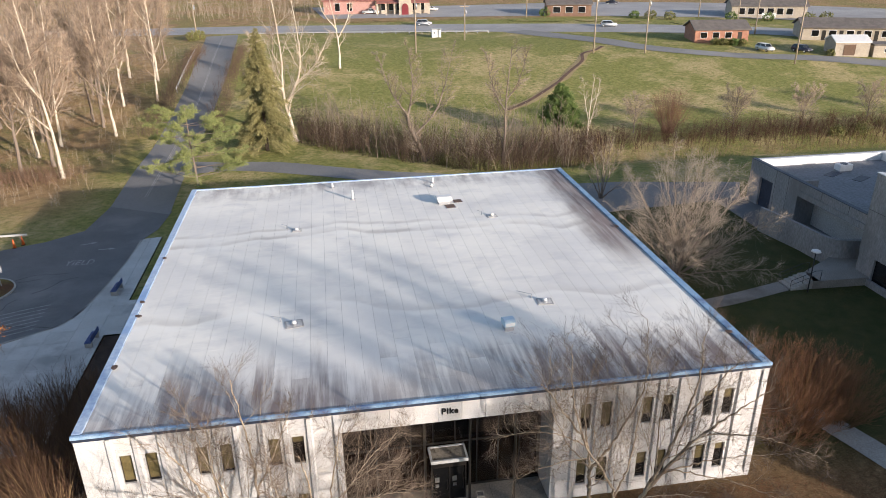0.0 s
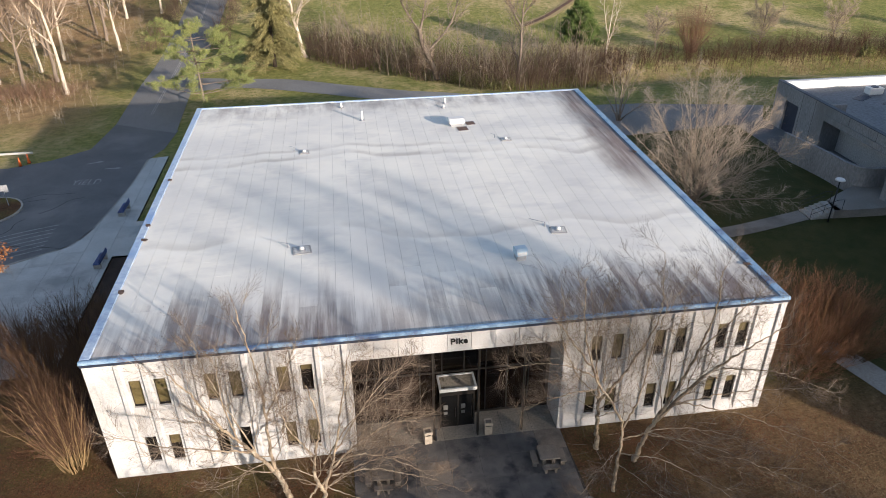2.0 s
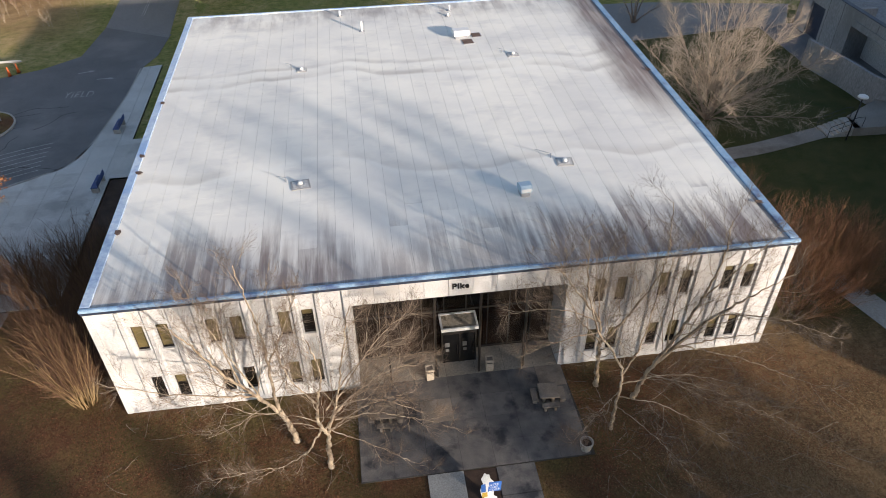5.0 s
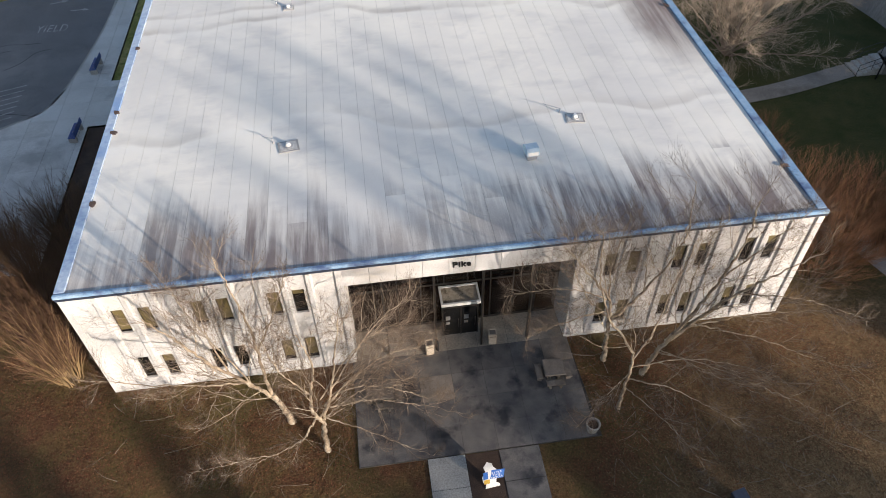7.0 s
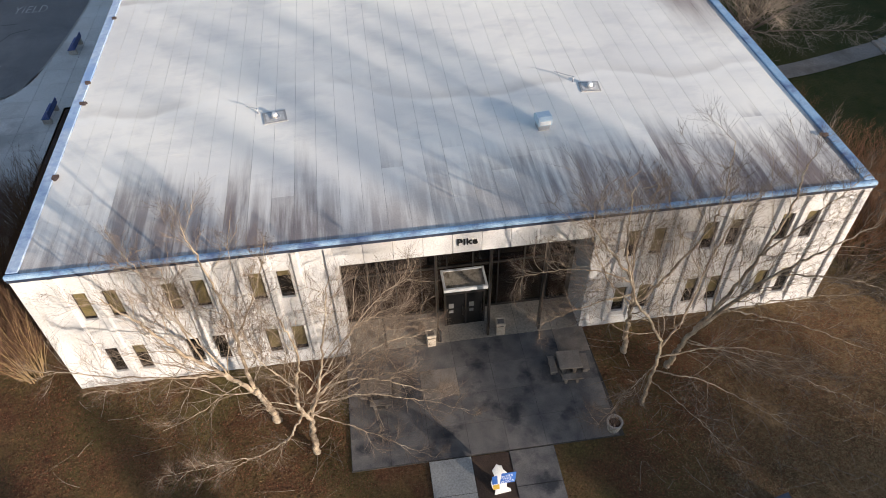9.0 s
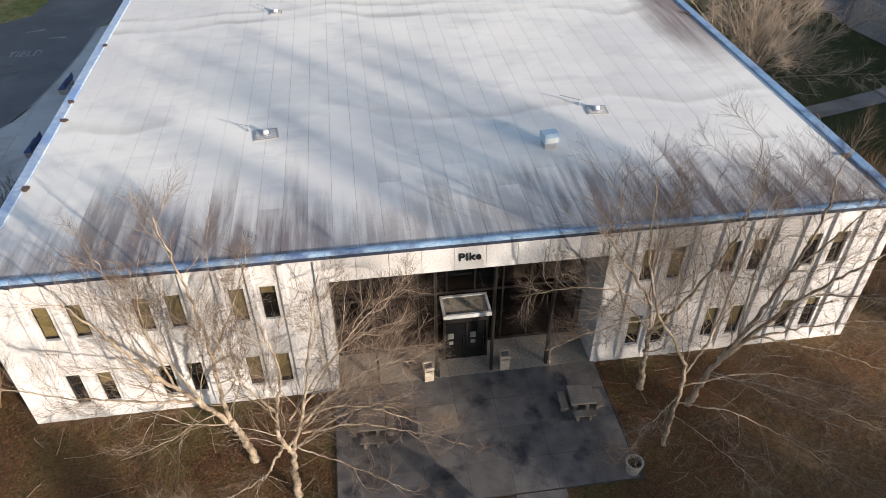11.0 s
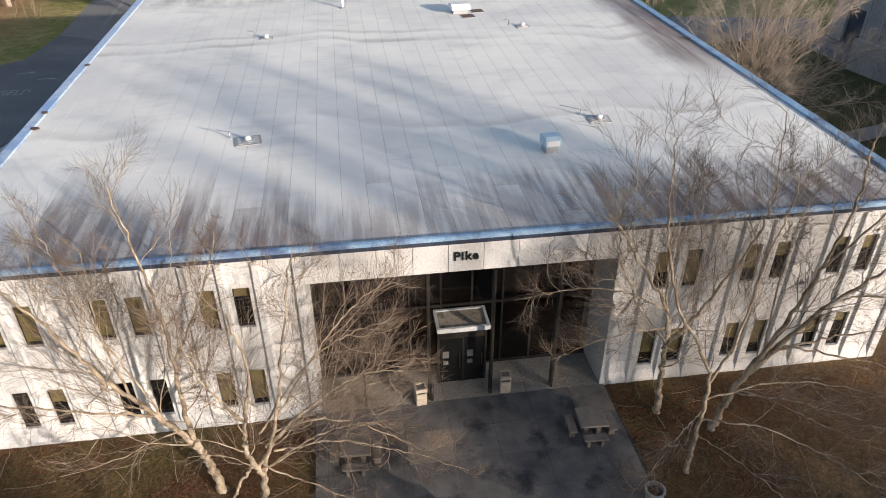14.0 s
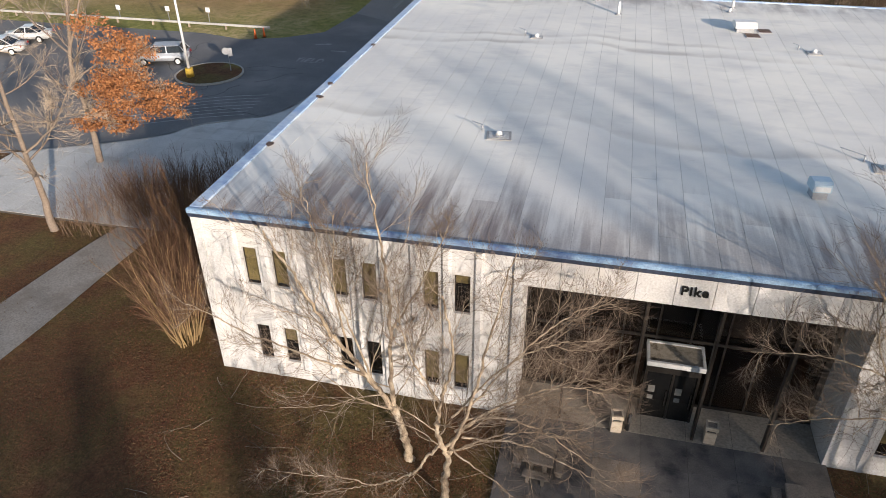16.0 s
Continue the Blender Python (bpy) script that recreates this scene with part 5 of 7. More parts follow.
small = bare_tree("young_tree", "young leafless tree planted in the field", 90, [([(0, 0, 0), (0, 0, 2.5), (0.1, 0, 7.0)], 0.13, 0.02)] + [([(0, 0, 1.6 + 0.35 * k), (1.1 * math.cos(k * 2.4), 1.1 * math.sin(k * 2.4), 3.2 + 0.35 * k), (2.3 * math.cos(k * 2.4), 2.3 * math.sin(k * 2.4), 5.0 + 0.3 * k)], 0.05, 0.012) for k in range(8)], M_bark_grey, M_twig_tan, pose(76.9, 73.5, 0), "young trees", reach=0.42, lo=0.15, counts=(9, 6, 5), thin=0.012)
for x, y, s, r in ((89.1, 73.6, 1.0, 60), (101.8, 74.8, 0.95, 140), (61.0, 75.6, 0.85, 200), (117, 76, 1.0, 300)):
    copy_thing(small, pose(x, y, lie(x, y), 0, 0, r) @ Matrix.Scale(s, 4))

# woods west of the drive: a few kinds, repeated
woods = []
for k in range(4):
    rng = random.Random(100 + k)
    lean = rng.uniform(-0.8, 0.8)
    stems = [([(0, 0, 0), (lean * 0.3, 0.1, 6), (lean, 0.2, 13), (lean * 1.6, 0, 22)], 0.30, 0.05)]
    for j in range(4):
        a, z = rng.uniform(0, 6.28), rng.uniform(6, 12)
        c, s = math.cos(a), math.sin(a)
        f = z / 13 * lean
        stems.append(([(f, 0.15, z), (f + c * 2.2, s * 2.2, z + 3), (f + c * 3.6, s * 3.6, z + 8)], 0.13, 0.03))
    woods.append(bare_tree("woodland_tree", "tall leafless pale-trunked woodland tree", 100 + k, stems, M_bark_white if k % 2 == 0 else M_bark_grey, M_twig_wood, pose(*((-22.5, 68.1), (-23.6, 93.1), (-29.2, 79.0), (-27.9, 69.1))[k], 0), "woodland trees", reach=0.34, counts=(12, 6, 4), thin=0.025, twig_len=1.4, branch_bark=M_twig_wood))
rng = random.Random(120)
spots_w = [(-23.0, 104.7), (-26.1, 96.7), (-17.6, 107), (-31, 66), (-33, 74), (-37, 82), (-34, 92), (-41, 70), (-44, 88), (-30, 112), (-38, 104), (-47, 100), (-26, 124), (-35, 122), (-45, 116), (-54, 84), (-58, 98), (-22, 140), (-32, 138), (-44, 134), (-56, 120), (-62, 110), (-28, 155), (-40, 152), (-52, 146), (-66, 132), (-70, 92), (-36, 58), (-48, 60), (-25.5, 74), (-33, 68.5), (-39, 64), (-20.5, 88), (-31, 87), (-27.5, 84), (-40, 95), (-20, 121), (-27, 106), (-50, 76), (0.5, 97), (-1.5, 120), (1.5, 140)]
for k, (x, y) in enumerate(spots_w):
    s = rng.uniform(0.75, 1.05)
    if x > -5:
        s *= 0.45
    copy_thing(woods[k % 4], pose(x, y, lie(x, y), rng.uniform(-3, 3), rng.uniform(-3, 3), rng.uniform(0, 360)) @ Matrix.Scale(s, 4))


# ---- scrub, reeds and hedges that nobody could count ----
def scrub(name, label, seed, spots, height, twig, per=5, spread=0.5, r=0.02):
    rng = random.Random(seed)
    lines = []
    for x, y in spots:
        h = height * rng.uniform(0.45, 1.15)
        stem = limb(rng, (x, y, lie(x, y) - 0.1), (rng.gauss(0, 0.18), rng.gauss(0, 0.18), 1), h, r * rng.uniform(0.6, 1.3), r * 0.3, 3, 0.09, 0.02)
        lines.append(stem)
        lines += sprout(rng, stem, per, 0.2, 42, h * spread, 0.6, 2, 0.14, 0.05, r * 0.4)
    ob = part(name, tubes(name, lines, 3, False), twig)
    return tagged(ob, label, "scrub", kind="stuff")


rng = random.Random(130)


def creek_y(x):
    return 81 - 0.76 * (x - 8) if x < 33 else 62


bank = [(x, creek_y(x) + 4.0 + rng.gauss(0, 2.6)) for x in (rng.uniform(8, 52) for _ in range(1500))]
scrub("creek_scrub", "dense leafless grey-brown scrub along the creek", 131, bank, 4.2, M_twig_shade, 9, 0.5, 0.024)
tall = [(x, creek_y(x) + 5.5 + rng.gauss(0, 3.2)) for x in (rng.uniform(10, 48) for _ in range(260))]
scrub("creek_saplings", "slim pale leafless saplings along the creek", 132, tall, 7.0, M_twig_tan, 8, 0.3, 0.05)
scrub("creek_reeds", "pale dry reeds and grass along the creek", 133, [(rng.uniform(34, 130), 66 + rng.gauss(0, 1.6)) for _ in range(2600)], 1.6, M_reed, 2, 0.4, 0.02)
scrub("creek_hedge", "russet leafless hedge of scrub along the creek", 134, [(rng.uniform(46, 150), 70 + rng.gauss(0, 1.5)) for _ in range(1500)], 3.0, M_twig_russet, 7, 0.5, 0.026)
scrub("creek_brush", "brown leafless brush along the creek", 137, [(rng.uniform(70, 150), 70.5 + rng.gauss(0, 1.5)) for _ in range(900)], 3.2, M_twig_brown, 7, 0.5, 0.022)
scrub("drive_hedge", "dark leafless hedge along the drive", 135, [((-15.5 if rng.random() < 0.55 else -5.6) + rng.gauss(0, 0.9), rng.uniform(86, 150)) for _ in range(1500)], 2.4, M_twig_shade, 7, 0.5, 0.02)
scrub("wood_brush", "tangle of leafless brush under the woodland trees", 136, [(rng.uniform(-60, -17), rng.uniform(56, 150)) for _ in range(1100)], 2.6, M_twig_tan, 6, 0.5, 0.02)
scrub("wood_edge", "brown brush heaped at the foot of the woodland trees", 138, [(-27 + rng.gauss(0, 3.5), 67 + rng.gauss(0, 1.5)) for _ in range(420)], 2.0, M_twig_brown, 7, 0.5, 0.02)
scrub("corner_brush", "brown leafless brush along the pavement", 139, [(rng.uniform(-14, -6), rng.uniform(7.5, 12.5)) for _ in range(420)], 2.6, M_twig_shade, 7, 0.5, 0.012)
# ivy-green bushes at the bank
for k, (x, y, s) in enumerate(((31.0, 66.5, 1.5), (33.0, 65.0, 1.2), (29, 68.2, 1.0), (92, 69, 1.1), (96, 69.5, 1.3), (35.2, 64.6, 0.9))):
    rng2 = random.Random(150 + k)
    ob = thing("green_bush", "rounded green bush on the creek bank", "bush", pose(x, y, lie(x, y)), "green bushes")
    stems = [limb(rng2, (0, 0, -0.1), (rng2.gauss(0, 0.6), rng2.gauss(0, 0.6), 1), 1.6 * s, 0.03, 0.01, 4, 0.1, 0) for _ in range(14)]
    part("stem_clump", tubes("stems", stems, 3), M_bark_dark, ob)
    spots = [(along(rng2.choice(stems), rng2.uniform(0.3, 0.99))[0] + Vector((rng2.gauss(0, 0.35), rng2.gauss(0, 0.35), rng2.gauss(0, 0.3))) * s, Vector((0, 0, 0.2))) for _ in range(1500)]
    part("foliage", leaves_mesh("foliage", rng2, spots, 0.24), M_needle, ob)
# far hillside woods behind the shops
rng = random.Random(160)
scrub("hillside_woods", "brown leafless woods on the far hillside", 161, [(rng.uniform(-190, 300), rng.uniform(258, 400)) for _ in range(1900)], 13.0, M_twig_brown, 8, 0.4, 0.09)
scrub("roadside_brush", "tan leafless brush beyond the highway", 162, [(rng.uniform(-110, 12), rng.uniform(206, 262)) for _ in range(700)], 4.5, M_twig_tan, 7, 0.5, 0.05)

# ditch across the field
DITCH = [(79.5, 138), (76.0, 134.2), (72.5, 130.7), (69.2, 124.0), (64.3, 116.5), (61.4, 111.4), (58.7, 108.6), (53.7, 101.5), (49.5, 96.5), (44, 92)]
setting("ditch_bank", strip("bank", DITCH, 1.9, 0.01, 0.05), mat("dry_grass_bank", (0.34, 0.26, 0.13), (0.26, 0.20, 0.09), 0.3, 0.95), "band of dry tan grass beside the ditch", "bank")
setting("ditch", strip("ditch", [(x + 0.5 * math.sin(i * 2.3), y) for i, (x, y) in enumerate(DITCH)], 0.7, 0.04, 0.06), M_creek, "narrow eroded brown ditch across the field", "ditch")


# ---- paving, plaza things ----
def clipped(poly, x0, x1, y0, y1):
    """The part of an outline that lies in a rectangle."""
    for axis, limit, keep in ((0, x0, 1), (0, x1, -1), (1, y0, 1), (1, y1, -1)):
        out = []
        for p, q in zip(poly, poly[1:] + poly[:1]):
            a, b = (p[axis] - limit) * keep, (q[axis] - limit) * keep
            if a >= 0:
                out.append(p)
            if a * b < 0:
                t = a / (a - b)
                out.append((p[0] + (q[0] - p[0]) * t, p[1] + (q[1] - p[1]) * t))
        poly = out
        if not poly:
            return []
    return poly




def picnic_table(place, sides):
    """Square concrete table on two slab legs, with short benches close to its edges."""
    ob = thing("picnic_table", "weathered grey concrete picnic table with close square benches", "table", place, "picnic tables")
    part("tabletop", box(-0.53, 0.53, -0.50, 0.50, 0.60, 0.70, 0.035), M_table, ob)
    for x in (-0.24, 0.24):
        part("leg", box(x - 0.08, x + 0.08, -0.30, 0.30, 0.0, 0.61, 0.01), M_table, ob)
    for k in sides:
        m = pose(0, 0, 0, 0, 0, 90 * k)
        seat = part("seat", box(-0.46, 0.46, 0.58, 0.90, 0.32, 0.41, 0.03, m), M_table, ob)
        for x in (-0.26, 0.26):
            part("leg", box(x - 0.06, x + 0.06, 0.63, 0.85, 0.0, 0.33, 0, m), M_table, seat)


picnic_table(pose(13.58, -2.33, 0.085, 0, 0, -4), (1, 2, 3))
picnic_table(pose(22.24, -2.26, 0.085, 0, 0, -3), (1, 2, 3))


def litter_bin(place):
    ob = thing("litter_bin", "tan litter bin with pebbled sides and dark opening", "bin", place @ Matrix.Scale(0.82, 4), "litter bins")
    part("body", box(-0.25, 0.25, -0.25, 0.25, 0.03, 0.72, 0.025), M_bin, ob)
    part("throat", box(-0.20, 0.20, -0.20, 0.20, 0.72, 0.86), M_black, ob)
    bm = bmesh.new()
    for x0, x1, y0, y1 in ((-0.27, 0.27, -0.27, -0.19), (-0.27, 0.27, 0.19, 0.27), (-0.27, -0.19, -0.19, 0.19), (0.19, 0.27, -0.19, 0.19)):
        box_into(bm, x0, x1, y0, y1, 0.86, 1.06)
    hood = part("hood", bm, M_bin, ob)
    part("lid", box(-0.19, 0.19, -0.19, 0.19, 0.93, 0.99, 0.015), M_table, hood)
    for x, y in ((-0.21, -0.21), (0.21, -0.21), (-0.21, 0.21), (0.21, 0.21)):
        part("post", box(x - 0.02, x + 0.02, y - 0.02, y + 0.02, 0.72, 0.86), M_bin, ob)
    part("base", box(-0.22, 0.22, -0.22, 0.22, 0.0, 0.03), M_black, ob)


litter_bin(pose(16.17, 0.05, 0.08, 0, 0, 6))
litter_bin(pose(19.55, 0.25, 0.08, 0, 0, -4))
ashtray = thing("ash_urn", "slim dark ash urn beside the litter bin", "ash urn", pose(16.62, 0.12, 0.08))
part("stem", cyl(0, 0, 0, 0.75, 0.07, 0.06, 12), M_black, ashtray)
part("cap", cyl(0, 0, 0.75, 0.85, 0.10, 0.05, 12), M_black, ashtray)

planter = thing("planter", "round concrete planter with dry stalks", "planter", pose(23.35, -5.6, 0.08))
bm = bmesh.new()
outer, inner, rims = [], [], []
for k in range(20):
    a = 2 * math.pi * k / 20
    c, s = math.cos(a), math.sin(a)
    ring = [bm.verts.new((c * r, s * r, z)) for r, z in ((0.25, 0), (0.34, 0.5), (0.35, 0.58), (0.28, 0.58), (0.26, 0.40))]
    outer.append(ring)
for a, b in zip(outer, outer[1:] + outer[:1]):
    for k in range(4):
        bm.faces.new((a[k], b[k], b[k + 1], a[k + 1]))
bm.faces.new([r[4] for r in outer])
part("pot", bm, M_walk, planter)
rngp = random.Random(9)
part("soil", cyl(0, 0, 0.40, 0.45, 0.255, n=16), M_mulch, planter)
part("stalks", tubes("stalks", [limb(rngp, (rngp.gauss(0, 0.09), rngp.gauss(0, 0.09), 0.44), (rngp.gauss(0, 0.4), rngp.gauss(0, 0.4), 1), 0.35, 0.012, 0.004, 4, 0.2, 0) for _ in range(24)], 3), M_twig_brown, planter)

# cut-out sign in the bed: plain shapes only
sign = thing("cutout_sign", "white cut-out board with a blue panel in the bed", "sign", pose(18.0, -7.75, 0.06, 0, 0, 6))
outline = [(-0.25, 0.0), (0.45, 0.0), (0.42, 0.16), (0.26, 0.30), (0.30, 0.75), (0.30, 1.15), (0.14, 1.38), (0.10, 1.62), (-0.02, 1.66), (-0.12, 1.78), (-0.20, 1.62), (-0.30, 1.45), (-0.22, 1.15), (-0.38, 0.80), (-0.34, 0.45), (-0.20, 0.30)]
n = len(outline)
board = mesh_of("board", [(x, -0.012, z) for x, z in outline] + [(x, 0.012, z) for x, z in outline], [tuple(range(n)), tuple(range(2 * n - 1, n - 1, -1))] + [(i, n + i, n + (i + 1) % n, (i + 1) % n) for i in range(n)])
lean = pose(0, 0, 0, -14)
b = part("board", board, M_white_metal, sign)
b.matrix_basis = lean
pnl = part("panel", box(-0.10, 0.52, -0.032, -0.016, 0.62, 1.18, 0, pose(0, 0, 0, 0, 8, 0)), M_sign_blue, sign, "blue panel with white words")
pnl.matrix_basis = lean
for k, word in enumerate(("ENTER", "THIS", "DOOR")):
    lettering("word", word, 0.17, pose(0.26 + 0.02 * k, -0.036, 0.98 - 0.155 * k, 90, 0, 0), M_white_metal, 0.002, pnl)
part("yellow_patch", box(-0.30, -0.04, -0.030, -0.014, 0.34, 0.60), M_yellow, sign).matrix_basis = lean
part("blue_patch", box(-0.33, -0.11, -0.030, -0.014, 0.66, 1.12), M_sign_blue, sign).matrix_basis = lean
part("stake", box(-0.04, 0.04, 0.014, 0.06, -0.1, 1.2), M_pole_wood, sign).matrix_basis = lean

meter = thing("utility_box", "small black utility box with a sloping lid on the lawn", "box", pose(28.75, -10.0, 0, 0, 0, 12))
part("body", box(-0.30, 0.30, -0.24, 0.24, 0, 0.62, 0.03), M_black, meter)
part("lid", profile([(-0.27, 0.62), (-0.27, 0.68), (0.27, 0.78), (0.27, 0.62)], -0.33, 0.33), M_fascia_dark, meter)
part("label_plate", box(-0.14, 0.14, -0.253, -0.241, 0.28, 0.46), M_alu, meter)


def bench(place):
    ob = thing("bench", "blue slatted bench on grey concrete ends", "bench", place, "blue benches")
    for x in (-0.75, 0.75):
        part("end", box(x - 0.10, x + 0.10, -0.28, 0.28, 0, 0.42, 0.02), M_curb, ob)
    for k in range(3):
        part("seat_slat", box(-0.95, 0.95, -0.26 + 0.18 * k, -0.11 + 0.18 * k, 0.42, 0.47, 0.01), M_bench_blue, ob)
    for k in range(3):
        part("back_slat", box(-0.95, 0.95, 0.27, 0.31, 0.52 + 0.14 * k, 0.63 + 0.14 * k, 0.01), M_bench_blue, ob)
    for x in (-0.75, 0.75):
        part("back_support", box(x - 0.03, x + 0.03, 0.24, 0.268, 0.42, 0.94), M_curb, ob)


bench(pose(-6.55, 22.4, 0.14, 0, 0, -92))
bench(pose(-6.85, 31.3, 0.14, 0, 0, -92))


# ---- car park things ----
def markings():
    tagged(lettering("road_lettering", "YIELD", 1.0, pose(-12.1, 38.7, 0.036) @ Matrix(((0.95, 0.10, 0, 0), (0, 1.7, 0, 0), (0, 0, 1, 0), (0, 0, 0, 1))), M_paint, 0.003), "worn white letters painted on the asphalt", "road marking", kind="structure")
    for x, y, r in ((-12.6, 43.6, 75), (-10.4, 41.8, 60)):
        a = mesh_of("arrow", [(-1.1, -0.10, 0), (0.35, -0.10, 0), (0.35, -0.34, 0), (1.1, 0, 0), (0.35, 0.34, 0), (0.35, 0.10, 0), (-1.1, 0.10, 0)], [(0, 1, 5, 6), (2, 3, 4)])
        ob = setting("painted_arrow", a, M_paint, "worn white arrow painted on the asphalt", "road marking")
        ob.matrix_basis = pose(x, y, 0.037, 0, 0, r - 60) @ Matrix.Scale(0.75, 4)


markings()
for k in range(7):
    y = 24.8 + k * 0.75
    setting("hatch_line", strip("line", [(-20.5, y - 3.6), (-15.5, y - 0.7), (-12.0, y + 0.9 - 0.05 * k)], 0.10, 0.032, 0.006, 3), M_paint, "faded white hatching on the asphalt", "road marking")
rng = random.Random(200)
for k in range(26):
    x, y = rng.uniform(-30, -10), rng.uniform(26, 44)
    pts = [(x, y)]
    a = rng.uniform(0, 3.14)
    for _ in range(4):
        a += rng.gauss(0, 0.5)
        pts.append((pts[-1][0] + math.cos(a) * 1.4, pts[-1][1] + math.sin(a) * 0.9))
    if all(-40 < px < -9.5 and py < 43 for px, py in pts):
        setting("crack", strip("crack", pts, 0.06, 0.031, 0.004, 3), M_crack, "sealed crack in the asphalt", "crack")
island = thing("traffic_island", "round grass traffic island with a pale kerb", "traffic island", pose(-19.1, 33.4, 0), kind="structure")
ringpts = [(2.9 * math.cos(2 * math.pi * k / 32), 2.9 * math.sin(2 * math.pi * k / 32)) for k in range(32)]
part("lawn", prism([(x * 0.95, y * 0.95) for x, y in ringpts], 0, 0.13), M_ground, island)
v = [(x * s, y * s, z) for s, z in ((1.0, 0.0), (1.0, 0.17), (0.95, 0.17), (0.95, 0.10)) for x, y in ringpts]
part("kerb", mesh_of("kerb", v, [(r * 32 + i, r * 32 + (i + 1) % 32, (r + 1) * 32 + (i + 1) % 32, (r + 1) * 32 + i) for r in range(3) for i in range(32)]), M_curb, island)
mast = thing("light_mast", "tall white light mast on a yellow concrete base", "lamp", pose(-20.3, 32.3, 0.1))
part("base", cyl(0, 0, 0, 0.75, 0.36, 0.32, 16), M_yellow, mast)
part("mast", cyl(0, 0, 0.75, 11, 0.12, 0.07, 12), M_white_metal, mast)
part("lamp_head", box(-0.7, 0.7, -0.15, 0.15, 10.9, 11.1, 0.03), M_alu, mast)
stop = thing("road_sign", "road sign seen from its grey metal back", "sign", pose(-17.6, 34.4, 0.1, 0, 0, 20))
part("post", box(-0.03, 0.03, -0.02, 0.02, 0, 2.0), M_vent_grey, stop)
part("plate", prism([(0.32 * math.cos(radians(22.5 + 45 * k)), 0.32 * math.sin(radians(22.5 + 45 * k))) for k in range(8)], -0.01, 0.01), M_vent_grey, stop).matrix_basis = pose(-0.18, -0.035, 1.75, 90)
part("plate", box(0.06, 0.36, -0.035, -0.022, 1.3, 2.0), M_vent_grey, stop)

rail = thing("guard_rail", "long pale timber guard rail beside the car park", "rail")
for k in range(15):
    x = -79 + k * 4.2
    part("post", box(x - 0.08, x + 0.08, 46.30, 46.46, 0, 0.62), M_pole_wood, rail)
part("beam", box(-80, -19.4, 46.14, 46.28, 0.42, 0.64, 0.02), M_rail, rail)
for x, y in ((-37.5, 47.6), (-32.0, 48.2), (-27.5, 48.6)):
    s = thing("parking_sign", "small white sign plate on a short post", "sign", pose(x, y, 0), "parking signs")
    part("post", box(-0.03, 0.03, -0.02, 0.02, 0, 1.5), M_vent_grey, s)
    part("plate", box(-0.25, 0.25, -0.035, -0.022, 1.0, 1.5), M_white_metal, s)
for x, y in ((-19.3, 44.6), (-19.9, 43.9)):
    c = thing("traffic_cone", "orange traffic cone at the lawn's edge", "traffic cone", pose(x, y, 0.03), "traffic cones")
    part("cone", cyl(0, 0, 0.03, 0.95, 0.17, 0.04, 14), M_orange, c)
    part("foot", box(-0.2, 0.2, -0.2, 0.2, 0, 0.03), M_black, c)


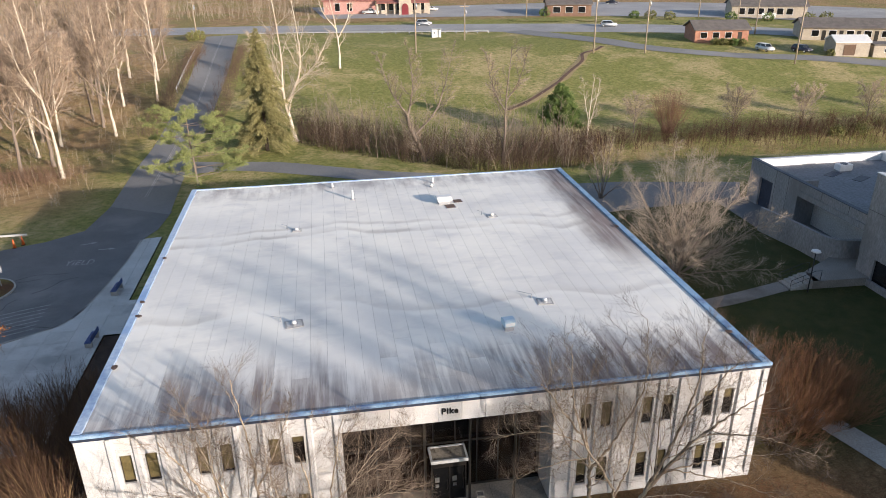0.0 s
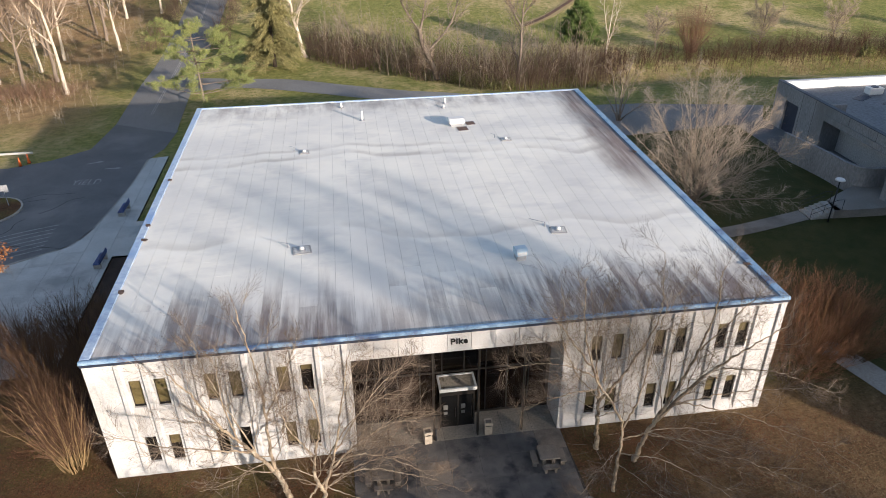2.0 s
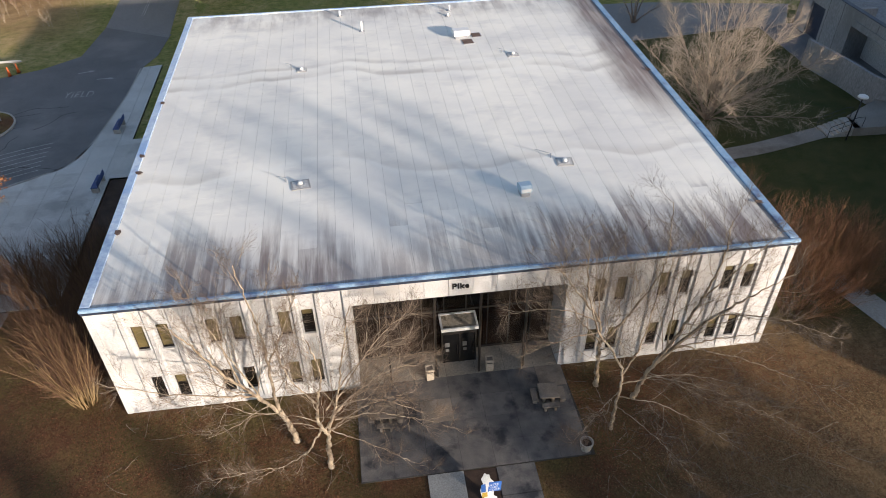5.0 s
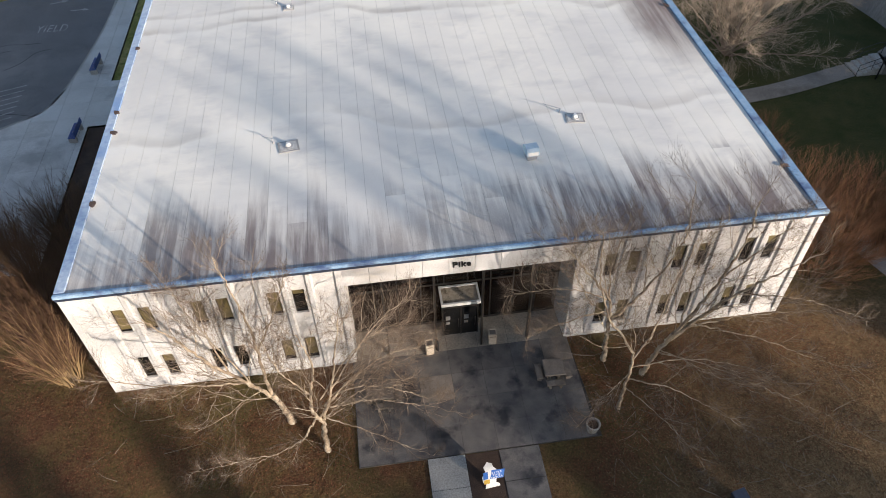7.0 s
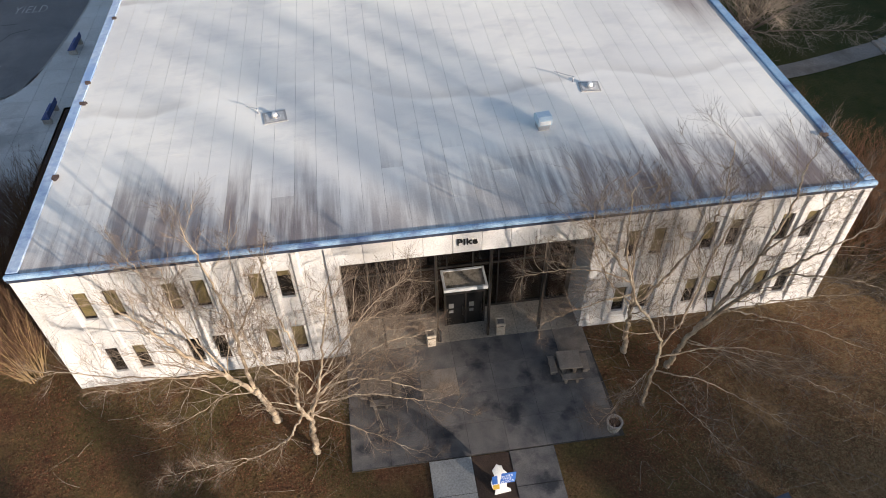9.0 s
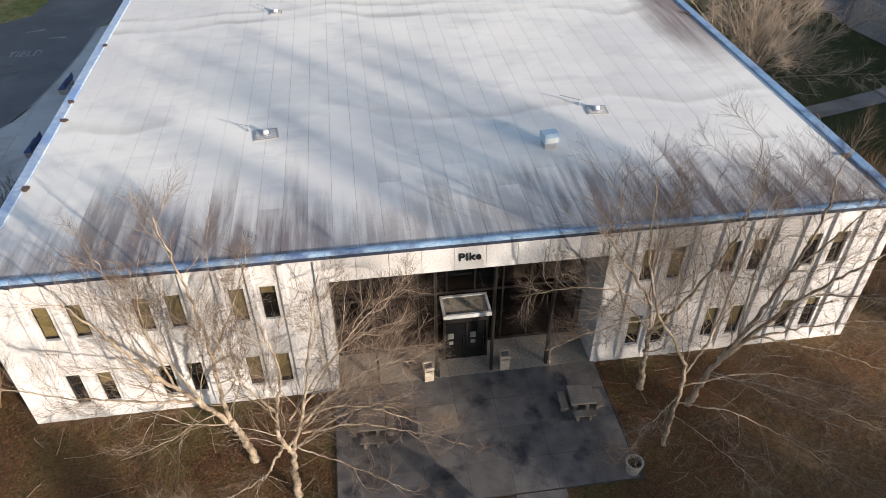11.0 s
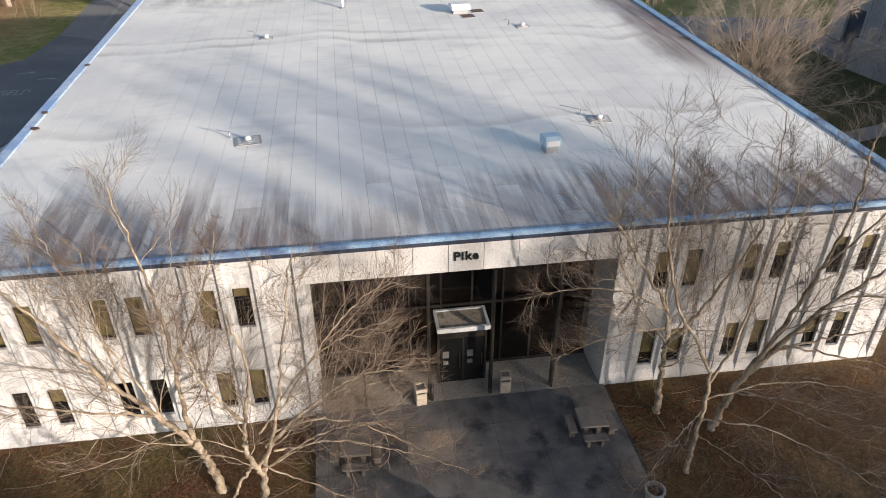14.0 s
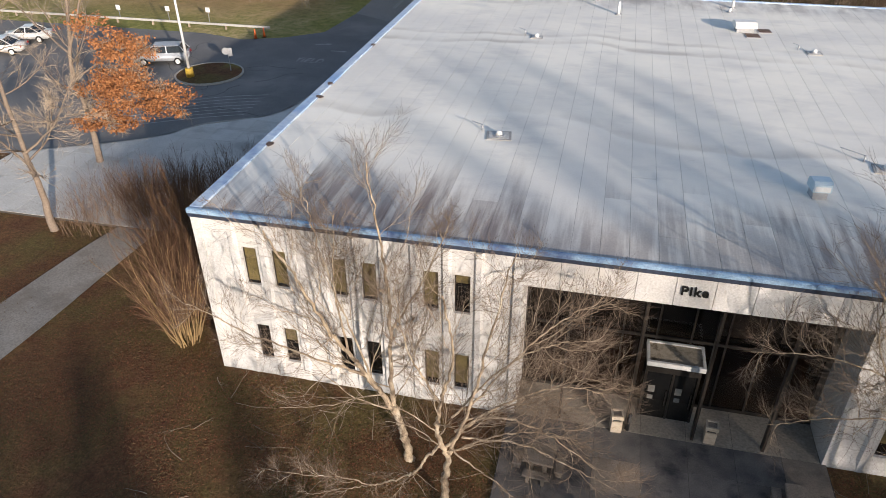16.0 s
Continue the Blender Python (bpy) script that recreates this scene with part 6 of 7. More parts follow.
def car(name, label, place, paint, kind="suv", group=""):
    ob = thing(name, label, "car", place, group)
    l, w = (4.7, 1.82) if kind == "suv" else (4.6, 1.78) if kind == "sedan" else (5.6, 1.95)
    hood, belt, top = {"suv": (0.98, 1.06, 1.66), "sedan": (0.86, 0.95, 1.44), "pickup": (1.06, 1.12, 1.78)}[kind]
    f, r = -l / 2, l / 2
    low = [(f, 0.38), (f - 0.02, 0.62), (f + 0.10, hood - 0.10), (f + 1.15, belt), (r - 0.10, belt + 0.03), (r, 0.72), (r - 0.03, 0.38)]
    me = profile(low, -w / 2, w / 2, "body")
    bm = bmesh.new()
    bm.from_mesh(me)
    bmesh.ops.bevel(bm, geom=list(bm.edges), offset=0.07, segments=3, affect="EDGES")
    for face in bm.faces:
        face.smooth = True
    part("body", bm, paint, ob)
    a, b, c, d = {"suv": (f + 1.1, f + 1.75, r - 0.55, r - 0.12), "sedan": (f + 1.25, f + 2.0, r - 1.55, r - 0.75), "pickup": (f + 1.4, f + 2.0, f + 3.3, f + 3.5)}[kind]
    v = []
    for x in (-1, 1):
        v += [(x * (w / 2 - 0.07), a, belt), (x * (w / 2 - 0.22), b, top), (x * (w / 2 - 0.22), c, top), (x * (w / 2 - 0.07), d, belt)]
    bm = bmesh.new()
    bm.from_mesh(mesh_of("cabin", v, [(0, 1, 2, 3), (7, 6, 5, 4), (0, 4, 5, 1), (1, 5, 6, 2), (2, 6, 7, 3), (3, 7, 4, 0)]))
    bmesh.ops.bevel(bm, geom=list(bm.edges), offset=0.05, segments=2, affect="EDGES")
    cabin = part("cabin", bm, M_car_glass, ob, "dark car glazing")
    part("roof", box(-w / 2 + 0.21, w / 2 - 0.21, b + 0.05, c - 0.05, top - 0.03, top + 0.03, 0.025), paint, cabin)
    for s in (-1, 1):
        for y0, y1 in ((a, b), ((b + c) / 2, (b + c) / 2), (d, c)):
            p0, p1 = Vector((s * (w / 2 - 0.06), y0 if y0 != y1 else y0, belt)), Vector((s * (w / 2 - 0.205), y1, top))
            part("pillar", tubes("pillar", [[(p0, 0.045), (p1, 0.04)]], 6), paint, cabin)
    for s in (-1, 1):
        for y in (f + 0.85, r - 0.9):
            wheel = part("wheel", cyl(0, 0, -0.11, 0.11, 0.34, n=20, m=pose(s * (w / 2 - 0.08), y, 0.34, 0, 90, 0)), M_tyre, ob)
            part("rim", cyl(0, 0, -0.118, 0.118, 0.21, n=14, m=pose(s * (w / 2 - 0.08), y, 0.34, 0, 90, 0)), M_alu, wheel)
        part("headlight", box(s * (w / 2 - 0.30) - 0.17, s * (w / 2 - 0.30) + 0.17, f - 0.03, f + 0.10, 0.66, 0.80, 0.02), M_lamp_clear, ob)
        part("tail_light", box(s * (w / 2 - 0.16) - 0.09, s * (w / 2 - 0.16) + 0.09, r - 0.08, r + 0.015, 0.72, 0.96, 0.02), M_lamp_red, ob)
    if kind == "pickup":
        part("bed_opening", box(-w / 2 + 0.12, w / 2 - 0.12, d + 0.1, r - 0.15, belt - 0.02, belt + 0.05), M_black, ob)
    return ob


car("parked_suv", "silver estate car parked beside the traffic island", pose(-24.7, 35.4, 0.03, 0, 0, -72), M_car_silver, "suv")
car("parked_car", "white saloon parked in the car park", pose(-41.2, 34.6, 0.03, 0, 0, -75), M_car_white, "sedan", "white cars")
car("parked_car", "white saloon parked in the car park", pose(-41.5, 38.6, 0.03, 0, 0, -75), M_car_white, "sedan", "white cars")
for x, y, r, p, k, text in ((29.3, 216.7, 90, M_car_white, "pickup", "white pickup before the pink restaurant"), (42.9, 186.3, 82, M_car_silver, "suv", "silver estate car on the highway"), (94.7, 172.4, 70, M_car_white, "suv", "white van on the highway"), (115.3, 126.9, 10, M_car_white, "suv", "white estate car beside the brick house"), (123.3, 124.6, 15, M_car_dark, "suv", "dark estate car beside the garage"), (118, 228, 60, M_car_dark, "sedan", "dark saloon on the forecourt"), (97, 214, 80, M_car_red, "sedan", "maroon car beside the shop"), (50.5, 222, 80, M_car_white, "sedan", "white saloon beside the restaurant"), (104, 222, 50, M_car_silver, "sedan", "silver saloon on the forecourt")):
    car("far_car", text, pose(x, y, lie(x, y) + 0.08, 0, 0, r), p, k)


# ---- far buildings ----
def house(name, label, place, w, d, h, rise, walls, roofing, wins, eave=0.5, doors=(), porch=False):
    """A house with a gable roof along x; wins: (x, width) along the front."""
    ob = thing(name, label, "house", place)
    bm = bmesh.new()
    box_into(bm, -w / 2, w / 2, -d / 2, d / 2, -1.0, h)
    part("wall", bm, walls, ob)
    e = w / 2 + eave
    part("roof", profile([(-d / 2 - eave, h - 0.1), (0, h + rise), (d / 2 + eave, h - 0.1), (d / 2 + eave, h + 0.12), (0, h + rise + 0.25), (-d / 2 - eave, h + 0.12)], -e, e) if rise > 0.6 else box(-e, e, -d / 2 - eave, d / 2 + eave, h, h + 0.35), roofing, ob)
    for x0 in (-w / 2, w / 2):
        if rise > 0.6:
            s = -1 if x0 < 0 else 1
            part("gable", mesh_of("gable", [(x0, -d / 2, h - 0.02), (x0, d / 2, h - 0.02), (x0, 0, h + rise - 0.05), (x0 - s * 0.2, -d / 2, h - 0.02), (x0 - s * 0.2, d / 2, h - 0.02), (x0 - s * 0.2, 0, h + rise - 0.05)], [(0, 1, 2), (5, 4, 3), (0, 3, 4, 1), (1, 4, 5, 2), (2, 5, 3, 0)]), walls, ob)
    for x, ww in wins:
        win = part("window", box(x - ww / 2 - 0.08, x + ww / 2 + 0.08, -d / 2 - 0.05, -d / 2 + 0.02, 0.9, h - 0.5), M_white_metal, ob)
        part("pane", box(x - ww / 2, x + ww / 2, -d / 2 - 0.07, -d / 2 - 0.051, 1.0, h - 0.6), M_dark_pane, win)
    for x, ww, m in doors:
        part("door", box(x - ww / 2, x + ww / 2, -d / 2 - 0.06, -d / 2 + 0.02, 0.0, min(2.4, h - 0.4)), m, ob)
    if porch:
        part("porch_roof", profile([(-d / 2 - 2.4, h - 0.7), (-d / 2, h + 0.1), (-d / 2, h - 0.1), (-d / 2 - 2.4, h - 0.9)], -w / 2 - 0.2, w / 2 + 0.2), roofing, ob)
        for k in range(7):
            x = -w / 2 + w * k / 6
            part("porch_post", box(x - 0.25, x + 0.25, -d / 2 - 2.3, -d / 2 - 1.9, -1.0, h - 0.85), M_cream, ob)
    return ob


def on_ground(x, y, r):
    return pose(x, y, lie(x, y), 0, 0, r)


house("brick_house", "single-storey red brick house with grey gable roof", on_ground(111, 142, -11), 13.0, 9.0, 2.9, 1.7, M_brick, M_shingle, ((-4.4, 1.5), (-1.4, 1.5), (1.6, 1.5)), doors=((4.4, 1.0, M_bronze),))
house("garage", "cream metal garage with a brown roll-up door", on_ground(132.8, 122.0, -14), 7.6, 6.0, 2.9, 1.1, M_cream, M_white_metal, (), 0.2, doors=((-0.6, 2.6, mat("brown_door", (0.10, 0.06, 0.04), (0.13, 0.08, 0.05), 2.0)),))
house("annexe", "low cream shed beside the garage", on_ground(139.5, 119.5, -14), 5.0, 5.0, 2.4, 0.3, M_cream, M_shingle, ((0.5, 1.2),), 0.2)
house("motel", "long low cream motel with grey shingle roof", on_ground(148, 137, -22), 30.0, 10.0, 3.0, 1.8, M_cream, M_shingle, tuple((-12 + 4 * k, 1.6) for k in range(7)), doors=tuple((-10 + 4 * k, 0.9, M_bronze) for k in range(6)))
house("restaurant", "pink-red restaurant with cream arches and awnings", on_ground(40.5, 222, -4), 17.0, 12.0, 4.2, 0.3, M_cream, M_shingle_red, tuple((-6.5 + 2.6 * k, 1.3) for k in range(6)), porch=True)
house("shop_wing", "red-brown wing beside the restaurant", on_ground(23.0, 223, -4), 17.0, 11.0, 4.0, 1.6, M_pink, M_shingle_red, ((-4, 1.5), (0, 1.5)))
arch = thing("entrance_arch", "tall cream entrance gable with a red arched door", "porch", on_ground(40.5, 213.3, -4))
part("gable", mesh_of("gable", [(-2, -0.4, -1), (2, -0.4, -1), (2, -0.4, 5), (0, -0.4, 6), (-2, -0.4, 5), (-2, 0.4, -1), (2, 0.4, -1), (2, 0.4, 5), (0, 0.4, 6), (-2, 0.4, 5)], [(0, 1, 2, 3, 4), (9, 8, 7, 6, 5), (0, 5, 6, 1), (1, 6, 7, 2), (2, 7, 8, 3), (3, 8, 9, 4), (4, 9, 5, 0)]), M_cream, arch)
part("door", prism([(-1.1, 0), (1.1, 0), (1.1, 2.6), (0.7, 3.3), (0, 3.6), (-0.7, 3.3), (-1.1, 2.6)], 0, 0.1), M_car_red, arch).matrix_basis = pose(0, -0.42, 0, 90)
house("roadside_shop", "dark brown roadside shop with timber-clad front", on_ground(92.5, 203, -12), 14.0, 10.0, 3.4, 1.6, mat("brown_cladding", (0.16, 0.09, 0.06), (0.22, 0.13, 0.09), 1.5), M_shingle, ((-4, 2.2), (0, 2.2), (4, 2.2)))
house("roadside_diner", "tan building with low-pitched roof and white gable", on_ground(152, 186, -20), 22.0, 11.0, 3.4, 2.2, M_cream, M_shingle, tuple((-8 + 2.8 * k, 1.8) for k in range(6)))
house("white_shed", "small white equipment cabinet beside the highway", on_ground(42.8, 162.5, -4), 2.4, 1.8, 1.9, 0.3, M_white_metal, M_vent_grey, ((-0.6, 0.4),), 0.1)
board_sign = thing("roadside_sign", "plain white roadside sign board", "sign", on_ground(148, 177.5, -20))
part("board", box(-2.0, 2.0, -0.15, 0.15, 0.4, 2.0, 0.03), M_white_metal, board_sign)
part("foot", box(-1.4, 1.4, -0.1, 0.1, -0.3, 0.4), M_brick, board_sign)
for k, (x, y, s) in enumerate(((110, 190, 1.3), (114, 187, 1.6), (119, 184, 1.5), (146, 174.5, 1.5), (157, 171, 1.6), (162, 170, 1.7), (136, 178, 1.6), (107.5, 135.5, 0.9), (109.5, 134.8, 0.9), (111.6, 134.3, 0.9), (113.5, 133.6, 0.9), (128, 120.6, 0.8), (84, 200, 1.6), (-19, 172, 1.3), (-20.5, 170, 1.4))):
    rng2 = random.Random(300 + k)
    ob = thing("clipped_bush", "dark green rounded bush", "bush", on_ground(x, y, 0), "far bushes")
    part("stem", cyl(0, 0, -0.3, 0.6 * s, 0.08, n=8), M_bark_dark, ob)
    spots = []
    for _ in range(420):
        d = rand_dir(rng2)
        spots.append((Vector((d.x * s, d.y * s, 0.8 * s + d.z * 0.75 * s)) * rng2.uniform(0.7, 1.05), d))
    part("foliage", leaves_mesh("foliage", rng2, spots, 0.45), M_needle if k % 3 else M_needle_dark, ob)


def utility_pole(x, y, h, arm=True):
    ob = thing("utility_pole", "tall weathered wooden utility pole", "pole", on_ground(x, y, random.Random(int(x)).uniform(-20, 20)), "utility poles")
    part("pole", cyl(0, 0, -0.3, h, 0.19, 0.12, 10), M_pole_wood, ob)
    if arm:
        part("crossarm", box(-1.2, 1.2, -0.06, 0.06, h - 0.8, h - 0.65), M_pole_wood, ob)
    part("transformer", cyl(0.3, 0, h - 2.6, h - 1.6, 0.22, n=12), M_vent_grey, ob)


for x, y, h in ((74.7, 131.0, 13.5), (86.4, 129.0, 13), (115.1, 114.7, 16), (125.9, 148.6, 12), (34.1, 137.6, 12.5), (-20.6, 177.8, 9.5), (77.6, 198.9, 11), (48.9, 154.6, 9), (130.4, 187.5, 11), (135.0, 172.6, 9)):
    utility_pole(x, y, h)
rail = thing("highway_rail", "low metal guard rail along the highway", "rail")
line = curve_points([(-4, 175.6, 0), (18, 173.6, 0), (40, 170.0, 0), (58, 167.4, 0)], 6)
for p in line:
    part("post", box(p.x - 0.1, p.x + 0.1, p.y - 0.1, p.y + 0.1, lie(p.x, p.y) - 0.1, lie(p.x, p.y) + 0.7), M_vent_grey, rail)
part("beam", strip("beam", [(-4, 175.4), (18, 173.4), (40, 169.8), (58, 167.2)], 0.06, 0.45, 0.25, 6), M_vent_grey, rail)
bridge = thing("bridge_rail", "pale bridge railing beside the drive", "rail")
for s, x in ((0, -15.0),):
    for k in range(12):
        y = 112 + k * 3.2
        part("post", box(x - 0.08 - k * 0.12, x + 0.08 - k * 0.12, y - 0.08, y + 0.08, lie(x, y) - 0.1, lie(x, y) + 0.9), M_curb, bridge)
    part("beam", strip("beam", [(-15.0, 111.5), (-15.7, 130), (-16.4, 148)], 0.14, 0.7, 0.25, 6), M_white_metal, bridge)

# ---- neighbouring building ----
hall = thing("neighbour_building", "grey board-marked concrete building with flat roofs", "building")
X0 = 61.3
part("low_wall", box(X0, X0 + 0.4, 34.6, 39.0, 0, 5.0), M_grey_concrete, hall)
part("low_wall", box(X0, X0 + 0.4, 41.4, 43.5, 0, 5.0), M_grey_concrete, hall)
part("lintel", box(X0, X0 + 0.4, 39.0, 41.4, 3.4, 5.0), M_grey_concrete, hall)
part("bay_door", box(X0 + 0.25, X0 + 0.35, 39.0, 41.4, 0, 3.4), M_fascia_dark, hall, "dark recessed bay door")
part("end_wall", box(X0 + 0.4, 90, 43.1, 43.5, 0, 5.0), M_grey_concrete, hall)
part("pier", box(X0 + 0.4, X0 + 2.2, 34.6, 35.0, 0, 5.0), M_grey_concrete, hall)
part("beam", box(X0, X0 + 0.5, 23.0, 34.6, 3.5, 5.0), M_grey_concrete, hall)
part("beam_ledge", box(X0 - 0.12, X0 - 0.002, 23.0, 34.4, 3.5, 4.1), M_grey_concrete, hall)
part("recessed_wall", box(X0 + 2.2, X0 + 2.5, 23.0, 35.0, 0, 4.0), M_white_wall, hall, "pale recessed wall under the beam")
part("low_roof", box(X0 + 0.4, 90, 22.4, 43.1, 4.0, 4.15), M_roof_grey, hall)
for x0, x1, y0, y1 in ((X0 + 0.5, 90, 42.6, 43.098), (77.5, 78.0, 26.0, 42.6)):
    part("parapet", box(x0, x1, y0, y1, 4.15, 5.05), M_white_metal, hall, "white flashed parapet")
part("parapet_cap", box(X0 - 0.04, X0 + 0.45, 22.9, 43.52, 5.0, 5.06), M_fascia_dark, hall)
tower_y = 22.3
part("tall_wall", box(59.2, 59.6, -26, tower_y, 2.6, 5.0), M_grey_concrete, hall)
part("tall_wall", box(59.2, 59.6, -26, tower_y, 8.2, 9.9), M_grey_concrete, hall)
for y0, y1 in ((18.6, tower_y), (9.0, 14.0), (0.0, 4.6), (-9.4, -4.8), (-26, -14)):
    part("tall_wall", box(59.2, 59.6, y0, y1, 5.0, 8.2), M_grey_concrete, hall)
for y0, y1 in ((14.0, 18.6), (4.6, 9.0), (-4.8, 0.0), (-14, -9.4)):
    w = part("window", box(59.45, 59.55, y0, y1, 5.0, 8.2), M_dark_pane, hall)
    part("sill", box(59.0, 59.45, y0, y1, 4.85, 5.0), M_grey_concrete, w)
for y0, y1 in ((20.4, tower_y), (-26, 18.0)):
    part("base_wall", box(59.3, 59.7, y0, y1, 0, 2.6), M_grey_concrete, hall)
part("low_window", box(59.5, 59.6, 18.0, 20.4, 0, 2.6), M_dark_pane, hall)
part("plinth", box(59.05, 59.299, -26, tower_y, 0, 0.6), M_grey_concrete, hall)
part("tall_end", box(59.6, 90, tower_y - 0.4, tower_y, 0, 9.9), M_grey_concrete, hall)
part("south_end", box(59.6, 90, -26, -25.6, 0, 9.9), M_grey_concrete, hall)
part("east_wall", box(89.6, 90, -25.6, 43.1, 0, 4.5), M_grey_concrete, hall)
part("tall_roof", box(59.6, 90, -25.6, tower_y - 0.4, 9.4, 9.6), M_roof_grey, hall)
part("tall_cap", box(59.15, 59.65, -26, tower_y + 0.02, 9.9, 9.98), M_white_metal, hall)
for y in (38.6, 36.4, 31.0, 27.0):
    part("joint", box(X0 - 0.006, X0, y - 0.02, y + 0.02, 0.0 if y > 35 else 3.5, 5.0), M_joint, hall)
part("joint", box(59.194, 59.2, -26, tower_y, 6.6, 6.63), M_joint, hall)
duct = thing("roof_duct", "white gooseneck duct on a conical base", "vent", pose(71.1, 34.2, 4.15))
part("cone", cyl(0, 0, 0, 1.4, 0.75, 0.25, 16), M_white_metal, duct)
part("stack", cyl(0, 0, 1.4, 2.2, 0.2, 0.2, 12), M_vent_grey, duct)
goose = thing("gooseneck_vent", "white hooked vent pipe on the neighbouring roof", "vent", pose(73.4, 34.6, 4.15))
part("pipe", tubes("pipe", [[(Vector(p), 0.14) for p in ((0, 0, 0), (0, 0, 1.1), (0.1, 0, 1.5), (0.45, 0, 1.6), (0.6, 0, 1.3))]], 8), M_white_metal, goose)
part("flashing", cyl(0, 0, 0, 0.08, 0.3, 0.2, 12), M_vent_grey, goose)
for x, y, sx, sy in ((68.2, 38.6, 2.2, 1.0), (70.2, 36.6, 2.4, 0.9), (73.4, 32.4, 2.6, 0.9), (75, 30.8, 2.0, 0.9)):
    m = thing("walkway_mat", "dark rubber roof mat", "mat", pose(x, y, 4.155, 0, 0, 30), "roof mats")
    part("mat", box(-sx / 2, sx / 2, -sy / 2, sy / 2, 0, 0.03), M_fascia_dark, m)
    part("rim", box(-sx / 2 - 0.04, sx / 2 + 0.04, -sy / 2 - 0.04, sy / 2 + 0.04, 0, 0.015), M_joint, m)
hvac = thing("roof_unit", "small white air-conditioning unit on the roof", "air conditioner", pose(70.2, 39.6, 4.155))
part("case", box(-0.8, 0.8, -0.5, 0.5, 0.1, 0.8, 0.04), M_white_metal, hvac)
part("grille", cyl(0, 0, 0.8, 0.86, 0.4, n=16), M_fascia_dark, hvac)
part("foot", box(-0.7, 0.7, -0.4, 0.4, 0, 0.1), M_vent_grey, hvac)
# terrace, wall, steps
setting("terrace", prism([(54.0, 20.7), (59.29, 20.5), (59.29, 22.3), (61.29, 22.3), (61.29, 24.3), (58.9, 25.2), (54.5, 22.7)], -0.1, 0.75), M_path_shaded, "shaded concrete landing above the steps", "terrace")
setting("retaining_wall", ribbon("top", [(57.0, 34.2), (58.0, 29), (58.6, 25.2), (61.2, 24.2)], [(57.3, 34.3), (58.3, 29.1), (58.9, 25.5), (61.25, 24.6)], 2.6), M_grey_concrete, "grey concrete retaining wall", "wall")
setting("retaining_wall_face", strip("face", [(57.15, 34.2), (58.15, 29), (58.75, 25.35), (61.2, 24.4)], 0.3, -0.1, 2.69, 6), M_grey_concrete, "grey concrete retaining wall", "wall")
setting("service_yard", prism([(57.4, 34.2), (58.9, 26.2), (61.2, 24.8), (64.0, 24.6), (64.0, 44), (57.4, 44)], -0.1, 0.04), M_asphalt, "shaded asphalt service yard", "yard")
steps = thing("outdoor_steps", "short flight of grey concrete steps with handrails", "steps", kind="structure")
for k in range(5):
    part("step", box(52.0 + 0.42 * k, 54.6, 20.75, 22.55, 0.15 * k, 0.15 * (k + 1)), M_curb, steps)
for y in (20.8, 22.5):
    part("handrail", tubes("rail", [[(Vector((51.9, y, 0.0)), 0.025), (Vector((51.9, y, 0.95)), 0.025), (Vector((54.1, y, 1.70)), 0.025), (Vector((54.7, y, 1.70)), 0.025), (Vector((54.7, y, 0.7)), 0.025)], [(Vector((51.9, y, 0.5)), 0.02), (Vector((54.1, y, 1.25)), 0.02)], [(Vector((53.0, y, 0.3)), 0.02), (Vector((53.0, y, 1.3)), 0.02)]], 6), M_black, steps)
lamp = thing("path_lamp", "path lamp with a flat pale disc head", "lamp", pose(53.2, 20.2, 0))
part("post", cyl(0, 0, 0, 3.8, 0.06, 0.05, 10), M_black, lamp)
part("disc", cyl(0, 0, 3.9, 4.02, 0.42, 0.34, 20), M_white_metal, lamp)
part("neck", cyl(0, 0, 3.8, 3.9, 0.12, 0.16, 12), M_black, lamp)
setting("path_side", ribbon("path", [(36.0, 3.0), (36.0, 12), (36.2, 20), (38, 27)], [(37.6, 3.0), (37.6, 12), (37.8, 20), (39.6, 26.6)], 0.045), M_walk, "concrete strip along the side wall", "path")

# ---- unseen trees added south of the lawn to shade forecourt, lawn and roof ----
south = conifer("spruce_tree", "unseen dark evergreen added south of the lawn to cast shade", 400, 15.0, 5.4, 0.6, M_needle, M_bark_dark, pose(27, -62, 0), -0.1, 70, 0.9, 0.7, 24, "southern evergreens")
for x, y, s in ((37.5, -36, 0.55), (45, -34, 0.62), (33, -35, 0.50), (29.5, -33, 0.42), (41, -30, 0.50), (36, -44, 0.62), (26, -32, 0.60), (22.5, -36, 0.68), (18, -37, 0.62)):
    copy_thing(south, pose(x, y, 0, 0, 0, x * 17) @ Matrix.Scale(s, 4))
for k, (x, y, s) in enumerate(((24, -42, 0.5), (18, -46, 0.55), (31, -56, 0.7), (12, -40, 0.45), (58, -44, 0.92), (72, -56, 1.1), (52, -50, 0.85), (90, -40, 1.1), (64, -60, 1.0), (29, -45, 0.55), (22, -38, 0.46), (27, -50, 0.6), (34, -52, 0.66), (16, -44, 0.5))):
    copy_thing(woods[k % 4], pose(x, y, 0, 0, 0, k * 70) @ Matrix.Scale(s, 4))

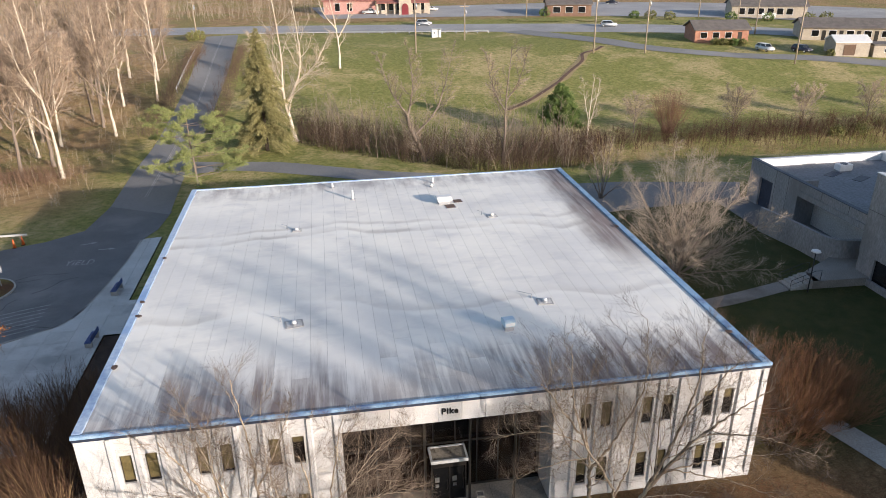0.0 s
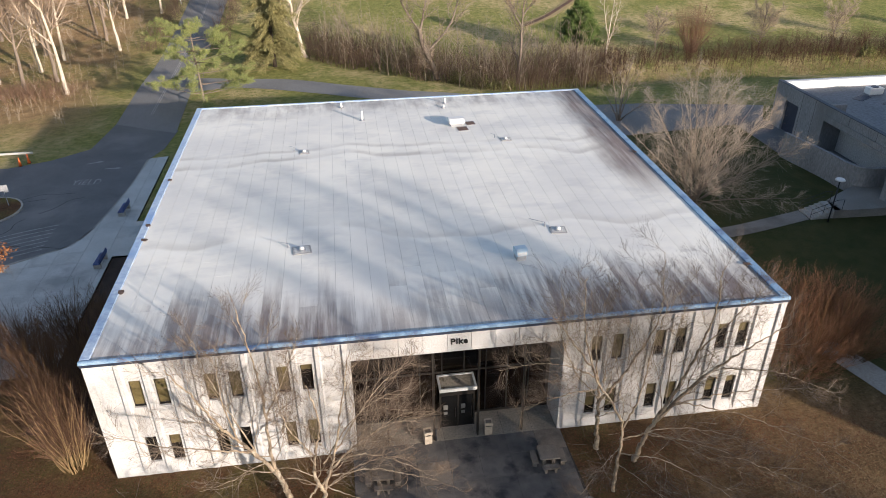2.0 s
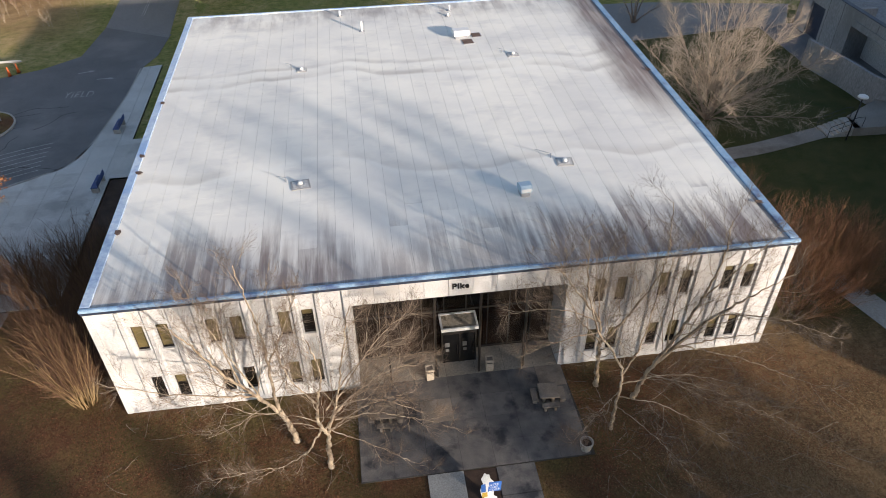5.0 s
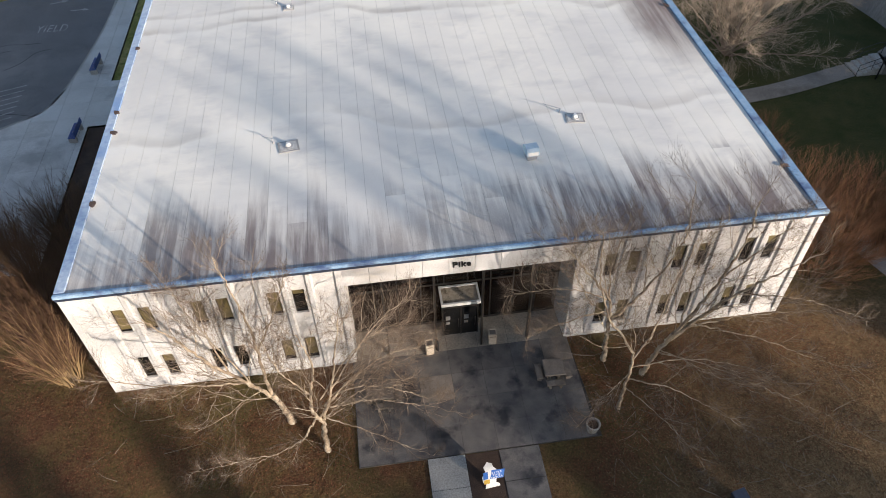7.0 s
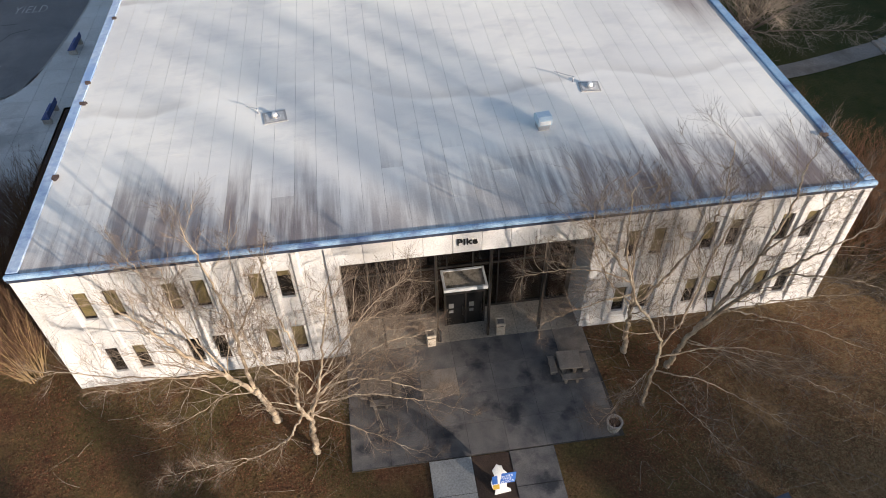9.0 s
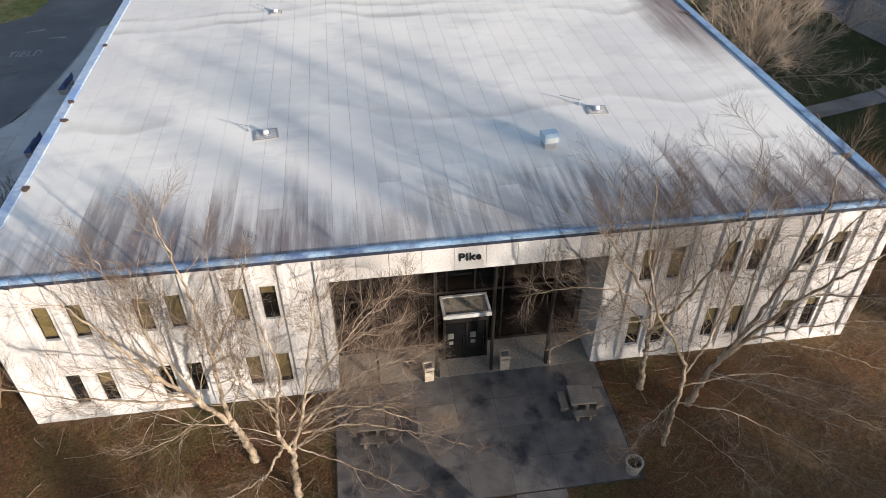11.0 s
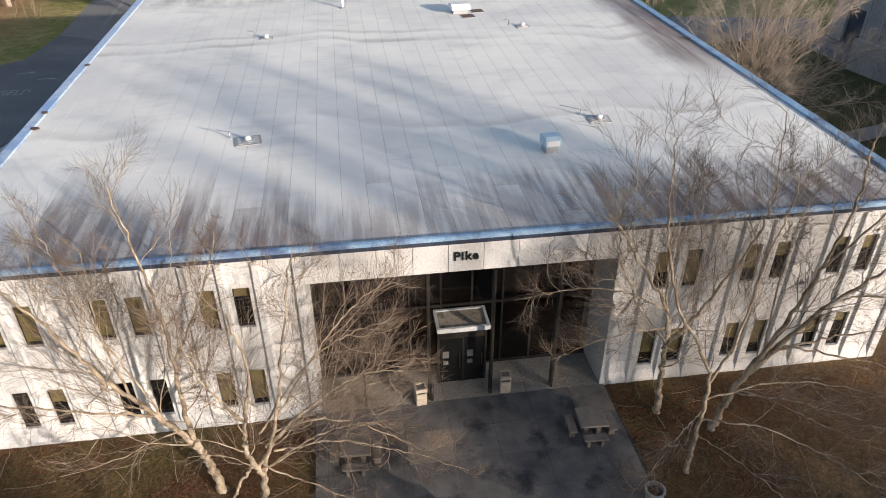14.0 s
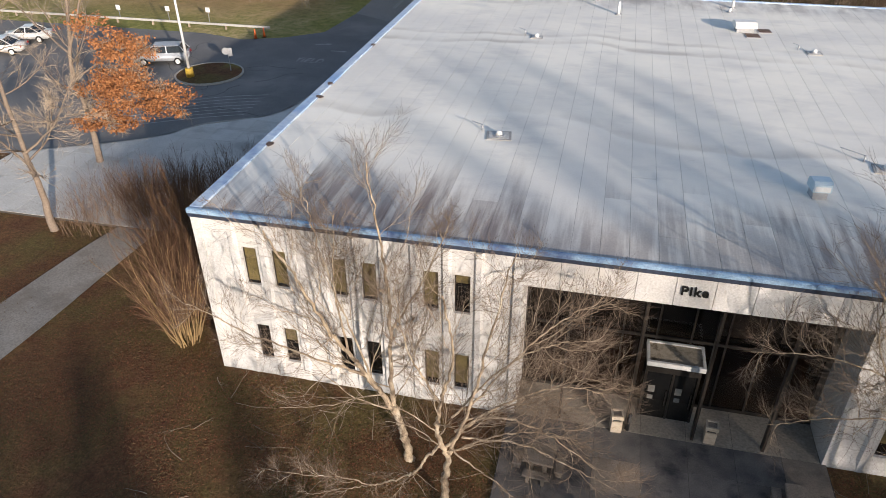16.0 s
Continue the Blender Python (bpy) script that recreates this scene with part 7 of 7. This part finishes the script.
# Unseen tall trees, crowned only up high to streak the roof and spare the facade.
tall_stems = [([(0, 0, 0), (0.2, 0.1, 9), (0.5, 0.2, 19), (0.8, 0, 30)], 0.30, 0.05)]
for k in range(6):
    c, q, z = math.cos(k * 2.4), math.sin(k * 2.4), 19 + 1.3 * k
    tall_stems.append(([(0.3, 0.15, z), (0.3 + c * 2.0, 0.15 + q * 2.0, z + 2.4), (0.3 + c * 3.2, 0.15 + q * 3.2, z + 5.5)], 0.11, 0.03))
tall = bare_tree("poplar_tree", "tall leafless tree with a high sparse crown beyond the lawn", 410, tall_stems, M_bark_grey, M_twig_wood, pose(71, -58, 0), "tall southern trees", reach=0.30, lo=0.45, bole=0.66, counts=(8, 4, 3), thin=0.02, twig_len=1.4)
for k, (x, y, h) in enumerate(((65.5, -60, 0.96), (76, -58, 0.93))):
    copy_thing(tall, pose(x, y, 0, 0, 0, 50 + k * 83) @ Matrix.Scale(h, 4))

# ---- leaf litter and grass ----
def litter(name, label, seed, count, x0, x1, y0, y1, size, material, skip=(), drift=None, wide=0.32):
    """Loose leaves or blades over a stretch of ground; drift: the spot where they lie thickest."""
    rng = random.Random(seed)
    spots = []
    while len(spots) < count:
        x, y = (rng.triangular(x0, x1, drift[0]), rng.triangular(y0, y1, drift[1])) if drift else (rng.uniform(x0, x1), rng.uniform(y0, y1))
        if any(a < x < b and c < y < d for a, b, c, d in skip):
            continue
        if noise.noise((x * 0.35, y * 0.35, 1.7)) < rng.uniform(-0.6, 0.5):
            continue
        spots.append((Vector((x, y, lie(x, y) + 0.02)), Vector((0, 0, 0.15))))
    return tagged(part(name, leaves_mesh(name, rng, spots, size, 0.88, 1.0 if wide > 0.2 else 1.5, wide), material), label, "litter", kind="stuff")


PAVED = ((12.0, 23.8, -6.05, 3), (15.2, 20.7, -30, -5.9), (-0.2, 35.6, -0.1, 40))
litter("leaf_litter", "fallen brown leaves scattered over the lawn", 500, 30000, -14, 48, -14, 3, 0.050, M_leaf_dry, PAVED)
litter("grass_tufts", "short dull green and tan grass of the front lawn", 501, 90000, -14, 34, -15, 2, 0.085, M_grass, PAVED, wide=0.11)
litter("dry_grass", "straw-coloured winter grass of the open lawn", 506, 70000, 23, 52, -17, 2, 0.085, M_straw, PAVED, (34, -9), wide=0.11)
litter("leaf_drift", "russet leaves thick under the trees beside the forecourt", 504, 36000, 21, 44, -12, -0.1, 0.055, M_leaf_red, PAVED, (25.5, -1.5))
litter("leaf_drift", "russet leaves thick under the trees beside the forecourt", 505, 14000, -6, 16, -13, -0.1, 0.052, M_leaf_red, PAVED, (11, -3.5))
litter("leaf_drift", "orange-brown leaves spread over the lawn beside the shrubs", 507, 20000, -16, 6, -12, 4, 0.055, M_leaf_red, PAVED, (-5, -1))
litter("bed_leaves", "dead leaves gathered in the bed and against the wall", 502, 3500, 17.1, 18.7, -14, -6.1, 0.06, M_leaf_dry)
litter("oak_litter", "orange-brown leaves under the shrubs", 503, 16000, -14, -0.5, -4, 9, 0.065, M_leaf_dry)

def fallen_sticks(label, seed, count, x0, x1, y0, y1):
    """Dead sticks with a few side twigs, lying where they fell."""
    rng = random.Random(seed)
    lines = []
    while len(lines) < count:
        x, y = rng.uniform(x0, x1), rng.uniform(y0, y1)
        if any(a < x < b and c < y < d for a, b, c, d in PAVED):
            continue
        a = rng.uniform(0, 6.28)
        stick = limb(rng, (x, y, 0.05), (math.cos(a), math.sin(a), 0.05), rng.uniform(0.5, 2.2), rng.uniform(0.008, 0.018), 0.004, 5, 0.16, -0.01)
        lines.append(stick)
        lines += sprout(rng, stick, rng.choice((1, 2, 4)), 0.3, 40, 0.6, 0.6, 3, 0.15, 0.0, 0.004)
    lines = [[(Vector((p.x, p.y, max(0.03, min(p.z, 0.35)))), r) for p, r in line] for line in lines]
    tagged(part("fallen_sticks", tubes("sticks", lines, 4, False), M_shoot), label, "sticks", kind="stuff")


fallen_sticks("dead grey sticks strewn over the lawn beside the forecourt", 520, 420, 23.8, 38, -11, -0.3)
fallen_sticks("dead grey sticks strewn under the pale trees", 521, 200, 0, 12, -9, -0.5)

# ---- slabs, last ----
plaza = bpy.data.objects["plaza"]
xs = [12.12, 13.75, 15.42, 17.10, 18.75, 20.40, 22.05, 23.55]
ys = [-5.93, -4.45, -2.95, -1.45, 0.02, 1.93]
for i, (a, b) in enumerate(zip(xs, xs[1:])):
    for j, (c, d) in enumerate(zip(ys, ys[1:])):
        if j == 4:
            a, b = max(a, 12.36), min(b, 23.36)
        part("slab", box(a + 0.007, b - 0.007, c + 0.007, d - 0.007, 0.0, 0.085), M_porch_sunlit if j == 4 else M_table if (i, j) in ((2, 2), (6, 3)) else M_slab, plaza)
walks = setting("entrance_walk", prism([(15.3, -27), (20.65, -27), (20.65, -6.0), (15.3, -6.0)], -0.2, 0.045), M_joint, "pair of concrete walks that lead up to the forecourt", "path")
for k in range(13):
    y = -5.98 - 1.6 * k
    part("slab", box(15.32, 17.08, y - 1.58, y - 0.01, 0.0, 0.08), M_walk, walks)
    part("slab", box(18.72, 20.63, y - 1.58, y - 0.01, 0.0, 0.08), M_slab, walks)
step = 1.95
for i in range(13):
    for j in range(18):
        x0, y0 = -24 + step * i, 9 + step * j
        cell = clipped(PAVE, x0 + 0.012, x0 + step - 0.012, y0 + 0.012, y0 + step - 0.012)
        area = 0.5 * abs(sum(p[0] * q[1] - q[0] * p[1] for p, q in zip(cell, cell[1:] + cell[:1]))) if cell else 0
        if area > 0.05:
            part("slab", prism(cell, 0.0, 0.15), M_pave, pavement)
